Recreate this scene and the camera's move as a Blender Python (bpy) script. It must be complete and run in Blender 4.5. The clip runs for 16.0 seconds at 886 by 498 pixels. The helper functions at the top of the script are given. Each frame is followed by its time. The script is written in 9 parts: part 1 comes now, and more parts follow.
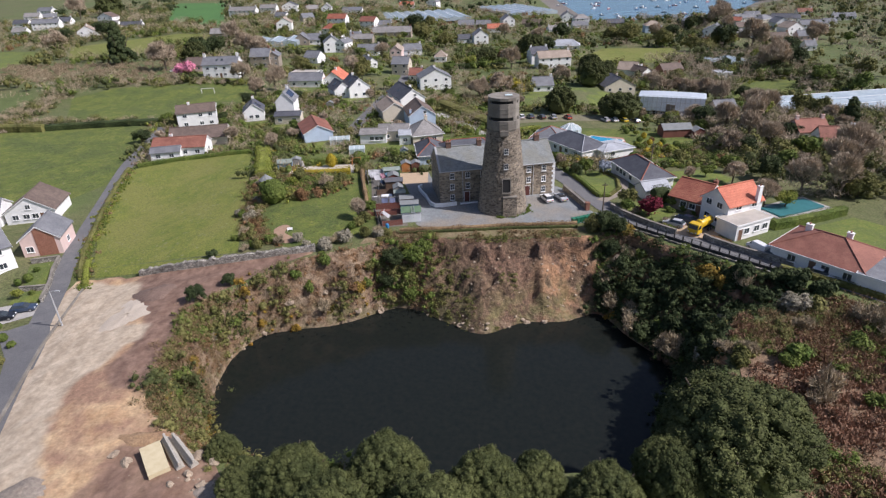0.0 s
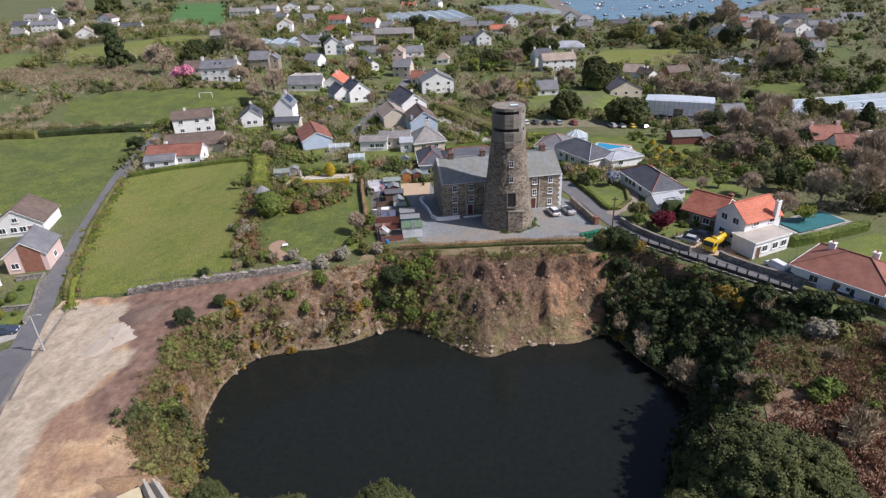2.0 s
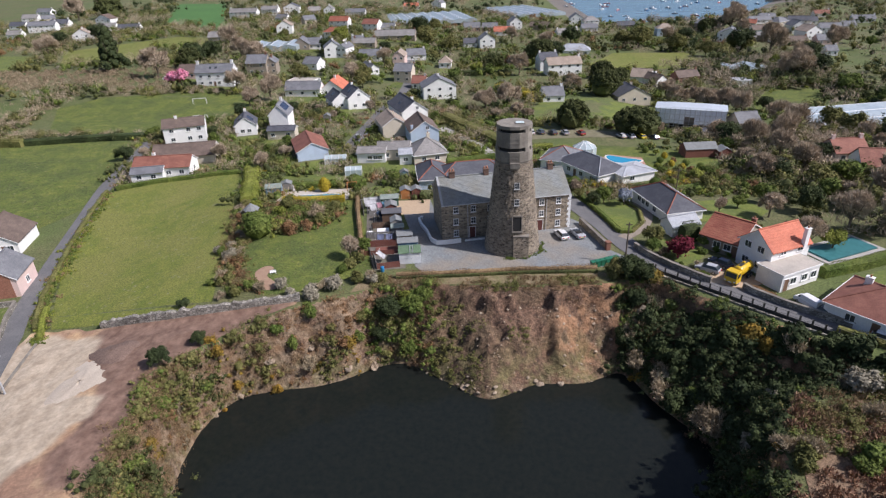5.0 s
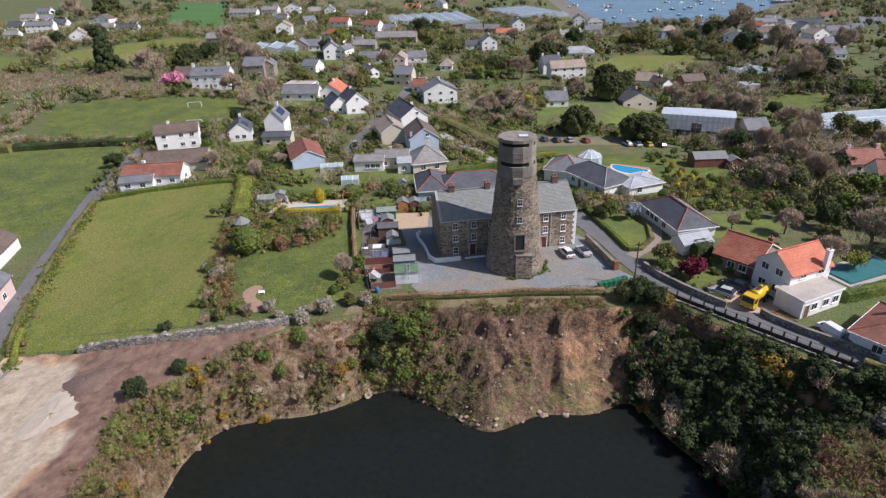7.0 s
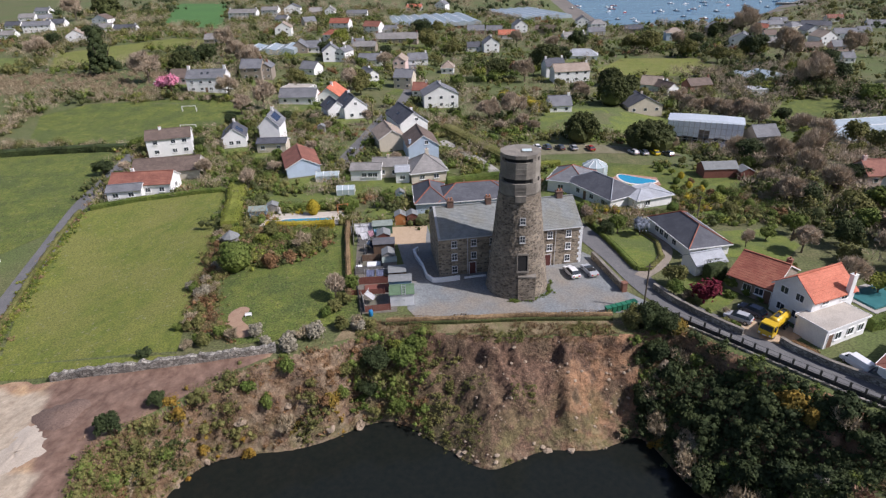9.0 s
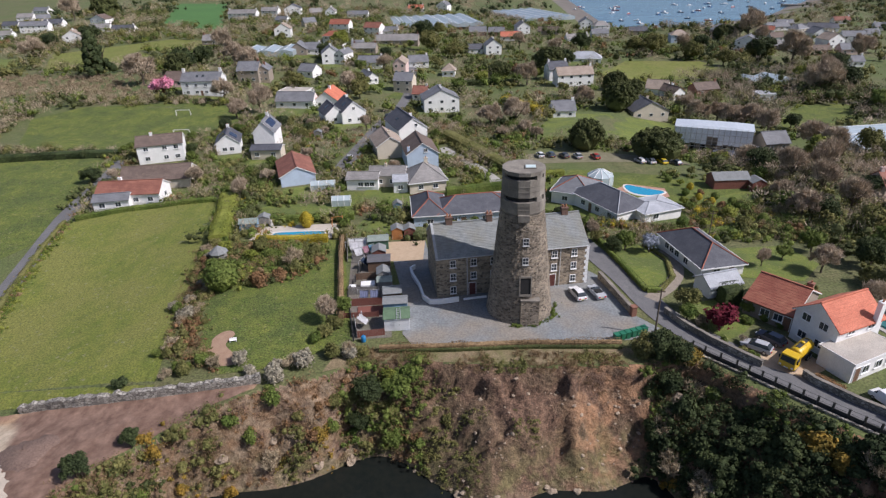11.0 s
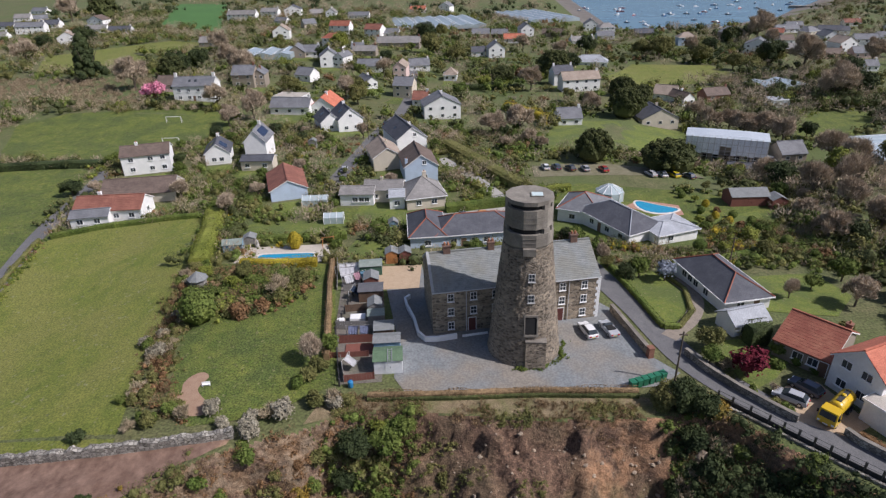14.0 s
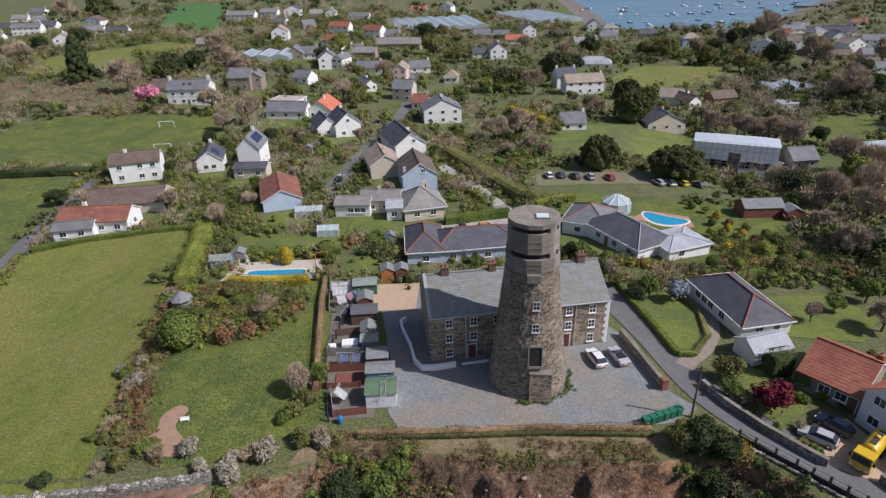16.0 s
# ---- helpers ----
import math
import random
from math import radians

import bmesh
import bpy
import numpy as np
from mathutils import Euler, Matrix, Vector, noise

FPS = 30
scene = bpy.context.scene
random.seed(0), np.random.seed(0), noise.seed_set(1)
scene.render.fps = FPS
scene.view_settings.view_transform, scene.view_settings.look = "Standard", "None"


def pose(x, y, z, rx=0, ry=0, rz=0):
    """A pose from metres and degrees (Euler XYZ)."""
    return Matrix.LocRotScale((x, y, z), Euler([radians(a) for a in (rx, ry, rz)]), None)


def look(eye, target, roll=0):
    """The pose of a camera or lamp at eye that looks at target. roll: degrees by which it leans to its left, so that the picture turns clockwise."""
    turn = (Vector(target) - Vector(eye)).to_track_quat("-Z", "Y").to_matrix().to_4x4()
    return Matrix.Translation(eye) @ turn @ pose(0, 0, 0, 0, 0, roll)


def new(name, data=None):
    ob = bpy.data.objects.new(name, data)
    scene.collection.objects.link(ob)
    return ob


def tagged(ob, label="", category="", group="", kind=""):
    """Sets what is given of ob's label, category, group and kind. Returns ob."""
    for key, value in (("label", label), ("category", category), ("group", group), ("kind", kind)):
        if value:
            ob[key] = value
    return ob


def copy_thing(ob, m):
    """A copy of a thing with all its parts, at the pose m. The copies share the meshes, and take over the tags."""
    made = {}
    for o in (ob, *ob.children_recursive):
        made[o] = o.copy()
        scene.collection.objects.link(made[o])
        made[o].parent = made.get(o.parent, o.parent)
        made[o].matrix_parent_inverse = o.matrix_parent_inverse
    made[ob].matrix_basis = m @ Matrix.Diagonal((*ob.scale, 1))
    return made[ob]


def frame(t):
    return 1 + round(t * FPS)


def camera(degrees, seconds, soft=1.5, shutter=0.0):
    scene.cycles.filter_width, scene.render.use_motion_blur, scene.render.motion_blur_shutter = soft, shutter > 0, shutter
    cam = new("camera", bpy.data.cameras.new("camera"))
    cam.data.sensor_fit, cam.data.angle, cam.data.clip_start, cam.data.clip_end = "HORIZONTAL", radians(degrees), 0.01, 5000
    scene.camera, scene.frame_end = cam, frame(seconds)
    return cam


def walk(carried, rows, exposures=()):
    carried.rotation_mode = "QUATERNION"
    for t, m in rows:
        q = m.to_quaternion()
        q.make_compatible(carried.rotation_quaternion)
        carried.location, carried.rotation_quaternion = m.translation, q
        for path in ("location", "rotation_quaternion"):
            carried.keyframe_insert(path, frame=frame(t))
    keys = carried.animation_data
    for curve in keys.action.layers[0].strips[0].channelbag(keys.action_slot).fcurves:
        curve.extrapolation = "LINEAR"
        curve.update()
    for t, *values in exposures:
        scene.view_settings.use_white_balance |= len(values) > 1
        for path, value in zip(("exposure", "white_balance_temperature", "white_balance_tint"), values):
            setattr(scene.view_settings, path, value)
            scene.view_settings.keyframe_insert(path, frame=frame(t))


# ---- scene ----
cam = camera(73.7, 16.0, soft=1.3)
PATH = [
    (0, (-12.01, -110.07, 51.33), (-18.07, -20.97, 6.35), -2.09),
    (0.5, (-12.10, -108.52, 51.52), (-18.28, -19.43, 6.51), -2.14),
    (1, (-12.18, -106.94, 51.70), (-18.46, -17.87, 6.67), -2.18),
    (1.5, (-12.24, -105.33, 51.87), (-18.62, -16.29, 6.81), -2.21),
    (2, (-12.28, -103.71, 52.03), (-18.75, -14.68, 6.96), -2.23),
    (2.5, (-12.31, -102.06, 52.18), (-18.87, -13.04, 7.09), -2.23),
    (3, (-12.33, -100.40, 52.33), (-18.96, -11.39, 7.22), -2.23),
    (3.5, (-12.34, -98.72, 52.47), (-19.04, -9.73, 7.35), -2.22),
    (4, (-12.34, -97.02, 52.60), (-19.11, -8.05, 7.47), -2.20),
    (4.5, (-12.33, -95.32, 52.73), (-19.17, -6.35, 7.58), -2.18),
    (5, (-12.32, -93.60, 52.84), (-19.22, -4.65, 7.69), -2.15),
    (5.5, (-12.30, -91.88, 52.96), (-19.26, -2.93, 7.79), -2.11),
    (6, (-12.28, -90.15, 53.06), (-19.29, -1.21, 7.89), -2.07),
    (6.5, (-12.25, -88.41, 53.16), (-19.32, 0.52, 7.98), -2.04),
    (7, (-12.22, -86.67, 53.25), (-19.35, 2.25, 8.07), -1.99),
    (7.5, (-12.19, -84.93, 53.34), (-19.38, 3.99, 8.16), -1.95),
    (8, (-12.16, -83.18, 53.42), (-19.40, 5.73, 8.24), -1.91),
    (8.5, (-12.13, -81.43, 53.49), (-19.43, 7.48, 8.31), -1.87),
    (9, (-12.10, -79.69, 53.56), (-19.46, 9.22, 8.38), -1.83),
    (9.5, (-12.07, -77.94, 53.63), (-19.49, 10.97, 8.45), -1.79),
    (10, (-12.05, -76.19, 53.69), (-19.52, 12.72, 8.51), -1.76),
    (10.5, (-12.02, -74.44, 53.74), (-19.56, 14.46, 8.57), -1.72),
    (11, (-12.00, -72.69, 53.79), (-19.60, 16.21, 8.62), -1.69),
    (11.5, (-11.98, -70.94, 53.84), (-19.64, 17.95, 8.67), -1.67),
    (12, (-11.96, -69.19, 53.88), (-19.69, 19.69, 8.71), -1.65),
    (12.5, (-11.94, -67.44, 53.91), (-19.74, 21.44, 8.75), -1.63),
    (13, (-11.93, -65.70, 53.95), (-19.80, 23.18, 8.79), -1.62),
    (13.5, (-11.91, -63.95, 53.98), (-19.86, 24.92, 8.81), -1.62),
    (14, (-11.90, -62.20, 54.01), (-19.92, 26.66, 8.84), -1.62),
    (14.5, (-11.90, -60.45, 54.03), (-19.98, 28.40, 8.86), -1.63),
    (15, (-11.89, -58.70, 54.05), (-20.05, 30.14, 8.87), -1.64),
    (15.5, (-11.88, -56.94, 54.07), (-20.11, 31.88, 8.87), -1.66),
    (16, (-11.88, -55.18, 54.09), (-20.18, 33.62, 8.87), -1.69),
]
walk(cam, [(t, look(eye, target, roll)) for t, eye, target, roll in PATH], exposures=[(0, 0.11, 6080, 19), (8, 0.06, 6080, 19), (16, -0.13, 6080, 18)])

# ---- daylight: high sun from the right, clear hazy sky ----
SUN_EL, SUN_AZ = radians(46), math.atan2(0.974, -0.226)      # azimuth from +y towards +x
world = bpy.data.worlds.new("sky")
scene.world = world
world.use_nodes = True
wn = world.node_tree.nodes
sky = wn.new("ShaderNodeTexSky")
sky.sky_type, sky.sun_disc = "NISHITA", False
sky.sun_elevation, sky.sun_rotation = SUN_EL, SUN_AZ
sky.dust_density = 2.0
wn["Background"].inputs[1].default_value = 0.088
world.node_tree.links.new(sky.outputs[0], wn["Background"].inputs[0])
sun_data = bpy.data.lights.new("sun", "SUN")
sun_data.energy, sun_data.angle, sun_data.color = 4.6, radians(0.6), (1.0, 0.95, 0.87)
sun = new("sun", sun_data)
to_sun = Vector((math.sin(SUN_AZ) * math.cos(SUN_EL), math.cos(SUN_AZ) * math.cos(SUN_EL), math.sin(SUN_EL)))
sun.matrix_world = look(to_sun * 200, (0, 0, 0))

# ---- materials ----
MATS = {}


def mat(name, a, b=None, rough=0.85, scale=4.0, bump=0.0, fine=0.0, metal=0.0, spot=None, vary=0.0, big=None, bigscale=0.05,
        bigamount=0.5, stretch=None, detail=6.0):
    """Two colours mixed by noise (size 1/scale metres), a finer grain, stains, bump and a change from piece to piece."""
    if name in MATS:
        return MATS[name]
    m = bpy.data.materials.new(name)
    m.use_nodes = True
    nt = m.node_tree
    n, l = nt.nodes, nt.links
    bsdf = n["Principled BSDF"]
    bsdf.inputs["Roughness"].default_value, bsdf.inputs["Metallic"].default_value = rough, metal
    geo = n.new("ShaderNodeNewGeometry")
    src = geo.outputs["Position"]
    if stretch:
        mp = n.new("ShaderNodeMapping")
        mp.inputs["Scale"].default_value = stretch
        l.new(src, mp.inputs[0])
        src = mp.outputs[0]
    noi = n.new("ShaderNodeTexNoise")
    noi.inputs["Scale"].default_value, noi.inputs["Detail"].default_value, noi.inputs["Roughness"].default_value = scale, detail, 0.65
    l.new(src, noi.inputs["Vector"])
    ramp = n.new("ShaderNodeMapRange")
    ramp.inputs[1].default_value, ramp.inputs[2].default_value = 0.32, 0.68
    l.new(noi.outputs["Fac"], ramp.inputs[0])
    mix = n.new("ShaderNodeMix")
    mix.data_type = "RGBA"
    mix.inputs[6].default_value, mix.inputs[7].default_value = (*a, 1), (*(b or a), 1)
    l.new(ramp.outputs[0], mix.inputs[0])
    col = mix.outputs[2]
    if big:
        no2 = n.new("ShaderNodeTexNoise")
        no2.inputs["Scale"].default_value, no2.inputs["Detail"].default_value = bigscale, 4.0
        l.new(geo.outputs["Position"], no2.inputs["Vector"])
        r2 = n.new("ShaderNodeMapRange")
        r2.inputs[1].default_value, r2.inputs[2].default_value, r2.inputs[4].default_value = 0.42, 0.62, bigamount
        l.new(no2.outputs["Fac"], r2.inputs[0])
        m2 = n.new("ShaderNodeMix")
        m2.data_type = "RGBA"
        m2.inputs[7].default_value = (*big, 1)
        l.new(r2.outputs[0], m2.inputs[0])
        l.new(col, m2.inputs[6])
        col = m2.outputs[2]
    if spot:
        no3 = n.new("ShaderNodeTexNoise")
        no3.inputs["Scale"].default_value, no3.inputs["Detail"].default_value = scale * 2.7, 3.0
        l.new(geo.outputs["Position"], no3.inputs["Vector"])
        r3 = n.new("ShaderNodeMapRange")
        r3.inputs[1].default_value, r3.inputs[2].default_value = 0.62, 0.70
        l.new(no3.outputs["Fac"], r3.inputs[0])
        m3 = n.new("ShaderNodeMix")
        m3.data_type = "RGBA"
        m3.inputs[7].default_value = (*spot, 1)
        l.new(r3.outputs[0], m3.inputs[0])
        l.new(col, m3.inputs[6])
        col = m3.outputs[2]
    if vary or fine:
        hsv = n.new("ShaderNodeHueSaturation")
        l.new(col, hsv.inputs["Color"])
        col = hsv.outputs[0]
        val = None
        if vary:
            info = n.new("ShaderNodeObjectInfo")
            add = n.new("ShaderNodeMath")
            add.operation = "ADD"
            l.new(info.outputs["Random"], add.inputs[0])
            l.new(geo.outputs["Random Per Island"], add.inputs[1])
            fr = n.new("ShaderNodeMath")
            fr.operation = "FRACT"
            l.new(add.outputs[0], fr.inputs[0])
            vr = n.new("ShaderNodeMapRange")
            vr.inputs[3].default_value, vr.inputs[4].default_value = 1 - vary, 1 + vary
            l.new(fr.outputs[0], vr.inputs[0])
            val = vr.outputs[0]
        if fine:
            nf = n.new("ShaderNodeTexNoise")
            nf.inputs["Scale"].default_value, nf.inputs["Detail"].default_value = scale * 9, 2.0
            l.new(geo.outputs["Position"], nf.inputs["Vector"])
            fm = n.new("ShaderNodeMapRange")
            fm.inputs[1].default_value, fm.inputs[2].default_value = 0.3, 0.7
            fm.inputs[3].default_value, fm.inputs[4].default_value = 1 - fine, 1 + fine
            l.new(nf.outputs["Fac"], fm.inputs[0])
            if val:
                mul = n.new("ShaderNodeMath")
                mul.operation = "MULTIPLY"
                l.new(val, mul.inputs[0])
                l.new(fm.outputs[0], mul.inputs[1])
                val = mul.outputs[0]
            else:
                val = fm.outputs[0]
        l.new(val, hsv.inputs["Value"])
    l.new(col, bsdf.inputs["Base Color"])
    if bump:
        bp = n.new("ShaderNodeBump")
        bp.inputs["Strength"].default_value, bp.inputs["Distance"].default_value = 0.8, bump
        l.new(noi.outputs["Fac"], bp.inputs["Height"])
        l.new(bp.outputs[0], bsdf.inputs["Normal"])
    MATS[name] = m
    return m


def leafy(name, a, b, vary=0.24):
    """Foliage: colour drifts from tree to tree, leaves differ one by one, with a fine speckle."""
    if name in MATS:
        return MATS[name]
    m = mat(name, a, b, rough=0.75, scale=0.22, detail=3.0, vary=vary)
    n, l = m.node_tree.nodes, m.node_tree.links
    bsdf = n["Principled BSDF"]
    bsdf.inputs["Specular IOR Level"].default_value = 0.15
    geo = n.new("ShaderNodeNewGeometry")
    noi = n.new("ShaderNodeTexNoise")
    noi.inputs["Scale"].default_value, noi.inputs["Detail"].default_value = 2.6, 4.0
    l.new(geo.outputs["Position"], noi.inputs["Vector"])
    mr = n.new("ShaderNodeMapRange")
    mr.inputs[1].default_value, mr.inputs[2].default_value, mr.inputs[3].default_value, mr.inputs[4].default_value = 0.3, 0.7, 0.62, 1.4
    l.new(noi.outputs["Fac"], mr.inputs[0])
    hs = n.new("ShaderNodeHueSaturation")
    l.new(bsdf.inputs["Base Color"].links[0].from_socket, hs.inputs["Color"])
    l.new(mr.outputs[0], hs.inputs["Value"])
    l.new(hs.outputs[0], bsdf.inputs["Base Color"])
    return m


GLASS = mat("window_glass", (0.03, 0.04, 0.05), (0.06, 0.07, 0.08), rough=0.08, scale=0.6)
WHITE = mat("white_paint", (0.80, 0.80, 0.79), (0.86, 0.86, 0.85), rough=0.6, scale=0.8, fine=0.04)


# ---- building helpers ----
def bm_box(bm, x0, y0, z0, x1, y1, z1, m=None):
    """A box between two corners, turned by m."""
    vs = [Vector((x, y, z)) for z in (z0, z1) for x, y in ((x0, y0), (x1, y0), (x1, y1), (x0, y1))]
    vs = [bm.verts.new(m @ v if m else v) for v in vs]
    for f in ((3, 2, 1, 0), (4, 5, 6, 7), (0, 1, 5, 4), (1, 2, 6, 5), (2, 3, 7, 6), (3, 0, 4, 7)):
        bm.faces.new([vs[i] for i in f])
    return vs


def bm_lathe(bm, profile, n=24, m=None, cap=True, turn=0.0):
    """Rings of (radius, z) round the z axis."""
    rings = []
    for r, z in profile:
        ring = [Vector((r * math.cos(turn + 2 * math.pi * i / n), r * math.sin(turn + 2 * math.pi * i / n), z)) for i in range(n)]
        rings.append([bm.verts.new(m @ v if m else v) for v in ring])
    for a, b in zip(rings, rings[1:]):
        for i in range(n):
            bm.faces.new((a[i], a[(i + 1) % n], b[(i + 1) % n], b[i]))
    if cap:
        bm.faces.new(rings[0][::-1])
        bm.faces.new(rings[-1])
    return rings


def bm_tube(bm, points, r, n=6):
    """A tube through points, r at each end or one radius."""
    rs = r if isinstance(r, (list, tuple)) else [r] * len(points)
    pts = [Vector(p) for p in points]
    rings = []
    for i, p in enumerate(pts):
        d = (pts[min(i + 1, len(pts) - 1)] - pts[max(i - 1, 0)]).normalized()
        q = d.to_track_quat("Z", "Y")
        rings.append([bm.verts.new(p + q @ Vector((rs[i] * math.cos(2 * math.pi * k / n), rs[i] * math.sin(2 * math.pi * k / n), 0))) for k in range(n)])
    for a, b in zip(rings, rings[1:]):
        for i in range(n):
            bm.faces.new((a[i], a[(i + 1) % n], b[(i + 1) % n], b[i]))
    bm.faces.new(rings[0][::-1])
    bm.faces.new(rings[-1])


def mesh_of(name, bm, material, smooth=False):
    me = bpy.data.meshes.new(name)
    bm.normal_update()
    bm.to_mesh(me)
    bm.free()
    for mm in material if isinstance(material, (list, tuple)) else [material]:
        me.materials.append(mm)
    if smooth:
        me.polygons.foreach_set("use_smooth", [True] * len(me.polygons))
    return me


def part(name, bm, material, parent=None, label="", smooth=False, at=None):
    """Links a bmesh (or a mesh) as one object, under a thing or a part."""
    me = bm if isinstance(bm, bpy.types.Mesh) else mesh_of(name, bm, material, smooth)
    ob = new(name, me)
    ob.parent = parent
    if at is not None:
        ob.matrix_basis = at
    return tagged(ob, label)


def thing(name, x, y, z, rz, label, category, group="", kind=""):
    ob = new(name)
    ob.empty_display_size = 0.3
    ob.matrix_basis = pose(x, y, z, 0, 0, rz)
    return tagged(ob, label, category, group, kind)


# ---- the lie of the land ----
def sm(v, a, b):
    k = np.clip((np.asarray(v, float) - a) / (b - a), 0, 1)
    return k * k * (3 - 2 * k)


def shore(x):
    """The y of the shoreline of the bay."""
    return 446 + 0.72 * np.maximum(0, x - 165) + 0.9 * np.maximum(0, x - 255) + 8 * np.sin(x * 0.03)


def land(x, y):
    x, y = np.asarray(x, float), np.asarray(y, float)
    ring = np.maximum(sm(y, 18, 62), sm(-x, 45, 85))
    back = np.maximum(9 * sm(x, 10, 65) * sm(y, 70, 130), 4.5 * sm(y, 100, 170) * sm(x, -90, -20))
    z = -3.2 * ring - back + 3 * sm(-x, 85, 130) * sm(y, 110, 150)
    z = z - 0.9 * sm(-y, 8, 13) * sm(-x, 38, 48)
    z = z - 3.0 * np.exp(-((x - 60) ** 2 + (y - 116) ** 2) / 600)
    out = np.minimum((x - 58) / 22, (y - shore(x)) / 22)
    out2 = np.minimum((x - 70) / 60, (y - shore(x)) / 110)
    z = np.where(out > 0, z + (-14.4 - z) * sm(out, 0, 1), z)
    return np.where(out > 0, z - 5.5 * np.clip(out2, 0, 1.2), z)


def loop(points, k=6):
    """A smooth closed line through points."""
    p, out = [Vector((*q, 0)) for q in points], []
    n = len(p)
    for i in range(n):
        a, b, c, d = p[i - 1], p[i], p[(i + 1) % n], p[(i + 2) % n]
        for j in range(k):
            t = j / k
            out.append(0.5 * ((2 * b) + (c - a) * t + (2 * a - 5 * b + 4 * c - d) * t * t + (3 * b - a - 3 * c + d) * t ** 3))
    return np.array([(v.x, v.y) for v in out])


def inside(poly, x, y):
    res = np.zeros(np.shape(x), bool)
    for (x0, y0), (x1, y1) in zip(poly, np.roll(poly, -1, 0)):
        cross = (y0 > y) != (y1 > y)
        with np.errstate(divide="ignore", invalid="ignore"):
            res ^= cross & (x < (x1 - x0) * (y - y0) / (y1 - y0 + 1e-12) + x0)
    return res


def distance(poly, x, y):
    best = np.full(np.shape(x), 1e9)
    for (x0, y0), (x1, y1) in zip(poly, np.roll(poly, -1, 0)):
        dx, dy = x1 - x0, y1 - y0
        t = np.clip(((x - x0) * dx + (y - y0) * dy) / (dx * dx + dy * dy + 1e-12), 0, 1)
        best = np.minimum(best, np.hypot(x - x0 - t * dx, y - y0 - t * dy))
    return best


WATER_Z = -11.0
POND = loop([(-38, -47), (-46, -39), (-49, -27), (-46, -17), (-34, -13.6), (-24, -8.4), (-16, -13), (-10, -16.4), (-3, -13), (4, -12.8),
             (9.5, -10.4), (13, -17), (18, -26), (14, -33), (10, -42), (2, -48), (-14, -50), (-27, -50)])
RIM = loop([(-24, -3), (-5, -3.4), (7, -2.6), (12, -1.6), (16, -1.5), (21.9, -7.3), (31.1, -16.1), (36.4, -21.6), (33, -26), (25, -28), (20, -34), (17, -43), (9, -53),
            (-15, -55), (-36, -54), (-44.5, -48.5), (-49.6, -43), (-51, -36), (-51.8, -30), (-53.4, -23.5), (-46, -15.5), (-38, -9.4), (-32, -7)])
_nz = np.random.RandomState(4).rand(64, 64)


def bumps(x, y, size):
    """Smooth noise between -1 and 1."""
    u, v = np.asarray(x, float) / size, np.asarray(y, float) / size
    i, j = np.floor(u).astype(int), np.floor(v).astype(int)
    fu, fv = u - i, v - j
    fu, fv = fu * fu * (3 - 2 * fu), fv * fv * (3 - 2 * fv)
    at = lambda a, b: _nz[a % 64, b % 64]
    return 2 * ((at(i, j) * (1 - fu) + at(i + 1, j) * fu) * (1 - fv) + (at(i, j + 1) * (1 - fu) + at(i + 1, j + 1) * fu) * fv) - 1


def ground_z(x, y):
    """The ground with the flooded quarry cut into it."""
    x, y = np.asarray(x, float), np.asarray(y, float)
    z = land(x, y)
    near = (x > -75) & (x < 55) & (y > -75) & (y < 12)
    if not np.any(near):
        return z
    dr, dw = distance(RIM, x, y), distance(POND, x, y)
    inr, inw = inside(RIM, x, y), inside(POND, x, y)
    f = dw / (dw + dr + 1e-6)
    steep = np.clip((x + 30) / 10, 0, 1) * np.clip((30 - x) / 12, 0, 1)
    crag = 0.20 * bumps(x + 0.5 * y, y * 1.2, 4.6) + 0.10 * bumps(x + 9 - 0.4 * y, y * 1.3, 1.9) + 0.07 * bumps(x, y * 1.4 + 5, 0.9)
    # gullies down the face, a slipped bowl beside the scree cone, and a ragged scarp under the turf
    gully = 0.05 * (1 - 2 * np.abs(bumps(x + 0.7 * y, y * 0.5 + 31, 2.9))) + 0.05 * bumps(x - 0.5 * y + 17, y * 1.1, 1.2) + 0.035 * bumps(x + 3, y * 1.6, 0.55)
    bowl = -0.20 * np.exp(-((x - 4.2) / 2.6) ** 2) + 0.13 * np.exp(-((x - 0.2) / 1.1) ** 2) + 0.12 * np.exp(-((x + 7.5) / 4.5) ** 2)
    f2 = np.clip(f + (crag * (1 - 0.55 * steep) + steep * (gully + bowl)) * np.sin(np.pi * np.clip(f, 0, 1)), 0, 1)
    lip = 0.85 + 0.03 * bumps(x, y * 0.2, 3.7)
    prof = (1 - steep) * f2 ** 0.85 + steep * (0.78 * f2 ** 0.85 + 0.06 * sm(f2, 0.42, 0.6) + 0.16 * sm(f2, lip, lip + 0.06))
    pit = (WATER_Z - 0.3) + (z - WATER_Z + 0.3) * prof
    pit = np.where(inw, WATER_Z - 0.3 - np.minimum(dw, 6) * 0.6, pit)
    return np.where(near & inr, np.where(inw, pit, np.minimum(pit, z)), z)


def steps(lo, hi, step, far, grow):
    """Grid lines: even between lo and hi, then wider and wider to far."""
    mid = list(np.arange(lo, hi + 1e-6, step))
    up, s = [mid[-1]], step
    while up[-1] < far:
        s = min(s * grow, 120)
        up.append(up[-1] + s)
    down, s = [mid[0]], step
    while down[-1] > -far * 0.6:
        s = min(s * grow, 120)
        down.append(down[-1] - s)
    return np.array(down[:0:-1] + mid + up[1:])


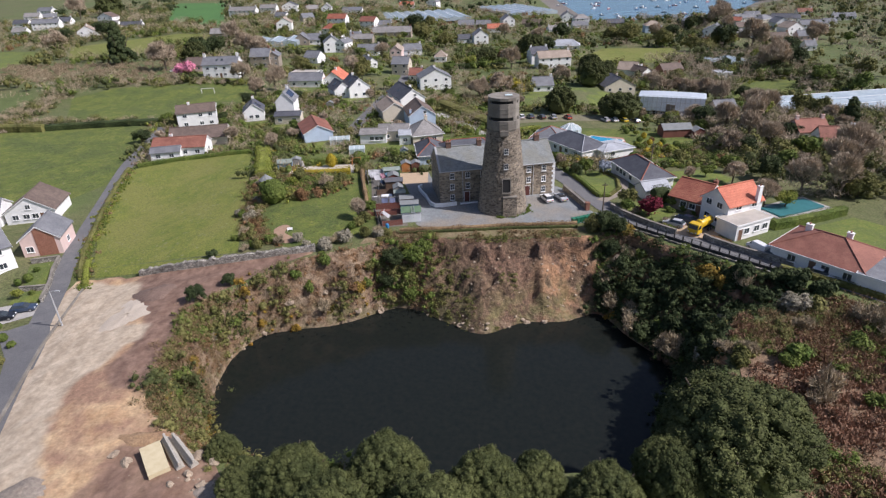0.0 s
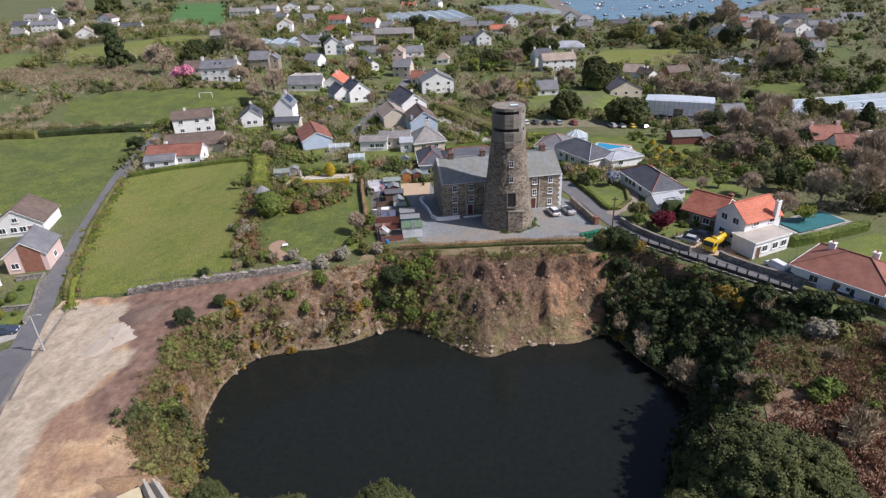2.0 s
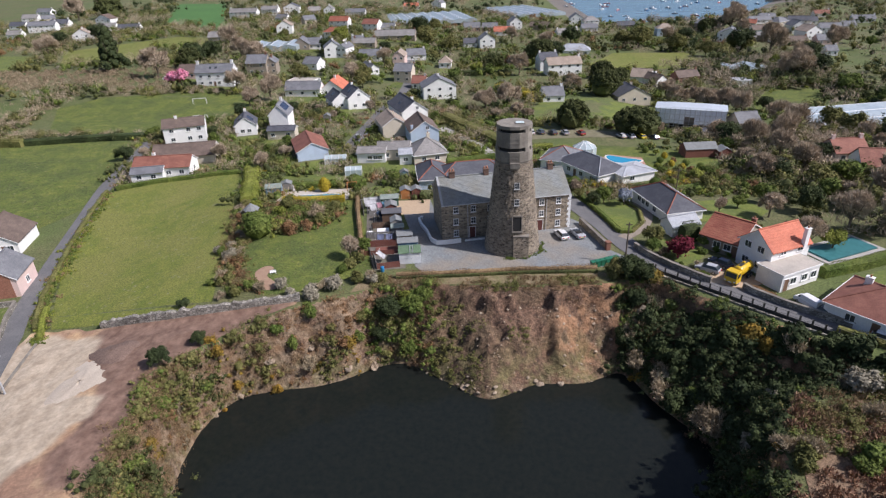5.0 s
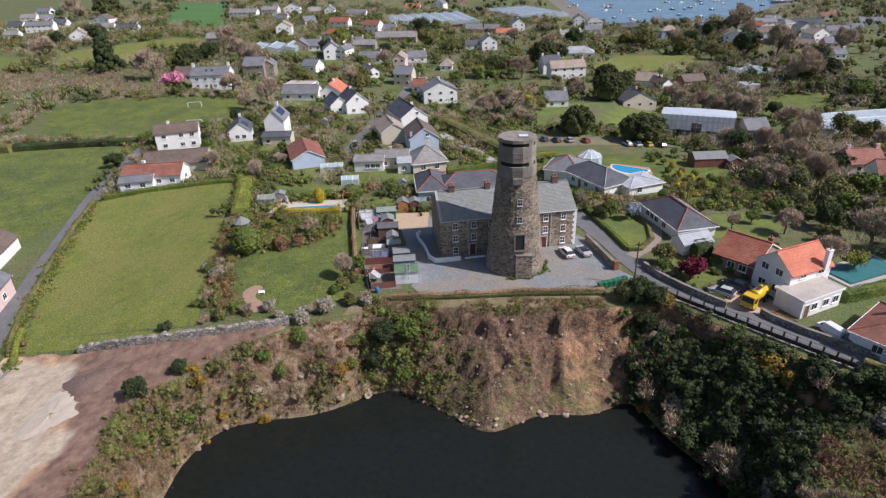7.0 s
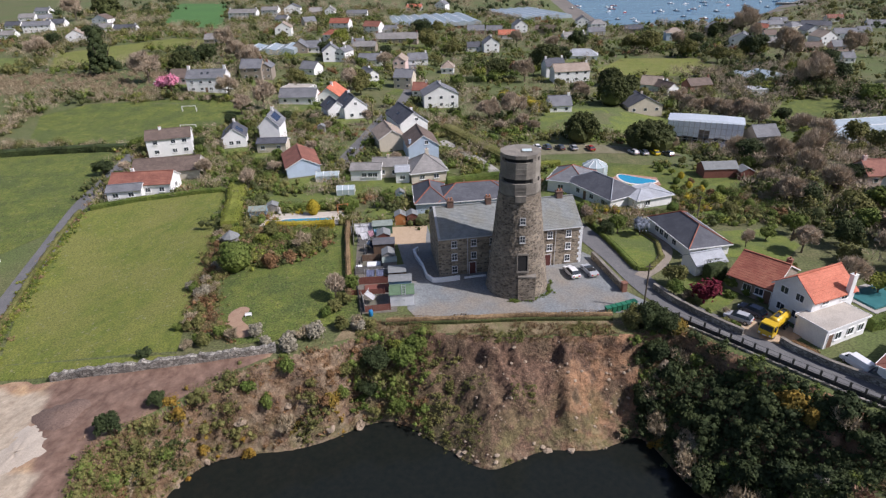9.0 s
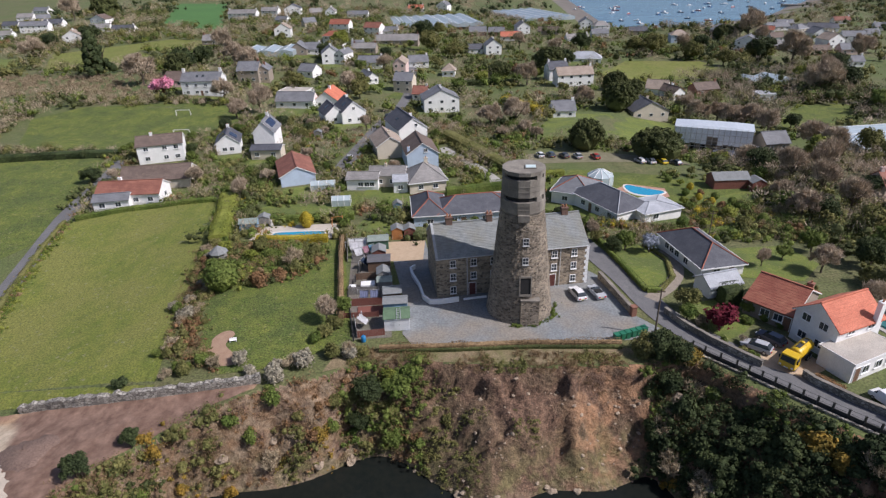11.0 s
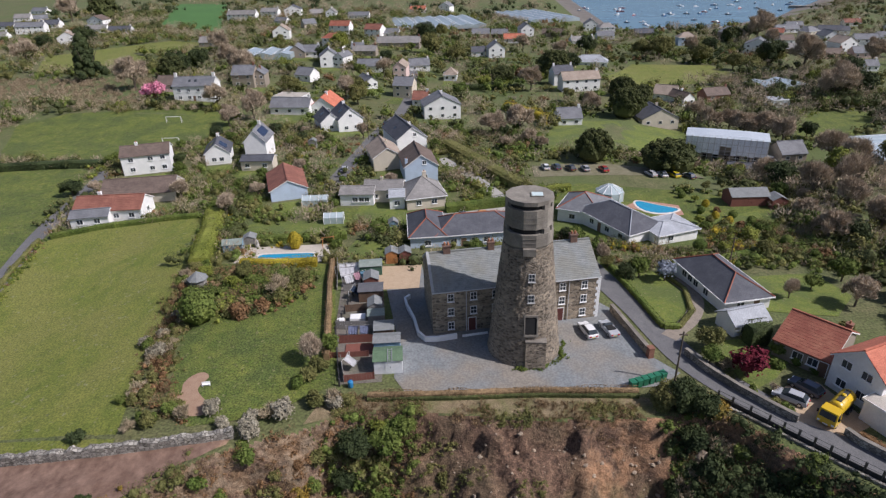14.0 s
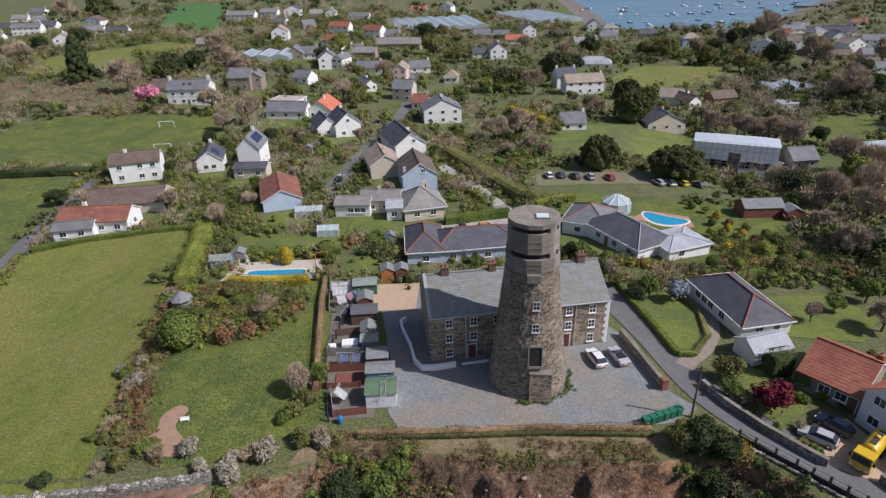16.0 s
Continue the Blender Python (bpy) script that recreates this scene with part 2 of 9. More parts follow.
ROUGH = mat("rough_ground", (0.085, 0.10, 0.033), (0.145, 0.138, 0.062), rough=0.95, scale=0.3, fine=0.45, bump=0.3, big=(0.085, 0.12, 0.03), bigscale=0.03, bigamount=0.75)
GRASS = mat("field_grass", (0.10, 0.132, 0.017), (0.175, 0.186, 0.034), rough=0.95, scale=0.42, stretch=(1.0, 0.55, 1.0), fine=0.42, bump=0.08, big=(0.175, 0.175, 0.042), bigscale=0.09, bigamount=0.75, spot=(0.19, 0.195, 0.085))
LAWN = mat("garden_lawn", (0.10, 0.145, 0.022), (0.165, 0.185, 0.036), rough=0.95, scale=0.9, fine=0.4, bump=0.08, big=(0.085, 0.115, 0.03), bigscale=0.16, bigamount=0.8, spot=(0.2, 0.2, 0.09))
PASTURE = mat("pasture_grass", (0.07, 0.105, 0.014), (0.15, 0.165, 0.032), rough=0.95, scale=0.45, fine=0.6, bump=0.08, big=(0.065, 0.092, 0.02), bigscale=0.14, bigamount=0.8, spot=(0.17, 0.17, 0.07))
def quarry_mat():
    """Dark red-brown scree, ochre clay where it slipped, grey-tan rock to the west, a thin green film and a pale foot."""
    m = mat("quarry_face", (0.085, 0.05, 0.034), (0.20, 0.122, 0.078), rough=0.95, scale=0.8, fine=0.5, bump=0.9, big=(0.13, 0.10, 0.055), bigscale=0.2, bigamount=0.6, detail=10.0)
    n, l = m.node_tree.nodes, m.node_tree.links
    bsdf = n["Principled BSDF"]
    src = bsdf.inputs["Base Color"].links[0].from_socket
    geo = n.new("ShaderNodeNewGeometry")
    sep = n.new("ShaderNodeSeparateXYZ")
    l.new(geo.outputs["Position"], sep.inputs[0])

    def noisy(scale, lo, hi, top, detail=7.0):
        noi = n.new("ShaderNodeTexNoise")
        noi.inputs["Scale"].default_value, noi.inputs["Detail"].default_value, noi.inputs["Roughness"].default_value = scale, detail, 0.62
        l.new(geo.outputs["Position"], noi.inputs["Vector"])
        r = n.new("ShaderNodeMapRange")
        r.inputs[1].default_value, r.inputs[2].default_value, r.inputs[4].default_value = lo, hi, top
        l.new(noi.outputs["Fac"], r.inputs[0])
        return r.outputs[0]

    for axis, lo, hi, c, scale, top in ((0, -3.0, 1.5, (0.33, 0.185, 0.10), 0.3, 0.9), (0, -16.0, -24.0, (0.235, 0.145, 0.08), 0.3, 0.9), (2, -6.0, -11.0, (0.15, 0.135, 0.055), 0.35, 0.85), (2, -10.6, -12.4, (0.28, 0.21, 0.14), 0.6, 0.6), (0, -20.0, -30.0, (0.34, 0.265, 0.18), 0.5, 0.5)):
        r = n.new("ShaderNodeMapRange")
        r.inputs[1].default_value, r.inputs[2].default_value = lo, hi
        l.new(sep.outputs[axis], r.inputs[0])
        mu = n.new("ShaderNodeMath")
        mu.operation = "MULTIPLY"
        l.new(r.outputs[0], mu.inputs[0])
        l.new(noisy(scale, 0.44, 0.58, top), mu.inputs[1])
        mx = n.new("ShaderNodeMix")
        mx.data_type = "RGBA"
        mx.inputs[7].default_value = (*c, 1)
        l.new(mu.outputs[0], mx.inputs[0])
        l.new(src, mx.inputs[6])
        src = mx.outputs[2]
    hs = n.new("ShaderNodeHueSaturation")
    no2 = n.new("ShaderNodeTexNoise")
    no2.inputs["Scale"].default_value, no2.inputs["Detail"].default_value, no2.inputs["Roughness"].default_value = 1.6, 9.0, 0.7
    l.new(geo.outputs["Position"], no2.inputs["Vector"])
    mr = n.new("ShaderNodeMapRange")
    mr.inputs[1].default_value, mr.inputs[2].default_value, mr.inputs[3].default_value, mr.inputs[4].default_value = 0.3, 0.7, 0.5, 1.45
    l.new(no2.outputs["Fac"], mr.inputs[0])
    l.new(mr.outputs[0], hs.inputs["Value"])
    l.new(src, hs.inputs["Color"])
    l.new(hs.outputs[0], bsdf.inputs["Base Color"])
    return m


ROCK = quarry_mat()
TARMAC = mat("asphalt", (0.125, 0.124, 0.127), (0.17, 0.168, 0.168), rough=0.9, scale=0.8, fine=0.2, big=(0.11, 0.11, 0.115), bigscale=0.2)
GRAVEL = mat("pale_forecourt_gravel", (0.165, 0.182, 0.19), (0.235, 0.25, 0.255), rough=0.95, scale=0.35, fine=0.2, bump=0.02, big=(0.25, 0.215, 0.17), bigscale=0.11, bigamount=0.8)
SANDY = mat("tan_gravel", (0.42, 0.31, 0.20), (0.5, 0.38, 0.26), rough=0.95, scale=1.5, fine=0.12)
DIRT = mat("brown_earth", (0.15, 0.10, 0.078), (0.20, 0.135, 0.105), rough=0.98, scale=0.5, fine=0.25, bump=0.15, big=(0.12, 0.085, 0.07), bigscale=0.1, stretch=(1.0, 0.5, 1.0))
YELLOW_EARTH = mat("yellow_earth", (0.30, 0.19, 0.10), (0.42, 0.30, 0.17), rough=0.98, scale=0.45, fine=0.25, bump=0.15, big=(0.24, 0.14, 0.085), bigscale=0.12, bigamount=0.7)
CHALK = mat("crushed_stone", (0.48, 0.41, 0.33), (0.56, 0.49, 0.40), rough=0.98, scale=0.6, fine=0.12, bump=0.06, big=(0.43, 0.36, 0.28), bigscale=0.12, stretch=(1.0, 0.4, 1.0))
PAVE = mat("concrete_paving", (0.34, 0.33, 0.31), (0.42, 0.40, 0.37), rough=0.9, scale=0.8, fine=0.1)


SHEET = []


def on_ground(x, y):
    """The height of the built ground sheet."""
    xs, ys, Z = SHEET
    x, y = np.asarray(x, float), np.asarray(y, float)
    i, j = np.clip(np.searchsorted(xs, x) - 1, 0, len(xs) - 2), np.clip(np.searchsorted(ys, y) - 1, 0, len(ys) - 2)
    u, v = (x - xs[i]) / (xs[i + 1] - xs[i]), (y - ys[j]) / (ys[j + 1] - ys[j])
    return (Z[j, i] * (1 - u) + Z[j, i + 1] * u) * (1 - v) + (Z[j + 1, i] * (1 - u) + Z[j + 1, i + 1] * u) * v


def gz(x, y):
    return float(on_ground(x, y))


def build_ground():
    xs, ys = steps(-66, 44, 0.4, 2600, 1.09), steps(-60, 4, 0.36, 3000, 1.07)
    X, Y = np.meshgrid(xs, ys)
    Z = ground_z(X, Y)
    SHEET.extend((xs, ys, Z))
    nx, ny = len(xs), len(ys)
    verts = np.stack([X.ravel(), Y.ravel(), Z.ravel()], 1)
    i = (np.arange(ny - 1)[:, None] * nx + np.arange(nx - 1)).ravel()
    faces = np.stack([i, i + 1, i + nx + 1, i + nx], 1)
    me = bpy.data.meshes.new("ground")
    me.from_pydata(verts.tolist(), [], faces.tolist())
    cx, cy = verts[faces].mean(1)[:, 0], verts[faces].mean(1)[:, 1]
    bed = np.minimum(cx - 58, cy - shore(cx)) > 8
    me.materials.append(ROUGH)
    me.materials.append(ROCK)
    me.materials.append(mat("tidal_mud", (0.13, 0.115, 0.095), (0.20, 0.175, 0.15), rough=0.7, scale=0.05, fine=0.1))
    me.polygons.foreach_set("material_index", np.where(inside(RIM, cx, cy), 1, np.where(bed, 2, 0)).astype(np.int32))
    me.polygons.foreach_set("use_smooth", [True] * len(me.polygons))
    ob = new("ground", me)
    tagged(ob, "rough green and brown ground with a steep earthen quarry pit", "ground", kind="structure")


build_ground()


def water(name, pts, z, material, label):
    bm = bmesh.new()
    bm.faces.new([bm.verts.new((x, y, z)) for x, y in pts])
    bmesh.ops.triangulate(bm, faces=bm.faces[:])
    ob = part(name, bm, material)
    tagged(ob, label, "water", kind="structure")


POND_WATER = mat("dark_pond_water", (0.010, 0.013, 0.012), (0.016, 0.018, 0.015), rough=0.1, scale=1.2, bump=0.012)
POND_WATER.node_tree.nodes["Principled BSDF"].inputs["Specular IOR Level"].default_value = 0.17
SEA_WATER = mat("sea_water", (0.10, 0.20, 0.29), (0.14, 0.25, 0.33), rough=0.25, scale=0.02)
water("pond_water", [tuple(p) for p in loop([(-62, -62), (30, -62), (48, -40), (48, -4), (-62, -4)], 1)], WATER_Z, POND_WATER, "still dark water filling the old quarry")
water("sea", [(40, 440), (420, 520), (2500, 1500), (2500, 3000), (40, 3000)], -16.3, SEA_WATER, "pale blue sea of a sheltered bay at low tide")


OPEN, HOUSES = [], []


def patch(name, pts, material, label, dz=0.05, cell=3.0, category="ground"):
    """A sheet laid over the ground inside an outline."""
    OPEN.append((np.array(pts), (min(p[0] for p in pts), min(p[1] for p in pts), max(p[0] for p in pts), max(p[1] for p in pts))))
    bm = bmesh.new()
    bm.faces.new([bm.verts.new((x, y, 0)) for x, y in pts])
    xs, ys = [p[0] for p in pts], [p[1] for p in pts]
    for axis, lo, hi in ((0, min(xs), max(xs)), (1, min(ys), max(ys))):
        c = math.ceil(lo / cell) * cell
        while c < hi:
            co, no = [0, 0, 0], [0, 0, 0]
            co[axis], no[axis] = c, 1
            bmesh.ops.bisect_plane(bm, geom=bm.verts[:] + bm.edges[:] + bm.faces[:], plane_co=co, plane_no=no)
            c += cell
    bmesh.ops.triangulate(bm, faces=bm.faces[:])
    co = np.array([v.co[:2] for v in bm.verts])
    for v, z in zip(bm.verts, on_ground(co[:, 0], co[:, 1])):
        v.co.z = z + dz
    for f in bm.faces:
        if f.normal.z < 0:
            f.normal_flip()
    ob = part(name, bm, material, smooth=True)
    return tagged(ob, label, category, kind="structure")


def strip(pts, width, k=6):
    """The outline of a lane of one width along a smooth line."""
    p = np.array(pts, float)
    t = np.arange(len(p))
    tt = np.linspace(0, len(p) - 1, (len(p) - 1) * k + 1)
    ext = np.vstack([2 * p[0] - p[1], p, 2 * p[-1] - p[-2]])
    line = []
    for s in tt:
        i = min(int(s), len(p) - 2)
        u = s - i
        a, b, c, d = ext[i], ext[i + 1], ext[i + 2], ext[i + 3]
        line.append(0.5 * (2 * b + (c - a) * u + (2 * a - 5 * b + 4 * c - d) * u * u + (3 * b - a - 3 * c + d) * u ** 3))
    line = np.array(line)
    d = np.gradient(line, axis=0)
    nrm = np.stack([-d[:, 1], d[:, 0]], 1) / np.hypot(d[:, 0], d[:, 1])[:, None]
    return [tuple(q) for q in line + nrm * width / 2] + [tuple(q) for q in (line - nrm * width / 2)[::-1]], line


# fields, courts and lanes
patch("field", [(-100.4, 45), (-91, 52), (-82, 55), (-72, 58.5), (-64, 36), (-57, 10), (-51, -9.8), (-55, -10.3), (-65, -10.9), (-76, -11), (-80.6, -3), (-86, 7), (-92.8, 24)], GRASS, "large rectangular grass field with pale flowers", 0.06, category="field")
patch("field", [(-60, 33), (-37, 34), (-32, 14), (-29, 1.5), (-36, -4.5), (-44, -6.5), (-48, -4), (-52, 8)], PASTURE, "small overgrown green paddock", 0.06, category="field")
patch("field", [(-106, 53), (-114, 84), (-118, 88), (-155, 93), (-175, 70), (-165, 30), (-140, 22), (-105, 20), (-100, 36)], PASTURE, "green grass field beside the lane", 0.06, category="field")
patch("field", [(-96, 117), (-91, 133), (-106, 147), (-130, 144), (-157, 140), (-168, 128), (-155, 104), (-149, 97), (-114, 95)], PASTURE, "grass football field with white goals", 0.06, cell=6, category="field")
patch("forecourt", [(-28.8, 33), (-22, 34), (-19, 20), (4.5, 23), (7, 20), (10, 9), (13, 5.5), (10, 3), (2, 1.6), (-12, 0.6), (-20, 0), (-22, 3), (-23, 12)], GRAVEL, "pale grey gravel forecourt round the tower", 0.07, category="pavement")
patch("parking_bay", [(-28.6, 24), (-28.6, 33), (-22, 34), (-21.4, 25)], SANDY, "tan gravel parking bay behind the house", 0.10, category="pavement")
lane, lane_line = strip([(4, 45), (7, 31), (11, 19), (14.5, 8.5), (19.5, 1.5), (26, -5.2), (33, -11), (40, -17), (52, -29), (75, -50)], 4.2)
patch("road", lane, TARMAC, "narrow grey asphalt lane along the quarry edge", 0.09, category="road")
lane2, lane2_line = strip([(-50, -85), (-62, -58), (-70.8, -38), (-80.2, -16), (-87.6, 4), (-95.8, 28), (-103.2, 50), (-107.6, 70), (-112, 88)], 3.4)
patch("road", lane2, TARMAC, "grey asphalt lane past the bungalows", 0.09, category="road")


# ---- the building site: three kinds of soil that run into one another ----
def soil_mat():
    """Pale crushed stone, purple-brown earth and ochre clay, by how much of each lies there."""
    m = mat("site_soil", (0.40, 0.25, 0.135), (0.56, 0.41, 0.245), rough=0.98, scale=0.35, fine=0.12, bump=0.2, big=(0.25, 0.145, 0.10), bigscale=0.2, bigamount=0.85)
    n, l = m.node_tree.nodes, m.node_tree.links
    bsdf = n["Principled BSDF"]
    src = bsdf.inputs["Base Color"].links[0].from_socket
    geo = n.new("ShaderNodeNewGeometry")
    att = n.new("ShaderNodeAttribute")
    att.attribute_name = "soil"
    sep = n.new("ShaderNodeSeparateColor")
    l.new(att.outputs["Color"], sep.inputs[0])
    for k, c, d, sc in ((1, (0.15, 0.09, 0.064), (0.245, 0.157, 0.115), 0.7), (0, (0.38, 0.305, 0.22), (0.5, 0.415, 0.31), 0.5)):
        noi = n.new("ShaderNodeTexNoise")
        noi.inputs["Scale"].default_value, noi.inputs["Detail"].default_value = sc, 9.0
        mp = n.new("ShaderNodeMapping")
        mp.inputs["Rotation"].default_value = (0, 0, -0.3)
        mp.inputs["Scale"].default_value = (1.0, 0.72, 1.0)
        l.new(geo.outputs["Position"], mp.inputs[0])
        l.new(mp.outputs[0], noi.inputs["Vector"])
        ra = n.new("ShaderNodeValToRGB")
        ra.color_ramp.elements[0].position, ra.color_ramp.elements[1].position = 0.36, 0.64
        ra.color_ramp.elements[0].color, ra.color_ramp.elements[1].color = (*c, 1), (*d, 1)
        l.new(noi.outputs["Fac"], ra.inputs[0])
        mx = n.new("ShaderNodeMix")
        mx.data_type = "RGBA"
        l.new(sep.outputs[k], mx.inputs[0])
        l.new(src, mx.inputs[6])
        l.new(ra.outputs[0], mx.inputs[7])
        src = mx.outputs[2]
    no2 = n.new("ShaderNodeTexNoise")
    no2.inputs["Scale"].default_value, no2.inputs["Detail"].default_value, no2.inputs["Roughness"].default_value = 1.3, 10.0, 0.72
    l.new(geo.outputs["Position"], no2.inputs["Vector"])
    mr = n.new("ShaderNodeMapRange")
    mr.inputs[1].default_value, mr.inputs[2].default_value, mr.inputs[3].default_value, mr.inputs[4].default_value = 0.3, 0.7, 0.72, 1.28
    l.new(no2.outputs["Fac"], mr.inputs[0])
    hs = n.new("ShaderNodeHueSaturation")
    l.new(src, hs.inputs["Color"])
    l.new(mr.outputs[0], hs.inputs["Value"])
    l.new(hs.outputs[0], bsdf.inputs["Base Color"])
    return m


def signed(poly, x, y):
    return np.where(inside(poly, x, y), 1, -1) * distance(poly, x, y)


def building_site():
    site = loop([(-78.4, -11.4), (-70, -11.6), (-66, -11.5), (-60, -11.0), (-52.4, -10.4), (-46.5, -9.6), (-41.5, -8.6), (-38.2, -7.8), (-38.4, -9.0), (-40, -9.8), (-46.5, -15.0), (-53, -22.5), (-52.6, -26), (-51, -32), (-50.4, -37), (-49, -43.4), (-45, -48.2), (-39, -52.6), (-35, -56), (-36, -66), (-59, -66), (-66, -51), (-74, -31), (-81, -13)], 1)
    stone = loop([(-77, -12), (-66, -14.5), (-64, -19.5), (-62.8, -24.5), (-57.8, -28.5), (-57.6, -34), (-60.8, -37.8), (-60, -44), (-58, -50.5), (-54, -54.5), (-53, -66), (-63, -66), (-67, -51), (-75, -31), (-80, -12)], 1)
    earth = loop([(-67, -12.2), (-64, -9), (-36, -3), (-37, -8), (-40, -10), (-53, -22), (-51, -33), (-50.5, -42), (-55.6, -40.8), (-57.6, -36.5), (-57, -28), (-63, -22)], 1)
    low = loop([(-49, -52), (-42, -50), (-35, -55), (-34, -66), (-50, -66)], 1)
    xs, ys = [p[0] for p in site], [p[1] for p in site]
    OPEN.append((np.array(site), (min(xs), min(ys), max(xs), max(ys))))
    step = 0.4
    gx, gy = np.arange(-79, -33, step), np.arange(-67, -5, step)
    X, Y = np.meshgrid(gx, gy)
    x, y = X.ravel() + 0.0, Y.ravel() + 0.0
    reach = lambda a, b: signed(site, a, b) + 0.35 * bumps(a, b, 1.7)
    d = reach(x, y)
    # corners just outside are drawn in to the edge, so that it runs smoothly
    near = np.where((d < 0) & (d > -1.2))[0]
    for _ in range(3):
        h = 0.05
        dn = reach(x[near], y[near])
        u, v = (reach(x[near] + h, y[near]) - dn) / h, (reach(x[near], y[near] + h) - dn) / h
        q = np.maximum(u * u + v * v, 0.3)
        x[near], y[near] = x[near] - dn * u / q, y[near] - dn * v / q
    deep = np.clip((signed(site, x, y) - 2.6) / 2.0, 0, 1)
    z = on_ground(x, y) + 0.05 + deep * (0.2 + 0.10 * bumps(x, y, 3.0) + 0.05 * bumps(x, y, 1.1))
    rough = 1.6 * bumps(x, y, 3.4) + 0.8 * bumps(x + 9, y, 1.3)
    soft = lambda poly, w: np.clip((signed(poly, x, y) + rough * w) / (1.6 * w) + 0.5, 0, 1)
    chalk, brown = soft(stone, 0.55), np.maximum(soft(earth, 0.7), 0.85 * soft(low, 1.0))
    keep = d > -1.2
    n = len(gx)
    j = (np.arange(len(gy) - 1)[:, None] * n + np.arange(n - 1)).ravel()
    quads = np.stack([j, j + 1, j + n + 1, j + n], 1)
    quads = quads[keep[quads].all(1) & (d[quads] > 0).any(1)]
    major = chalk[quads].mean(1) > 0.5
    m = soil_mat()
    for name, sel, label, cat in (("crushed_stone", major, "pale crushed stone spread as a new driveway", "gravel"), ("bare_earth", ~major, "bare purple-brown and ochre earth on a building site", "earth")):
        q = quads[sel]
        used, inv = np.unique(q, return_inverse=True)
        me = bpy.data.meshes.new(name)
        me.from_pydata(np.stack([x, y, z], 1)[used].tolist(), [], inv.reshape(-1, 4).tolist())
        col = me.attributes.new("soil", "FLOAT_COLOR", "POINT")
        col.data.foreach_set("color", np.stack([chalk, brown, 0 * x, 1 + 0 * x], 1)[used].ravel().tolist())
        me.polygons.foreach_set("use_smooth", [True] * len(me.polygons))
        me.materials.append(m)
        tagged(new(name, me), label, cat, kind="structure")


building_site()
patch("rough_grass", [(-30, -1.4), (-15, -0.6), (-5, 0.4), (8, 0.9), (11, -0.6), (7, -2.3), (-5, -3.1), (-24, -2.7), (-31, -5.5)], mat("dry_cliff_grass", (0.17, 0.13, 0.07), (0.26, 0.20, 0.12), rough=0.97, scale=0.9, fine=0.45, bump=0.2, big=(0.11, 0.12, 0.035), bigscale=0.35, bigamount=0.75), "dry tan and green grass on the cliff top", 0.05, cell=1.5, category="ground")
patch("yard", [(-35.5, 34), (-29.2, 34.4), (-24.4, 12), (-23.4, 2.2), (-28.6, 1.4), (-31.6, 12), (-33.6, 24)], mat("dirty_yard_paving", (0.13, 0.115, 0.10), (0.21, 0.19, 0.165), rough=0.95, scale=0.8, fine=0.35, big=(0.10, 0.10, 0.06), bigscale=0.4, bigamount=0.6), "dirty paved yards behind the sheds", 0.045, category="pavement")
patch("rough_slope", [(21, -34.5), (25.5, -29.5), (33.5, -27.2), (38.2, -21.8), (44, -26.4), (60, -42), (64, -75), (22, -75), (21, -52), (18.6, -43.5)], mat("dead_bracken_litter", (0.16, 0.105, 0.065), (0.25, 0.17, 0.11), rough=0.98, scale=0.8, fine=0.5, bump=0.3, big=(0.19, 0.13, 0.075), bigscale=0.12, bigamount=0.6), "slope covered with dead russet bracken", 0.08, category="ground")
patch("lawn", [(8, 36), (9.5, 27), (12.8, 15), (15.5, 15.5), (18, 19.3), (18.8, 26), (16.5, 32.5)], LAWN, "mown green lawn ringed by a low hedge", 0.07, category="lawn")


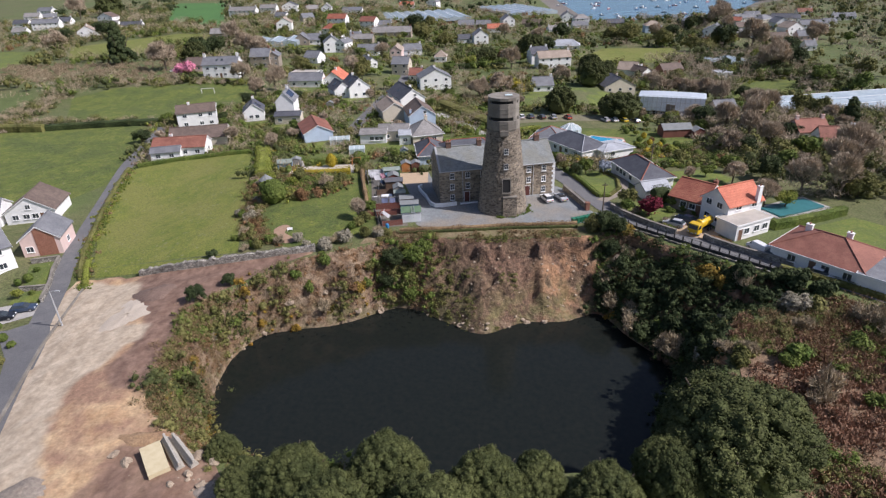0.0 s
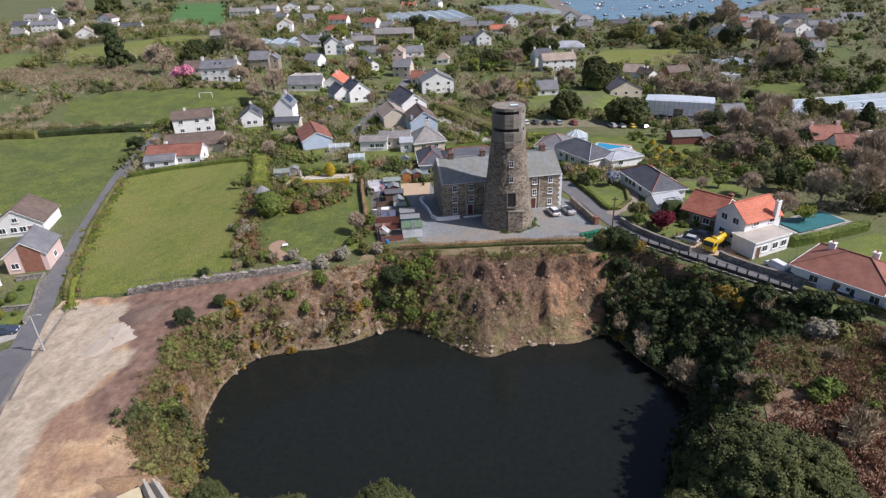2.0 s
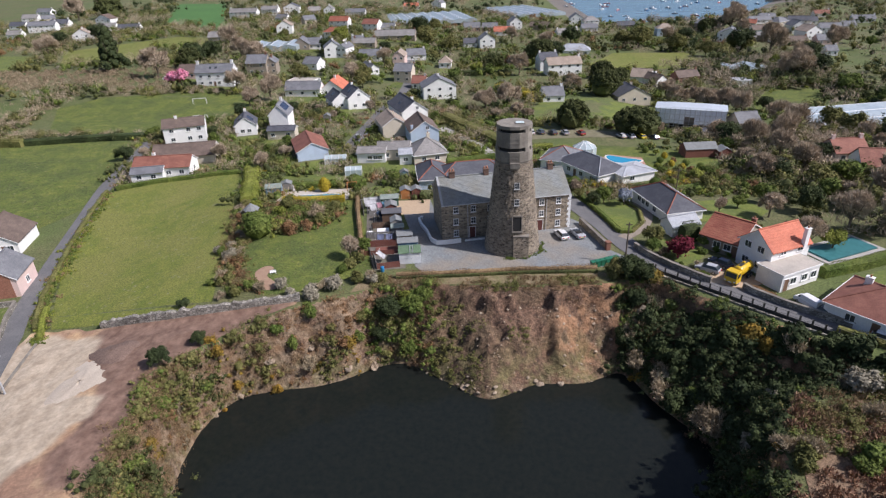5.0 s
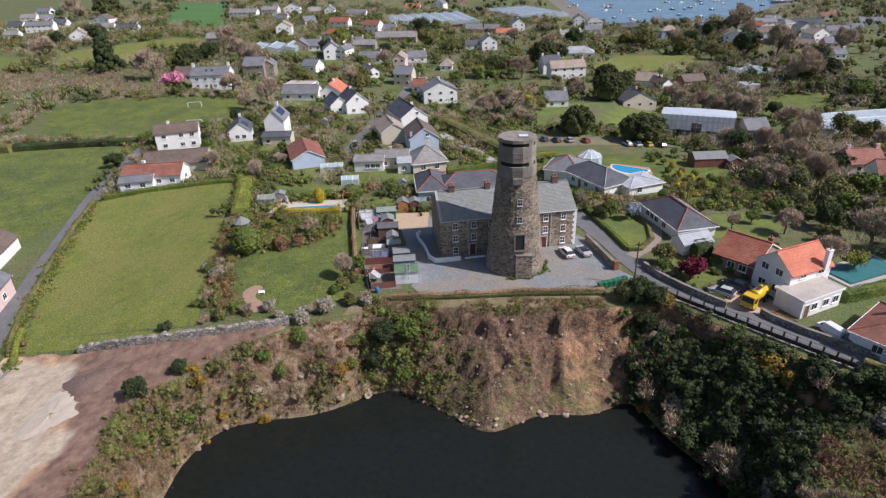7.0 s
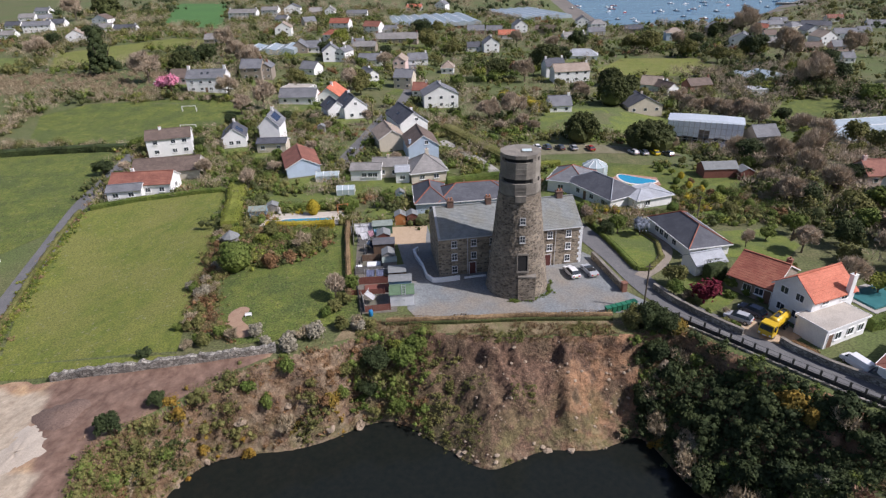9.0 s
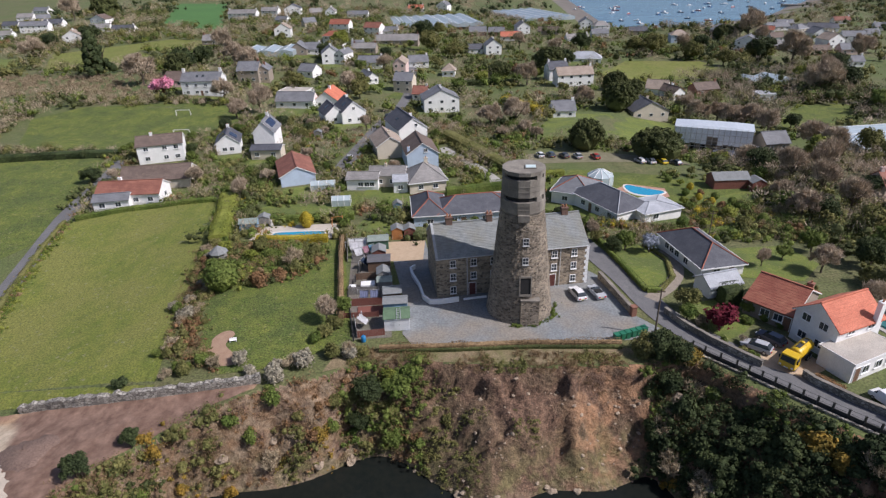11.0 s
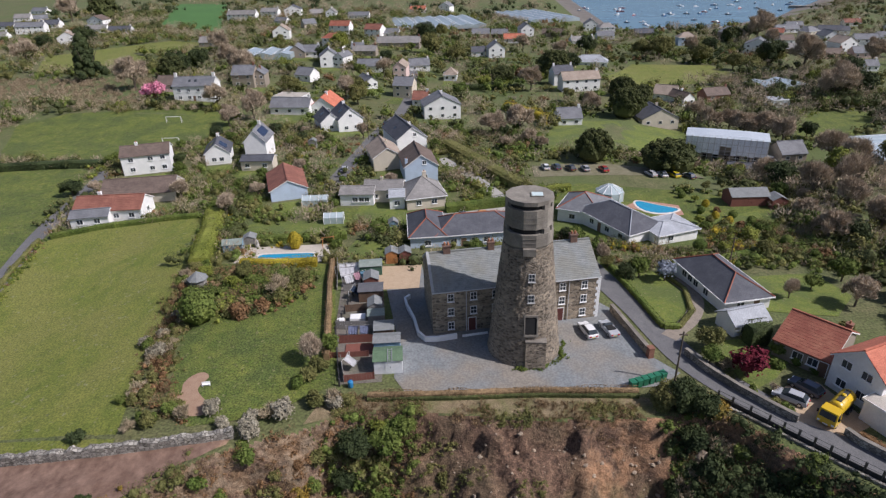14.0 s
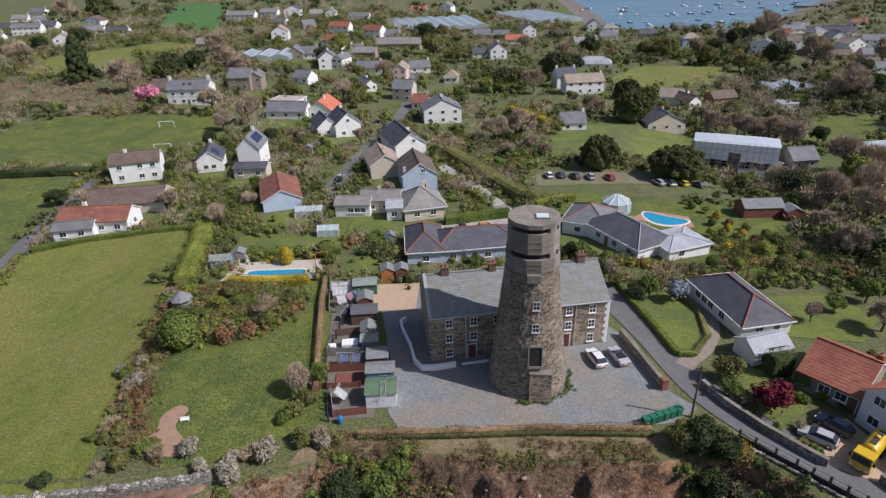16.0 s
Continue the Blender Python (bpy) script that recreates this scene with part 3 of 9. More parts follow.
def stone_mat(name, dark, light, mortar, scale=(2.4, 2.4, 4.2), bump=0.05):
    """Rubble stonework: cells of differing colour with paler joints."""
    m = bpy.data.materials.new(name)
    m.use_nodes = True
    n, l = m.node_tree.nodes, m.node_tree.links
    bsdf = n["Principled BSDF"]
    bsdf.inputs["Roughness"].default_value = 0.92
    geo = n.new("ShaderNodeNewGeometry")
    mp = n.new("ShaderNodeMapping")
    mp.inputs["Scale"].default_value = scale
    l.new(geo.outputs["Position"], mp.inputs[0])
    vo = n.new("ShaderNodeTexVoronoi")
    ve = n.new("ShaderNodeTexVoronoi")
    ve.feature = "DISTANCE_TO_EDGE"
    for v in (vo, ve):
        l.new(mp.outputs[0], v.inputs["Vector"])
        v.inputs["Scale"].default_value = 1.0
    sep = n.new("ShaderNodeSeparateColor")
    l.new(vo.outputs["Color"], sep.inputs[0])
    mix = n.new("ShaderNodeMix")
    mix.data_type = "RGBA"
    mix.inputs[6].default_value, mix.inputs[7].default_value = (*dark, 1), (*light, 1)
    l.new(sep.outputs[0], mix.inputs[0])
    edge = n.new("ShaderNodeMapRange")
    edge.inputs[1].default_value, edge.inputs[2].default_value = 0.02, 0.09
    l.new(ve.outputs["Distance"], edge.inputs[0])
    mj = n.new("ShaderNodeMix")
    mj.data_type = "RGBA"
    mj.inputs[6].default_value = (*mortar, 1)
    l.new(edge.outputs[0], mj.inputs[0])
    l.new(mix.outputs[2], mj.inputs[7])
    big = n.new("ShaderNodeTexNoise")
    big.inputs["Scale"].default_value, big.inputs["Detail"].default_value = 0.35, 5.0
    l.new(geo.outputs["Position"], big.inputs["Vector"])
    mr = n.new("ShaderNodeMapRange")
    mr.inputs[1].default_value, mr.inputs[2].default_value, mr.inputs[3].default_value, mr.inputs[4].default_value = 0.35, 0.65, 0.75, 1.2
    l.new(big.outputs["Fac"], mr.inputs[0])
    hsv = n.new("ShaderNodeHueSaturation")
    l.new(mj.outputs[2], hsv.inputs["Color"])
    l.new(mr.outputs[0], hsv.inputs["Value"])
    l.new(hsv.outputs[0], bsdf.inputs["Base Color"])
    bp = n.new("ShaderNodeBump")
    bp.inputs["Strength"].default_value, bp.inputs["Distance"].default_value = 0.9, bump
    l.new(edge.outputs[0], bp.inputs["Height"])
    l.new(bp.outputs[0], bsdf.inputs["Normal"])
    MATS[name] = m
    return m


TOWER_STONE = stone_mat("tower_rubble_stone", (0.10, 0.082, 0.062), (0.37, 0.305, 0.225), (0.30, 0.26, 0.21), (2.1, 2.1, 3.8), 0.1)
HOUSE_STONE = stone_mat("house_granite", (0.12, 0.098, 0.075), (0.42, 0.34, 0.24), (0.37, 0.32, 0.25), (1.6, 1.6, 3.0))
DRY_STONE = stone_mat("dry_stone", (0.20, 0.185, 0.16), (0.45, 0.42, 0.365), (0.11, 0.10, 0.08), (2.0, 2.0, 3.2), 0.08)
CONCRETE = mat("weathered_concrete", (0.20, 0.18, 0.15), (0.29, 0.265, 0.225), rough=0.92, scale=0.6, fine=0.15, bump=0.03, big=(0.15, 0.135, 0.115), bigscale=0.5, bigamount=0.7, stretch=(1, 1, 0.35))
SLATE = mat("grey_slate", (0.17, 0.185, 0.185), (0.26, 0.275, 0.268), rough=0.75, scale=1.1, fine=0.3, big=(0.205, 0.20, 0.165), bigscale=0.3, bigamount=0.6, stretch=(1, 1, 2.5))
BRICK = mat("red_brick", (0.20, 0.09, 0.06), (0.27, 0.13, 0.085), rough=0.9, scale=2.5, fine=0.3)
DARK = mat("dark_opening", (0.012, 0.012, 0.013), (0.02, 0.02, 0.02), rough=0.9, scale=1)
PIPE = mat("grey_plastic_pipe", (0.5, 0.5, 0.5), (0.58, 0.58, 0.58), rough=0.5, scale=2)


WINDOW_MESH = {}


def window(parent, m, w, h, frame=WHITE, bars=(1, 1), name="window", sill=True):
    """A window in the plane y = 0 of m, its middle at the origin, facing -y: frame, pane, bars and sill."""
    key = (round(w, 2), round(h, 2), frame.name)
    if key not in WINDOW_MESH:
        t = 0.075
        bm = bmesh.new()
        rings = []
        for (hx, hz), y in (((w / 2, h / 2), 0.02), ((w / 2, h / 2), -0.07), ((w / 2 - t, h / 2 - t), -0.07), ((w / 2 - t, h / 2 - t), 0.02)):
            rings.append([bm.verts.new((sx * hx, y, sz * hz)) for sx, sz in ((-1, -1), (1, -1), (1, 1), (-1, 1))])
        for a, b in zip(rings, rings[1:] + rings[:1]):
            for i in range(4):
                bm.faces.new((a[i], b[i], b[(i + 1) % 4], a[(i + 1) % 4]))
        bmesh.ops.recalc_face_normals(bm, faces=bm.faces[:])
        ring = mesh_of("window", bm, frame)
        bm = bmesh.new()
        bm_box(bm, -w / 2 + 0.03, -0.035, -h / 2 + 0.03, w / 2 - 0.03, 0.012, h / 2 - 0.03)
        pane = mesh_of("pane", bm, GLASS)
        bm = bmesh.new()
        bm_box(bm, -0.025, -0.062, -h / 2 + t, 0.025, -0.036, h / 2 - t)
        upright = mesh_of("glazing_bar", bm, frame)
        bm = bmesh.new()
        bm_box(bm, -w / 2 + t, -0.064, -0.03, w / 2 - t, -0.036, 0.03)
        level = mesh_of("glazing_bar", bm, frame)
        bm = bmesh.new()
        bm_box(bm, -w / 2 - 0.08, -0.16, -h / 2 - 0.09, w / 2 + 0.08, 0.0, -h / 2 - 0.002)
        WINDOW_MESH[key] = ring, pane, upright, level, mesh_of("window_sill", bm, frame)
    ring, pane, upright, level, ledge = WINDOW_MESH[key]
    wd = part(name, ring, None, parent, at=m)
    part("pane", pane, None, wd)
    for i in range(bars[0]):
        part("glazing_bar", upright, None, wd, at=Matrix.Translation((-w / 2 + w * (i + 1) / (bars[0] + 1), 0, 0)))
    for i in range(bars[1]):
        part("glazing_bar", level, None, wd, at=Matrix.Translation((0, 0, -h / 2 + h * (i + 1) / (bars[1] + 1))))
    if sill:
        part("window_sill", ledge, None, wd)
    return wd


def plank_door(parent, m, w, h, material):
    bm = bmesh.new()
    bm_box(bm, -w / 2 - 0.08, -0.05, 0, -w / 2, 0.02, h + 0.08)
    bm_box(bm, w / 2, -0.05, 0, w / 2 + 0.08, 0.02, h + 0.08)
    bm_box(bm, -w / 2, -0.05, h, w / 2, 0.02, h + 0.08)
    d = part("door", bm, WHITE, parent, at=m)
    bm = bmesh.new()
    bm_box(bm, -w / 2, -0.03, 0.02, w / 2, 0.02, h)
    for x, z in ((-0.25, 0.3), (0.07, 0.3), (-0.25, 1.15), (0.07, 1.15)):
        bm_box(bm, w * x * 1.5, -0.045, z, w * x * 1.5 + 0.22, -0.032, z + 0.6)
    part("door_leaf", bm, material, d)


# ---- the old mill tower with its concrete observation top ----
def build_tower():
    top = thing("mill_tower", -5.9, 10.4, 0.0, 0, "tall tapered rubble-stone windmill tower with a concrete observation top", "tower")
    prof = [(5.0, -0.6), (4.75, 0.0), (4.55, 1.2), (4.15, 5.0), (3.72, 9.0), (3.3, 12.8), (2.98, 15.6)]
    rnd = random.Random(3)
    bm = bmesh.new()
    fine = []
    for (r0, z0), (r1, z1) in zip(prof, prof[1:]):
        k = max(1, int((z1 - z0) / 0.4))
        fine += [(r0 + (r1 - r0) * i / k, z0 + (z1 - z0) * i / k) for i in range(k)]
    fine.append(prof[-1])
    rings = bm_lathe(bm, fine, 72)
    for ring in rings[1:-1]:
        for v in ring:
            v.co += Vector((v.co.x, v.co.y, 0)).normalized() * rnd.uniform(-0.05, 0.05)
    part("stone_body", bm, TOWER_STONE, top, "weathered brown rubble stone", smooth=False)
    # twelve-sided concrete storeys with dark viewing slits between them
    def ring12(name, r0, z0, r1, z1, material, label=""):
        b = bmesh.new()
        bm_lathe(b, [(r0, z0), (r1, z1)], 12, turn=math.pi / 12)
        ob = part(name, b, material, top, label)
        return ob
    ring12("concrete_storey", 2.85, 15.55, 3.02, 15.95, CONCRETE)
    ring12("concrete_storey", 3.02, 15.952, 3.02, 17.5, CONCRETE, "grey-brown board-marked concrete")
    ring12("slit", 2.62, 17.502, 2.62, 18.1, DARK, "dark horizontal viewing slit")
    ring12("concrete_storey", 2.86, 18.102, 2.86, 20.45, CONCRETE)
    ring12("slit", 2.5, 20.452, 2.5, 21.0, DARK, "dark horizontal viewing slit")
    ring12("roof_slab", 2.86, 21.002, 2.86, 21.5, CONCRETE, "flat concrete roof slab")
    for k in range(12):
        a = 2 * math.pi * k / 12 + math.pi / 12
        if k in (7, 8, 9):
            continue
        for r, z0, z1 in ((2.72, 17.5, 18.1), (2.62, 20.45, 21.0)):
            b = bmesh.new()
            bm_box(b, r - 0.35, -0.5, z0, r + 0.14, 0.5, z1, Matrix.Rotation(a, 4, "Z"))
            part("pier", b, CONCRETE, top)
    b = bmesh.new()
    for r, z in ((3.06, 16.5), (3.05, 17.0), (2.9, 18.9), (2.9, 19.6)):
        bm_lathe(b, [(r, z), (r + 0.02, z + 0.03), (r, z + 0.07)], 12, turn=math.pi / 12, cap=False)
    part("board_ridge", b, CONCRETE, top)
    b = bmesh.new()
    bm_box(b, 0.1, -1.0, 21.502, 1.6, 0.3, 21.62)
    hatch = part("roof_hatch", b, CONCRETE, top)
    b = bmesh.new()
    bm_box(b, 0.2, -0.9, 21.622, 1.5, 0.2, 21.66)
    part("hatch_cover", b, mat("pale_blue_sheet", (0.55, 0.66, 0.66), (0.62, 0.72, 0.72), rough=0.4, scale=2), hatch, "pale blue-green roof hatch")
    # corbel, windows and doorway on the side towards the quarry
    b = bmesh.new()
    bm_box(b, -0.7, -3.35, 15.0, 0.8, -2.7, 15.9)
    part("corbel", b, CONCRETE, top, "stepped concrete corbel")
    lean = math.degrees(math.atan2(4.55 - 2.98, 15.6 - 1.2))
    for z in (12.2, 9.5):
        r = 4.55 - (z - 1.2) * (4.55 - 2.98) / 14.4
        window(top, pose(0.45, -r - 0.02, z, -lean, 0, 4), 0.8, 1.02, frame=mat("grey_window_paint", (0.42, 0.42, 0.41), (0.5, 0.5, 0.49), rough=0.6, scale=2), bars=(1, 1))
    z = 5.9
    r = 4.55 - (z - 1.2) * (4.55 - 2.98) / 14.4
    b = bmesh.new()
    bm_box(b, -0.7, -0.06, -1.2, 0.7, 0.06, 1.2, pose(0.55, -r, z, -lean, 0, 5))
    op = part("doorway", b, DARK, top, "dark upper doorway")
    b = bmesh.new()
    m = pose(0.55, -r, z, -lean, 0, 5)
    for x0, x1, z0, z1 in ((-0.85, -0.7, -1.35, 1.35), (0.7, 0.85, -1.35, 1.35), (-0.7, 0.7, 1.2, 1.42), (-0.9, 0.9, -1.5, -1.2)):
        bm_box(b, x0, -0.16, z0, x1, 0.1, z1, m)
    part("door_surround", b, CONCRETE, op)
    b = bmesh.new()
    for v in bm_box(b, 0.0, -5.05, -0.3, 2.5, -3.4, 3.8):
        if v.co.z > 1:
            v.co.y += 0.4 if v.co.y < -4 else 0
    part("buttress", b, TOWER_STONE, top, "rendered stone block below the doorway")
    b = bmesh.new()
    bm_box(b, -0.05, -4.7, 3.802, 2.55, -3.3, 3.94)
    part("buttress_cap", b, CONCRETE, top)


build_tower()


# ---- the long granite house behind the tower ----
def build_mill_house():
    L, D, E, R = 23.4, 10.0, 6.6, 9.9
    h = thing("mill_house", -18.0, 12.5, 0.0, 13.0, "long three-storey granite house with a grey slate roof", "house")
    HOUSES.append((-9.0, 20.0, 13.0, 24, 11))
    b = bmesh.new()
    prof = [(0, -0.6), (D, -0.6), (D, E), (D / 2, R - 0.15), (0, E)]
    a = [b.verts.new((0, y, z)) for y, z in prof]
    c = [b.verts.new((L, y, z)) for y, z in prof]
    b.faces.new(a[::-1])
    b.faces.new(c)
    for i in range(5):
        b.faces.new((a[i], a[(i + 1) % 5], c[(i + 1) % 5], c[i]))
    part("wall", b, HOUSE_STONE, h, "coursed brown granite")
    # slate courses, stepped one over another
    rows = 22
    for side in (0, 1):
        b = bmesh.new()
        line = [(-0.25, E - 0.02)]
        for i in range(rows):
            for f, lift in ((i / rows, 0.09), ((i + 1) / rows, 0.05)):
                line.append((-0.25 + (D / 2 + 0.25) * f, E - 0.05 + (R - E + 0.05) * f + lift))
        line.append((D / 2, R + 0.02))
        if side:
            line = [(D - y, z) for y, z in line][::-1]
        p, q = [[b.verts.new((x, y, z)) for y, z in line] for x in (0.3, L - 0.1)]
        b.faces.new(p[::-1])
        b.faces.new(q)
        for k in range(len(line)):
            b.faces.new((p[k], p[(k + 1) % len(line)], q[(k + 1) % len(line)], q[k]))
        bmesh.ops.recalc_face_normals(b, faces=b.faces[:])
        part("roof", b, SLATE, h, "weathered grey slate roof")
    b = bmesh.new()
    bm_box(b, 0.3, D / 2 - 0.16, R + 0.02, L - 0.1, D / 2 + 0.16, R + 0.17)
    part("ridge", b, SLATE, h)
    b = bmesh.new()
    for y0, z0, y1, z1 in ((-0.2, E, D / 2, R), (D / 2, R, D + 0.2, E)):
        p = [b.verts.new(v) for v in ((-0.05, y0, z0 - 0.1), (0.32, y0, z0 - 0.1), (0.32, y1, z1 - 0.1), (-0.05, y1, z1 - 0.1))]
        q = [b.verts.new(v) for v in ((-0.05, y0, z0 + 0.28), (0.32, y0, z0 + 0.28), (0.32, y1, z1 + 0.28), (-0.05, y1, z1 + 0.28))]
        b.faces.new(p[::-1])
        b.faces.new(q)
        for k in range(4):
            b.faces.new((p[k], p[(k + 1) % 4], q[(k + 1) % 4], q[k]))
    part("gable_coping", b, mat("lead_grey", (0.30, 0.31, 0.32), (0.38, 0.39, 0.39), rough=0.7, scale=2), h)
    b = bmesh.new()
    bm_box(b, 0.0, -0.33, E - 0.08, L, -0.2, E + 0.04)
    part("gutter", b, PIPE, h)
    for x in (4.6, 18.9):
        b = bmesh.new()
        bm_tube(b, [(x, -0.12, 0.0), (x, -0.12, E - 0.1)], 0.06, 8)
        part("downpipe", b, PIPE, h)
    for x, s in ((2.8, 0.5), (9.0, 0.45), (20.9, 0.5)):
        b = bmesh.new()
        bm_box(b, x - s, D / 2 - 0.4, R - 0.6, x + s, D / 2 + 0.4, R + 0.9)
        bm_box(b, x - s - 0.08, D / 2 - 0.48, R + 0.902, x + s + 0.08, D / 2 + 0.48, R + 1.05)
        ch = part("chimney", b, mat("sooty_brick", (0.11, 0.07, 0.055), (0.19, 0.115, 0.085), rough=0.9, scale=2.5, fine=0.3), h, "brick chimney with clay pots")
        for dx in (-0.24, 0.24):
            b = bmesh.new()
            bm_lathe(b, [(0.15, 0), (0.12, 0.4), (0.15, 0.42)], 10, Matrix.Translation((x + dx, D / 2, R + 1.052)))
            part("chimney_pot", b, mat("terracotta", (0.33, 0.14, 0.08), (0.42, 0.2, 0.11), scale=3), ch)
    for x, zs in ((2.5, (5.55, 3.35, 1.15)), (5.6, (5.55, 3.35)), (8.6, (5.55, 3.35)), (11.6, (5.55, 3.35)), (15.0, (5.55, 3.35)), (18.0, (5.55, 3.35)), (21.1, (5.55, 3.35, 1.15))):
        for z in zs:
            window(h, pose(x, -0.01, z), 0.9, 1.2)
    for x in (5.4, 17.8):
        plank_door(h, pose(x, -0.01, 0.05), 1.0, 2.05, mat("dark_red_paint", (0.11, 0.035, 0.03), (0.14, 0.05, 0.04), rough=0.5, scale=2))
    b = bmesh.new()
    for i in range(13):
        w = 0.62 if i % 2 else 0.38
        bm_box(b, L - w, -0.03, i * 0.5, L + 0.03, w * 0.8, i * 0.5 + 0.47)
    part("quoins", b, WHITE, h, "white painted corner stones")


build_mill_house()


# ---- houses ----
def roof_mat(name):
    cols = {"slate": ((0.15, 0.155, 0.17), (0.21, 0.215, 0.225)), "dark": ((0.075, 0.078, 0.095), (0.11, 0.115, 0.13)), "red": ((0.27, 0.078, 0.05), (0.37, 0.15, 0.09)),
            "brick": ((0.22, 0.085, 0.06), (0.30, 0.13, 0.09)), "brown": ((0.125, 0.092, 0.075), (0.18, 0.135, 0.11)), "grey": ((0.22, 0.21, 0.20), (0.30, 0.285, 0.27)),
            "tan": ((0.30, 0.24, 0.19), (0.38, 0.31, 0.25)), "orange": ((0.48, 0.14, 0.08), (0.58, 0.2, 0.12)), "flat": ((0.42, 0.38, 0.33), (0.5, 0.46, 0.4)),
            "pale": ((0.36, 0.38, 0.41), (0.44, 0.46, 0.49))}
    a, b = cols[name]
    return mat("roof_" + name, a, b, rough=0.8, scale=0.9, fine=0.25, big=tuple(v * 0.8 for v in a), bigscale=0.35, bigamount=0.6, stretch=(1, 1, 2.2))


def wall_mat(name):
    cols = {"white": (0.87, 0.865, 0.85), "cream": (0.64, 0.57, 0.46), "blue": (0.50, 0.60, 0.73), "pink": (0.72, 0.55, 0.50), "stone": (0.32, 0.27, 0.22), "brick": (0.27, 0.13, 0.09), "grey": (0.45, 0.45, 0.45)}
    c = cols[name]
    return mat("render_" + name, tuple(v * 0.93 for v in c), c, rough=0.85, scale=0.5, fine=0.05, big=tuple(v * 0.84 for v in c), bigscale=0.6, bigamount=0.5)


def house(x, y, rz, w, d, h, rise, roof="gx", tiles="slate", walls="white", label="", chimneys=(), wins=None, storeys=1, over=0.35, base=None, ridge=None, detail=True,
          door=None, category="house", skylights=(), name="house", panels=(), group=""):
    """A house of w x d metres round (x, y), walls h high. roof: ridge along x (gx) or y (gy), hipped (hip) or flat. wins: face, places along it, 0 to 1."""
    a = radians(rz)
    cs = [(x + sx * w / 2 * math.cos(a) - sy * d / 2 * math.sin(a), y + sx * w / 2 * math.sin(a) + sy * d / 2 * math.cos(a)) for sx in (-1, 1) for sy in (-1, 1)]
    z0 = float(np.mean([gz(*c) for c in cs])) if base is None else base
    t = thing(name, x, y, z0, rz, label, category, group)
    HOUSES.append((x, y, rz, w, d))
    wm, rm = wall_mat(walls), roof_mat(tiles)
    X, Y = w / 2, d / 2
    b = bmesh.new()
    low = -1.2
    if roof in ("gx", "gy"):
        if roof == "gx":
            prof = [(-Y, low), (Y, low), (Y, h), (0, h + rise), (-Y, h)]
            p = [b.verts.new((-X, u, v)) for u, v in prof]
            q = [b.verts.new((X, u, v)) for u, v in prof]
        else:
            prof = [(-X, low), (-X, h), (0, h + rise), (X, h), (X, low)]
            p = [b.verts.new((u, -Y, v)) for u, v in prof]
            q = [b.verts.new((u, Y, v)) for u, v in prof]
        b.faces.new(p[::-1])
        b.faces.new(q)
        for i in range(5):
            b.faces.new((p[i], p[(i + 1) % 5], q[(i + 1) % 5], q[i]))
        bmesh.ops.recalc_face_normals(b, faces=b.faces[:])
    else:
        bm_box(b, -X, -Y, low, X, Y, h)
    part("wall", b, wm, t)
    th = 0.16
    if roof in ("gx", "gy"):
        H, half, length = rise, (Y if roof == "gx" else X), (X if roof == "gx" else Y) + over * 0.6
        k = H / half
        for s in (-1, 1):
            b = bmesh.new()
            n = max(2, int(math.hypot(half, H) / 0.4)) if detail else 1
            line = [(half + over, h + H - (half + over) * k + 0.02)]
            for i in range(n):
                f0, f1 = i / n, (i + 1) / n
                for f in (f0, f1):
                    u = (half + over) * (1 - f)
                    line.append((u, h + H - u * k + 0.02 + th - (0.022 if f == f1 else 0)))
            line.append((0, h + H + 0.02))
            p, q = [[b.verts.new((e, s * u, v) if roof == "gx" else (s * u, e, v)) for u, v in line] for e in (-length, length)]
            b.faces.new(p[::-1])
            b.faces.new(q)
            for j in range(len(line)):
                b.faces.new((p[j], p[(j + 1) % len(line)], q[(j + 1) % len(line)], q[j]))
            bmesh.ops.recalc_face_normals(b, faces=b.faces[:])
            part("roof", b, rm, t)
        b = bmesh.new()
        if roof == "gx":
            bm_box(b, -length, -0.14, h + H + th - 0.03, length, 0.14, h + H + th + 0.09)
        else:
            bm_box(b, -0.14, -length, h + H + th - 0.03, 0.14, length, h + H + th + 0.09)
        part("ridge", b, roof_mat(ridge or tiles), t)
        if detail:
            for e in (-1, 1):
                b = bmesh.new()
                for s in (-1, 1):
                    p0, p1 = (s * (half + over), h - over * k + 0.0), (0, h + H + 0.0)
                    pts = [(e * (length - 0.02), p0[0], p0[1] - 0.12), (e * (length - 0.02), p1[0], p1[1] - 0.12), (e * (length - 0.02), p1[0], p1[1] + 0.06), (e * (length - 0.02), p0[0], p0[1] + 0.06)]
                    pts2 = [(e * (length + 0.03), u, v) for _, u, v in pts]
                    fl = (lambda c: c) if roof == "gx" else (lambda c: (c[1], c[0], c[2]))
                    p, q = [b.verts.new(fl(c)) for c in pts], [b.verts.new(fl(c)) for c in pts2]
                    b.faces.new(p[::-1])
                    b.faces.new(q)
                    for j in range(4):
                        b.faces.new((p[j], p[(j + 1) % 4], q[(j + 1) % 4], q[j]))
                bmesh.ops.recalc_face_normals(b, faces=b.faces[:])
                part("bargeboard", b, WHITE, t)
    elif roof == "hip":
        A, B = X + over, Y + over
        run = min(A, B)
        if w >= d:
            r0, r1 = (-(A - run), 0), (A - run, 0)
        else:
            r0, r1 = (0, -(B - run)), (0, B - run)
        zt = h + rise
        b = bmesh.new()
        c = [b.verts.new((sx * A, sy * B, h)) for sx, sy in ((-1, -1), (1, -1), (1, 1), (-1, 1))]
        e0, e1 = b.verts.new((*r0, zt)), b.verts.new((*r1, zt))
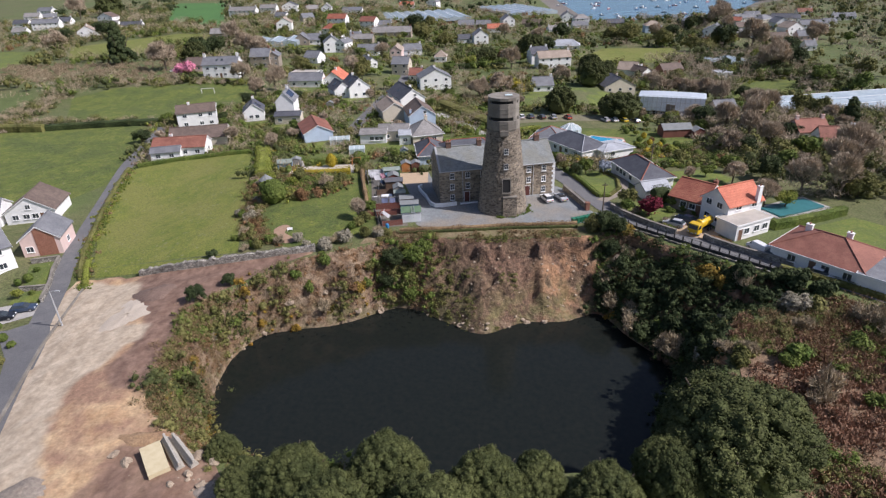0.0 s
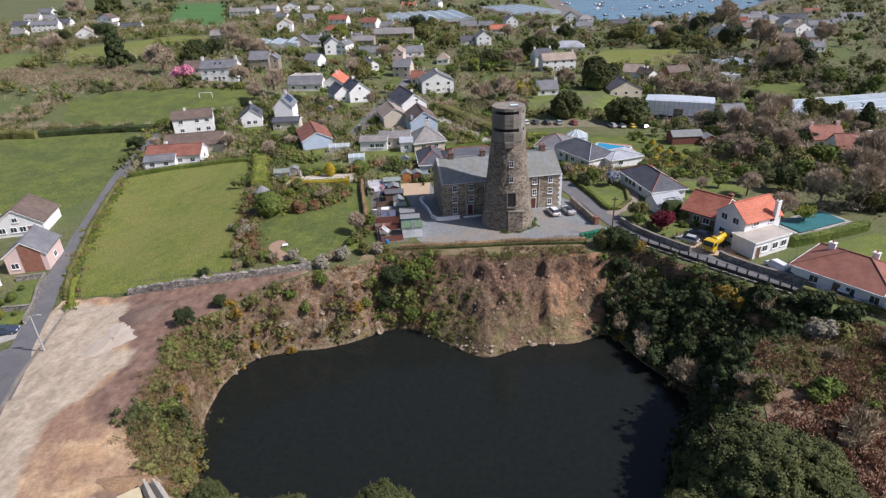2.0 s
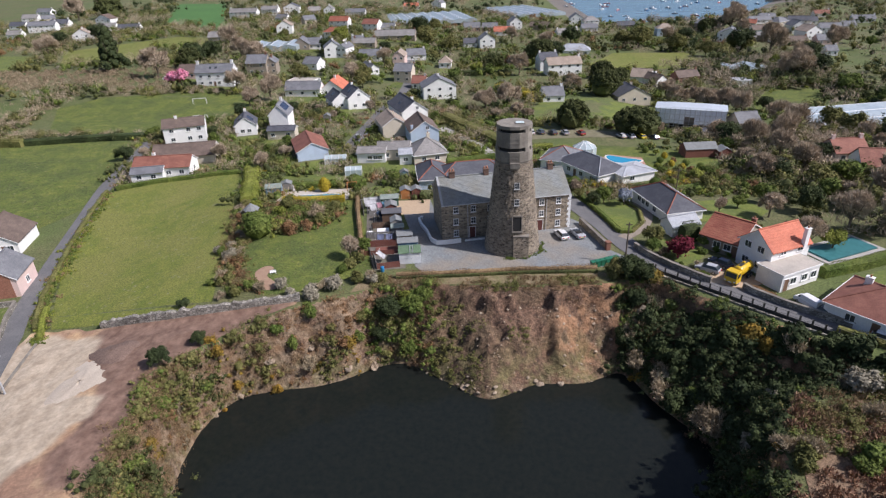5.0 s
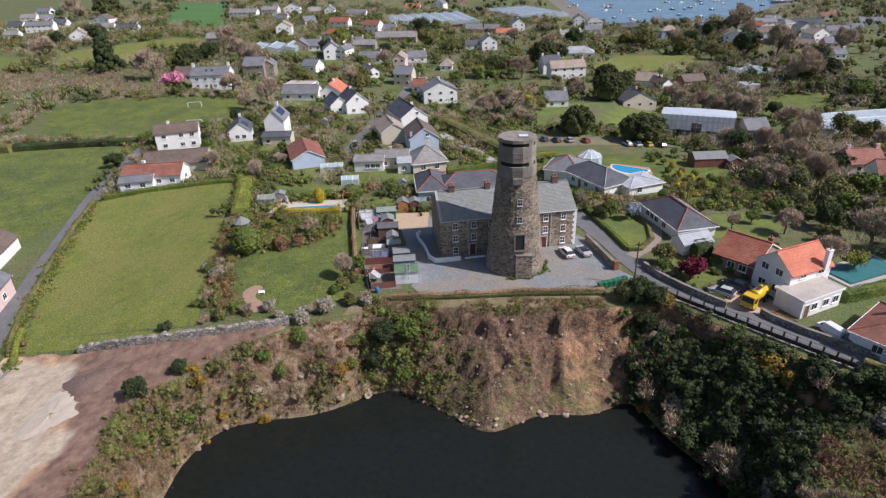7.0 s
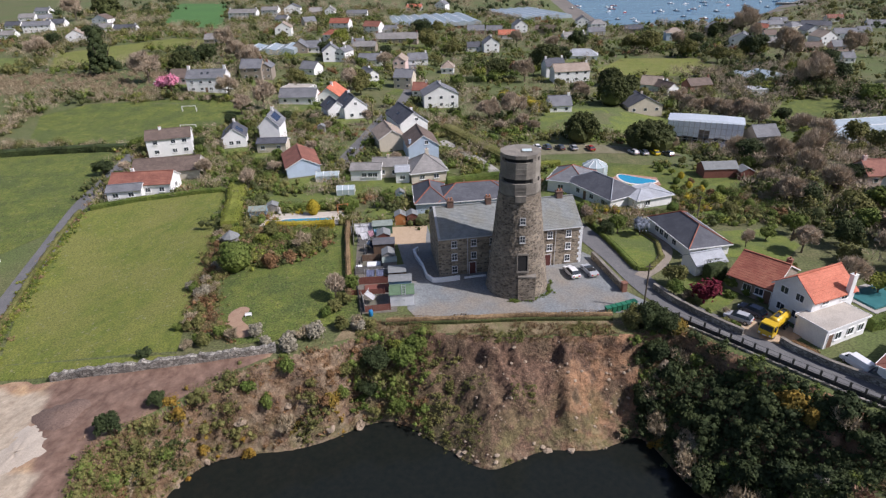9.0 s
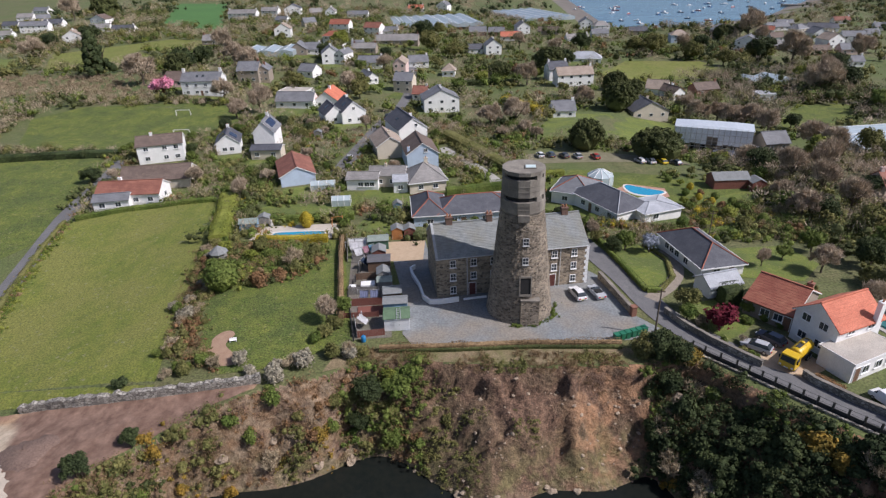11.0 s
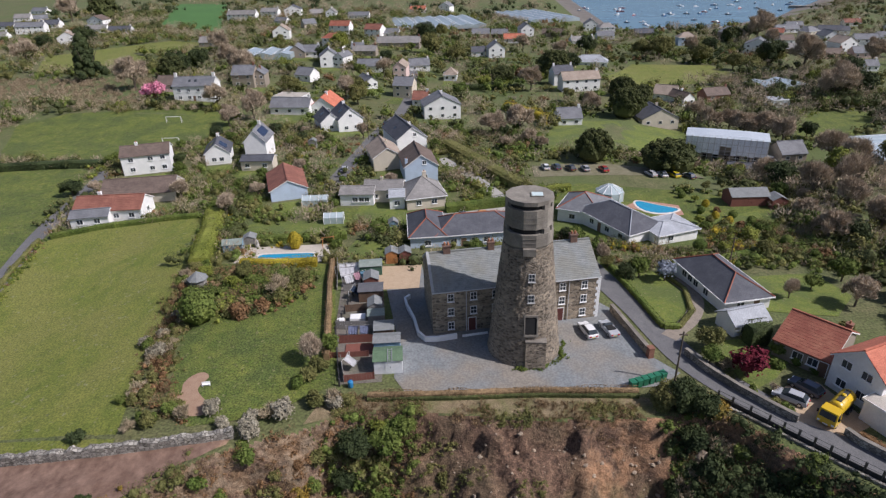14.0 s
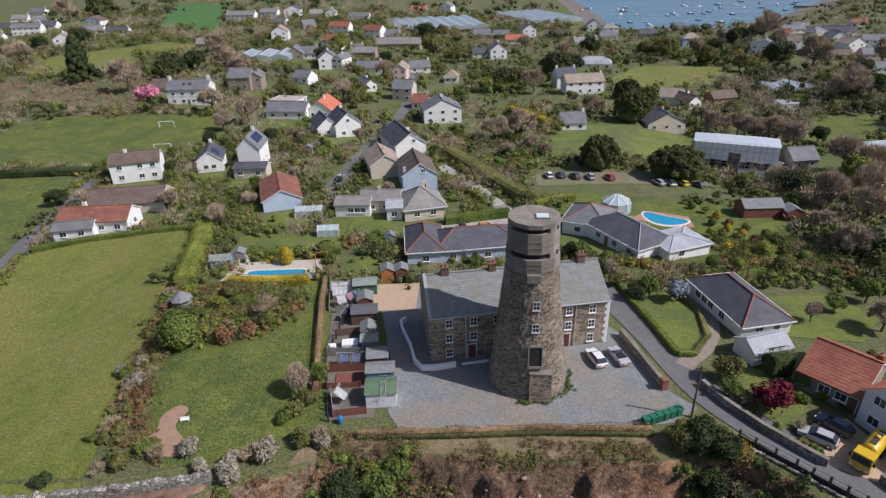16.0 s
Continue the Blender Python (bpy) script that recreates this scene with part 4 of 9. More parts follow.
        if w >= d:
            fs = ((c[0], c[1], e1, e0), (c[1], c[2], e1), (c[2], c[3], e0, e1), (c[3], c[0], e0))
        else:
            fs = ((c[0], c[1], e0), (c[1], c[2], e1, e0), (c[2], c[3], e1), (c[3], c[0], e0, e1))
        for f in fs:
            b.faces.new(f)
        b.faces.new(c[::-1])
        if abs(A - B) < 0.05:
            bmesh.ops.remove_doubles(b, verts=b.verts[:], dist=0.06)
        part("roof", b, rm, t)
        b = bmesh.new()
        rmn = roof_mat(ridge or tiles)
        for p0, p1 in (((-A, -B, h), (*r0, zt)), ((-A, B, h), (*(r0 if w >= d else r1), zt)), ((A, -B, h), (*(r1 if w >= d else r0), zt)), ((A, B, h), (*r1, zt)), ((*r0, zt), (*r1, zt))):
            if (Vector(p1) - Vector(p0)).length > 0.3:
                bm_tube(b, [Vector(p0) + Vector((0, 0, 0.03)), Vector(p1) + Vector((0, 0, 0.03))], 0.11, 5)
        part("ridge", b, rmn, t)
        b = bmesh.new()
        for x0, y0, x1, y1 in ((-A - 0.05, -B - 0.08, A + 0.05, -B), (-A - 0.05, B, A + 0.05, B + 0.08), (-A - 0.08, -B, -A, B), (A, -B, A + 0.08, B)):
            bm_box(b, x0, y0, h - 0.16, x1, y1, h + 0.02)
        part("fascia", b, WHITE, t)
    else:
        b = bmesh.new()
        bm_box(b, -X - over * 0.5, -Y - over * 0.5, h + 0.004, X + over * 0.5, Y + over * 0.5, h + 0.2)
        part("roof", b, rm, t)
        b = bmesh.new()
        o = over * 0.5
        for x0, y0, x1, y1 in ((-X - o - 0.06, -Y - o - 0.06, X + o + 0.06, -Y - o), (-X - o - 0.06, Y + o, X + o + 0.06, Y + o + 0.06), (-X - o - 0.06, -Y - o, -X - o, Y + o), (X + o, -Y - o, X + o + 0.06, Y + o)):
            bm_box(b, x0, y0, h - 0.05, x1, y1, h + 0.26)
        part("fascia", b, WHITE, t)
    for cx, cy, s, ct in chimneys:
        b = bmesh.new()
        top = h + rise + ct
        bm_box(b, cx - s, cy - 0.3, h * 0.9, cx + s, cy + 0.3, top)
        bm_box(b, cx - s - 0.06, cy - 0.36, top + 0.002, cx + s + 0.06, cy + 0.36, top + 0.12)
        ch = part("chimney", b, wall_mat("brick" if walls in ("brick", "stone") or name == "brick_chimney_house" else walls), t)
        b = bmesh.new()
        bm_lathe(b, [(0.13, 0), (0.1, 0.35)], 8, Matrix.Translation((cx, cy, top + 0.122)))
        part("chimney_pot", b, mat("terracotta", (0.33, 0.14, 0.08), (0.42, 0.2, 0.11), scale=3), ch)
    if wins is None:
        wins = [("f", (0.25, 0.75)), ("l", (0.5,)), ("r", (0.5,))]
    for face, places in wins:
        for s in range(storeys):
            zc = 1.45 + s * 2.6 if h > 2.2 else h * 0.55
            for u in places:
                ww, hh = 1.25, 1.1
                if face == "f":
                    m = pose(-X + u * w, -Y - 0.01, zc)
                elif face == "b":
                    m = pose(X - u * w, Y + 0.01, zc, 0, 0, 180)
                elif face == "l":
                    m = pose(-X - 0.01, Y - u * d, zc, 0, 0, -90)
                elif face == "r":
                    m = pose(X + 0.01, -Y + u * d, zc, 0, 0, 90)
                else:
                    m = pose(-X + u * w, -Y - 0.01, h + rise * 0.3)
                    ww, hh = 1.0, 1.0
                if face == "g" and s:
                    continue
                window(t, m, ww, hh, bars=(1 if detail else 0, 0), sill=detail)
    if door:
        face, u = door
        m = pose(-X + u * w, -Y - 0.01, 0.0) if face == "f" else pose(X + 0.01, -Y + u * d, 0.0, 0, 0, 90) if face == "r" else pose(-X - 0.01, Y - u * d, 0.0, 0, 0, -90)
        plank_door(t, m, 0.95, 2.0, mat("door_paint", (0.16, 0.09, 0.06), (0.2, 0.12, 0.08), rough=0.5, scale=2))
    for side, u, f, sw, sh, mname in skylights:
        half = Y if roof == "gx" else X
        k = rise / half
        ang = math.degrees(math.atan(k))
        r = half * (1 - f)
        zc = h + rise - r * k + 0.22
        if roof == "gx":
            m = pose(-X + u * w, -r if side == "f" else r, zc, ang if side == "f" else -ang, 0, 0)
        else:
            m = pose(r if side == "r" else -r, -Y + u * d, zc, 0, ang if side == "r" else -ang, 0)
        b = bmesh.new()
        bm_box(b, -sw / 2, -sh / 2, -0.04, sw / 2, sh / 2, 0.03, m)
        part("skylight" if mname == "glass" else "solar_panel", b, GLASS if mname == "glass" else mat("solar_cells", (0.02, 0.03, 0.07), (0.03, 0.045, 0.09), rough=0.15, scale=3), t)
    return t


# beside the tower, on the far side of the lane
house(24.3, 26.4, 105, 13.0, 7.2, 2.4, 2.3, "hip", "dark", "white", "white bungalow with a dark hipped slate roof", wins=[("l", (0.35,)), ("b", (0.22, 0.34, 0.46, 0.66)), ("r", (0.5,))], ridge="red", door=("l", 0.7))
house(23.8, 16.0, 20, 5.4, 3.5, 1.9, 1.1, "gx", "pale", "white", "small white garage with a pale sheet roof", wins=[("f", (0.3,))], category="garage", detail=False)
# white house with orange-red roofs
house(34.0, 3.3, 26, 7.8, 5.9, 4.5, 2.3, "gx", "orange", "white", "white two-storey house with orange-red tiled roof", chimneys=((2.4, -3.1, 0.38, 0.3),), wins=[("l", (0.28, 0.68)), ("f", (0.3, 0.75)), ("r", (0.5,))], storeys=2)
house(30.6, 10.6, -45, 6.4, 8.6, 2.5, 2.3, "gx", "red", "stone", "red-roofed single-storey wing of dark stone", wins=[("f", (0.45, 0.72))], door=("f", 0.9), chimneys=((2.8, 0.8, 0.35, 0.5),))
house(34.4, -1.5, 28, 7.8, 4.2, 2.7, 0, "flat", "flat", "white", "white rendered flat-roofed house extension", wins=[("f", (0.3, 0.6, 0.85))], door=("f", 0.12))
house(42.6, -13.0, -49, 12.8, 9.8, 2.5, 2.4, "hip", "brick", "white", "white bungalow with a brown-red tiled hipped roof", chimneys=((-4, 1.6, 0.45, -0.2), (1.5, 2.0, 0.4, 0.1)), wins=[("f", (0.25, 0.62, 0.85))], door=("f", 0.48))
house(46.6, -19.8, -45, 4.6, 7.5, 2.5, 0, "flat", "slate", "white", "flat-roofed garage with a teal door", wins=[], category="garage")
# by the lane and the large field
house(-92, 58.8, 8, 14, 7, 2.8, 1.9, "gx", "brick", "white", "white bungalow with a faded red tiled roof", chimneys=((-2.5, 0.5, 0.35, 0.7),), wins=[("f", (0.62, 0.85)), ("r", (0.5,))])
house(-94.3, 54.3, 14, 7.5, 4.0, 2.4, 0.9, "gx", "slate", "white", "low white lean-to with a grey roof", wins=[("f", (0.25, 0.7))])
house(-91.5, 69.8, 12, 16, 8, 2.4, 2.3, "gx", "brown", "cream", "long low building with a brown roof", wins=[("f", (0.3, 0.6))], detail=True)
house(-100.6, 89.2, 21, 11.7, 7, 5.0, 1.8, "gx", "brown", "white", "white two-storey house with a shallow brown roof", chimneys=((-2.0, 0, 0.35, 0.7),), wins=[("f", (0.2, 0.6, 0.85))], storeys=2)
house(-85.0, 97.5, 18, 6.4, 9, 3.2, 2.4, "gy", "dark", "white", "small white gabled house with solar panels", wins=[("f", (0.35, 0.65))], skylights=(("r", 0.35, 0.5, 2.2, 3.2, "solar"), ("l", 0.4, 0.5, 2.2, 3.6, "solar")), chimneys=((0.0, 3.5, 0.35, 0.8),))
house(-74.2, 100, 6, 5.8, 9, 5.6, 3.0, "gy", "slate", "white", "tall narrow white gabled house with solar panels", wins=[("l", (0.5,))], skylights=(("r", 0.5, 0.5, 2.4, 5.5, "solar"), ("l", 0.5, 0.5, 2.2, 5.0, "solar")), chimneys=((0.0, 2.5, 0.35, 0.9),))
house(-71.2, 90.5, 4, 8.2, 4.5, 2.7, 0.8, "gx", "dark", "cream", "low cream extension with a dark roof", wins=[("f", (0.2, 0.75))])
house(-58.6, 74.5, 22, 8.2, 13, 2.6, 2.1, "gy", "brick", "blue", "bungalow with a red-brown gabled roof and blue gable", wins=[("r", (0.3, 0.7))])
house(-40, 67.8, 2, 7.4, 5, 2.7, 0.9, "gx", "grey", "white", "low white cottage with a grey roof", wins=[("f", (0.45, 0.65, 0.8))])
house(-34.5, 70.4, 2, 8.5, 6, 2.9, 1.2, "gx", "grey", "cream", "cream cottage with a shallow grey roof", wins=[("f", (0.3, 0.65))], chimneys=((-0.5, 0, 0.3, 0.7),))
house(-31.0, 66.0, 8, 3.2, 5, 2.8, 0.7, "gx", "pale", "white", "narrow white annexe with a pale roof", wins=[("f", (0.5,))])
house(-25.6, 68.2, 18, 8.6, 8.6, 2.6, 3.3, "hip", "grey", "cream", "square bungalow with a grey pyramid roof", chimneys=((0.6, 0.5, 0.4, 0.8),), wins=[("f", (0.3, 0.7))])
house(-13.4, 48.2, 12, 15.5, 8, 2.8, 2.4, "hip", "dark", "blue", "pale blue bungalow with a dark hipped roof and red ridges", wins=[("f", (0.2, 0.45, 0.6, 0.85))], ridge="red", door=("f", 0.32))
house(-22.6, 47.6, 9, 6.4, 10.5, 2.8, 2.3, "hip", "dark", "blue", "pale blue hipped wing with red ridge tiles", wins=[("f", (0.5,))], ridge="red")
house(-38.6, 94.2, 20, 7.4, 11, 3.6, 2.3, "gy", "tan", "cream", "cream gabled house with a weathered tan roof", wins=[("r", (0.4, 0.7))], chimneys=((0.4, -1.5, 0.35, 0.6),))
house(-28.6, 85.6, 15, 8.0, 11.5, 4.2, 2.7, "gy", "brown", "blue", "pale blue gabled house with a brown roof", wins=[("g", (0.6,)), ("f", (0.6,)), ("r", (0.3,))], chimneys=((-3.4, -4.5, 0.3, -1.2),))
house(-35.6, 111.5, 25, 8.6, 15, 4.2, 3.0, "gy", "dark", "white", "white gabled house with a long dark slate roof", wins=[("g", (0.6,)), ("r", (0.5,))], chimneys=((0.4, -4, 0.35, 0.6),), skylights=(("l", 0.5, 0.4, 0.9, 1.2, "glass"),))
house(-57.5, 133, 28, 8.0, 11, 4.2, 3.2, "gy", "dark", "white", "white gabled house with a steep dark roof", wins=[("g", (0.5,)), ("f", (0.3, 0.7))], chimneys=((0, 2, 0.4, 0.8),), skylights=(("l", 0.4, 0.5, 1.6, 1.4, "glass"),))
house(-63.5, 132, 28, 6.5, 10, 3.2, 2.6, "gy", "dark", "white", "lower dark-roofed gabled wing", wins=[("f", (0.5,))], skylights=(("l", 0.5, 0.5, 1.6, 1.6, "glass"),))
house(-120, 161.5, 4, 15, 7.5, 5.6, 2.6, "gx", "slate", "white", "white two-storey farmhouse with end chimneys", chimneys=((-7.0, 0, 0.5, 1.4), (7.0, 0, 0.5, 1.4)), wins=[("f", (0.15, 0.38, 0.62, 0.85))], storeys=2, skylights=(("f", 0.4, 0.5, 0.9, 1.1, "glass"), ("f", 0.55, 0.5, 0.9, 1.1, "glass")), door=("f", 0.5))
# wide grey bungalow with a swimming pool
house(8.8, 60.5, -22, 8.5, 9, 2.8, 2.5, "hip", "slate", "white", "white hipped wing of a large bungalow", wins=[("f", (0.35, 0.75)), ("l", (0.5,))], ridge="red")
house(14.6, 53.6, -58, 14.5, 8.6, 2.6, 2.4, "hip", "dark", "white", "white bungalow wing with a dark hipped roof", wins=[("f", (0.3, 0.6, 0.85))], ridge="pale", door=("f", 0.45))
house(22.6, 50.0, 24, 8.6, 7.0, 2.4, 0.7, "hip", "pale", "white", "white garage wing with a grey slate roof", wins=[("f", (0.3,))])
# far side: bungalows and cottages west of the lane
gabled = house(-91.7, 1.0, 17, 6.6, 7.4, 3.4, 2.4, "gy", "slate", "pink", "pink house with a brick gable and slate roof", wins=[("f", (0.2,)), ("r", (0.5,))])
b = bmesh.new()
lo, hi = [[b.verts.new((px, py, pz)) for px, pz in ((-0.7, 0), (2.5, 0), (2.5, 3.75), (0, 5.45), (-0.7, 5.0))] for py in (-3.78, -3.6)]
b.faces.new(lo)
b.faces.new(hi[::-1])
for i in range(5):
    b.faces.new((lo[i], hi[i], hi[(i + 1) % 5], lo[(i + 1) % 5]))
bmesh.ops.recalc_face_normals(b, faces=b.faces[:])
part("brick_gable", b, mat("house_brick", (0.24, 0.10, 0.065), (0.33, 0.16, 0.105), rough=0.9, scale=1.5, fine=0.3), gabled, "red-brown brick gable front")
house(-104.6, 16.8, 16, 9.4, 9.2, 2.6, 3.0, "gy", "brown", "white", "white chalet bungalow with a brown tiled roof", wins=[("f", (0.2, 0.42, 0.6, 0.85)), ("g", (0.5,))], door=("f", 0.75))
house(-114, 12.5, 20, 9, 8, 2.6, 2.2, "gx", "slate", "white", "white bungalow with a slate roof", wins=[("f", (0.3, 0.7))])
house(-98.2, -9.0, 52, 10, 7, 4.8, 3.0, "gx", "slate", "white", "white house with a steep slate roof", wins=[("f", (0.2, 0.5, 0.8))], storeys=2)


def far(x, y, w, roof, tiles, walls, storeys, rz):
    """A house of the village in the distance."""
    r = random.Random(int(x * 7 + y))
    d = r.uniform(6.5, 8.5) if roof != "gy" else r.uniform(9, 12)
    h = 2.7 if storeys == 1 else 5.0
    words = {"gx": "gabled", "gy": "gable-fronted", "hip": "hipped", "flat": "flat-roofed"}[roof]
    tile = {"slate": "slate", "dark": "dark slate", "grey": "grey", "red": "red tiled", "brown": "brown tiled", "tan": "tan tiled", "orange": "orange tiled", "flat": "felt", "pale": "pale grey", "brick": "brown-red tiled"}[tiles]
    wall = {"white": "white", "cream": "cream", "stone": "stone", "brick": "brick", "pink": "pink", "blue": "blue"}[walls]
    n = max(2, int(w / 4))
    ch = ((w / 2 - 0.6 if roof == "gx" else 0.3, 0, 0.4, 0.9),) if roof in ("gx", "gy") and r.random() < 0.7 else ()
    if ch and r.random() < 0.5 and roof == "gx":
        ch += ((-w / 2 + 0.6, 0, 0.4, 0.9),)
    house(x, y, rz, w, d, h, min(w if roof == "gy" else d, 9) * 0.36, roof, tiles, walls, f"{wall} {words} village house with {tile} roof", chimneys=ch,
          wins=[("f", tuple((i + 0.5) / n for i in range(n)))], storeys=storeys, detail=False, group="village houses")


far(-346, 379, 20, "gx", "slate", "white", 2, 10)
far(-358, 417, 15, "gx", "dark", "white", 1, 5)
far(-272, 312, 11, "gy", "tan", "white", 2, 20)
far(-462, 549, 17, "gx", "slate", "white", 1, -8)
far(-427, 478, 14, "gx", "grey", "white", 1, 8)
far(-388, 409, 13, "gx", "dark", "white", 1, 0)
far(-294, 376, 15, "gx", "grey", "white", 1, 6)
far(-271, 367, 16, "gx", "dark", "white", 1, 4)
far(-174, 298, 14, "gx", "grey", "stone", 1, 4)
far(-212, 443, 24, "gx", "grey", "white", 2, -4)
far(-196, 463, 15, "gx", "grey", "white", 2, -4)
far(-142, 328, 10, "gy", "tan", "white", 2, 10)
far(-112, 360, 14, "gx", "red", "white", 2, -10)
far(-113, 264, 9, "gy", "slate", "stone", 1, 8)
far(-112, 189, 9, "gx", "slate", "stone", 2, 2)
far(-107, 192, 5, "gy", "slate", "stone", 2, 8)
far(-106, 267, 8, "gx", "slate", "white", 1, 5)
far(-91, 244, 9, "gy", "slate", "white", 2, 15)
far(-84, 244, 5, "gy", "slate", "white", 2, -15)
far(-92, 208, 8, "gx", "slate", "white", 1, -20)
far(-85, 284, 7, "gx", "slate", "white", 1, 10)
far(-140, 447, 8, "gy", "grey", "white", 2, 5)
far(-118, 448, 17, "gx", "slate", "white", 1, 0)
far(-88, 353, 12, "gx", "brick", "white", 2, -20)
far(-77, 355, 10, "gx", "slate", "white", 1, -5)
far(-79, 523, 14, "gx", "orange", "white", 1, 0)
far(-55, 548, 11, "gy", "slate", "white", 2, -20)
far(-80, 279, 13, "gx", "grey", "stone", 1, -3)
far(-67, 317, 26, "gx", "grey", "stone", 1, -2)
far(-69, 236, 12, "gx", "slate", "white", 1, -2)
far(-64, 202, 5, "gy", "slate", "white", 1, 30)
far(-47, 248, 10, "gx", "slate", "white", 1, 12)
far(-53, 228, 6, "gy", "tan", "pink", 2, 0)
far(-30, 229, 6, "hip", "tan", "white", 1, 0)
far(-46, 189, 8, "gx", "slate", "cream", 2, -8)
far(-38, 177, 6, "gx", "brick", "white", 1, -5)
far(-19, 377, 12, "gx", "slate", "brick", 1, 0)
far(-6, 375, 11, "gx", "slate", "brick", 1, -4)
far(3, 350, 13, "gx", "orange", "white", 1, 0)
far(12, 382, 9, "gy", "slate", "white", 2, 10)
far(-19, 298, 8, "gx", "dark", "white", 1, 8)
far(-9, 295, 9, "gy", "slate", "white", 2, 10)
far(30, 375, 14, "gx", "brown", "stone", 1, -10)
far(65, 443, 10, "gy", "slate", "white", 2, 0)
far(68, 393, 12, "gx", "slate", "white", 1, 4)
far(46, 350, 15, "gx", "grey", "white", 1, 15)
far(97, 403, 13, "gx", "dark", "stone", 1, 0)
far(114, 360, 11, "hip", "tan", "blue", 2, 0)
far(63, 206, 9, "gx", "tan", "white", 1, -25)
far(67, 199, 6, "gy", "brown", "white", 1, 25)
far(82, 204, 11, "gx", "brown", "brick", 1, 18)
far(103, 193, 7, "flat", "pale", "white", 1, 5)
far(212, 402, 13, "gx", "dark", "white", 1, -6)
far(214, 384, 14, "gx", "dark", "white", 2, -20)
far(195, 329, 11, "gy", "tan", "white", 2, 15)
far(213, 340, 13, "gx", "slate", "white", 2, -6)
far(163, 323, 26, "gx", "grey", "brick", 1, -8)
far(174, 303, 16, "gx", "brown", "brick", 1, 5)
far(194, 305, 12, "gx", "slate", "pink", 1, 0)
far(212, 432, 12, "gx", "slate", "white", 1, 0)
far(259, 444, 12, "gx", "brick", "white", 1, 0)
far(171, 318, 9, "gx", "tan", "white", 1, -20)
far(177, 266, 6, "gx", "slate", "white", 1, 0)
far(-342, 343, 10, "gx", "grey", "white", 1, 6)
far(-138, 176, 8, "gx", "brown", "pink", 1, 2)
far(-86, 166, 11, "flat", "flat", "white", 1, -9)
far(-81, 151, 14, "gx", "slate", "white", 1, -1)
far(-70, 156, 9, "gy", "orange", "white", 1, -2)
far(-29, 159, 13, "gy", "slate", "white", 2, 13)
far(20, 218, 9, "gx", "dark", "white", 2, 13)
far(26, 205, 16, "gx", "tan", "white", 2, 12)
far(40, 268, 17, "hip", "pale", "white", 1, -9)
far(15, 146, 8, "gx", "slate", "white", 1, 7)
far(47, 160, 13, "gy", "dark", "cream", 1, 9)
far(80, 129, 8, "gx", "slate", "stone", 1, 10)
far(198, 412, 17, "gx", "slate", "white", 1, 11)
far(200, 357, 9, "gy", "slate", "white", 2, 1)
far(239, 367, 9, "gx", "slate", "white", 1, 0)
far(268, 402, 16, "gx", "slate", "white", 1, -4)
far(77, 64, 8, "gx", "brick", "pink", 1, 5)
far(78, 53, 8, "gx", "brick", "white", 1, -9)


def glasshouse(x, y, rz, w, d, bays, label):
    """A row of glazed spans with white bars."""
    t = thing("glasshouse", x, y, gz(x, y) - 0.3, rz, label, "glasshouse")
    HOUSES.append((x, y, rz, w, d))
    glass = mat("whitened_glass", (0.30, 0.37, 0.41), (0.42, 0.48, 0.51), rough=0.2, scale=0.08, fine=0.1, stretch=(1, 4, 1))
    for i in range(bays):
        b = bmesh.new()
        x0, x1 = -w / 2 + w * i / bays, -w / 2 + w * (i + 1) / bays
        xm = (x0 + x1) / 2
        p, q = [[b.verts.new((u, yy, v)) for u, v in ((x0, 0), (x0, 2.4), (xm, 3.6), (x1 - 0.02, 2.4), (x1 - 0.02, 0))] for yy in (-d / 2, d / 2)]
        b.faces.new(p)
        b.faces.new(q[::-1])
        for j in range(5):
            b.faces.new((p[j], q[j], q[(j + 1) % 5], p[(j + 1) % 5]))
        bmesh.ops.recalc_face_normals(b, faces=b.faces[:])
        part("glazed_span", b, glass, t)
        b = bmesh.new()
        bm_box(b, xm - 0.06, -d / 2 - 0.02, 3.56, xm + 0.06, d / 2 + 0.02, 3.68)
        part("ridge_bar", b, WHITE, t)
        b = bmesh.new()
        bm_box(b, x0 - 0.08, -d / 2 - 0.02, 2.3, x0 + 0.08, d / 2 + 0.02, 2.46)
        part("gutter", b, WHITE, t)


glasshouse(-56, 440, 14, 66, 70, 7, "wide block of pale glazed growing houses")
glasshouse(25, 500, 22, 44, 80, 5, "pale glazed growing house near the bay")
glasshouse(-127, 258, 6, 28, 22, 3, "grey-blue glazed growing house")
glasshouse(116, 226, 20, 24, 14, 2, "small glazed growing house among trees")
glasshouse(128, 134, 102, 26, 60, 3, "long pale blue glazed growing house")


# more houses of the village, wherever there is room
_k = 0
for _x, _y in ((-168, 408), (-182, 481), (-142, 387), (-103, 303), (-158, 467), (146, 326), (175, 358), (199, 380), (206, 366), (213, 353), (171, 313), (182, 304), (197, 311), (229, 400), (242, 402), (150, 380), (185, 395), (75, 381), (73, 420), (49, 357), (39, 368), (100, 390), (-341, 354), (-403, 467), (-277, 320), (-320, 420)):
    if all(math.hypot(_x - h[0], _y - h[1]) > 15 for h in HOUSES):
        far(_x, _y, (11, 14, 9, 12)[_k % 4], ("gx", "gy", "gx", "hip")[_k % 4], ("slate", "dark", "slate", "red", "grey", "slate", "brown")[_k % 7], ("white", "white", "cream", "white", "stone")[_k % 5], 1 + _k % 2, (-25, 10, 35, -8, 20)[_k % 5])
        _k += 1


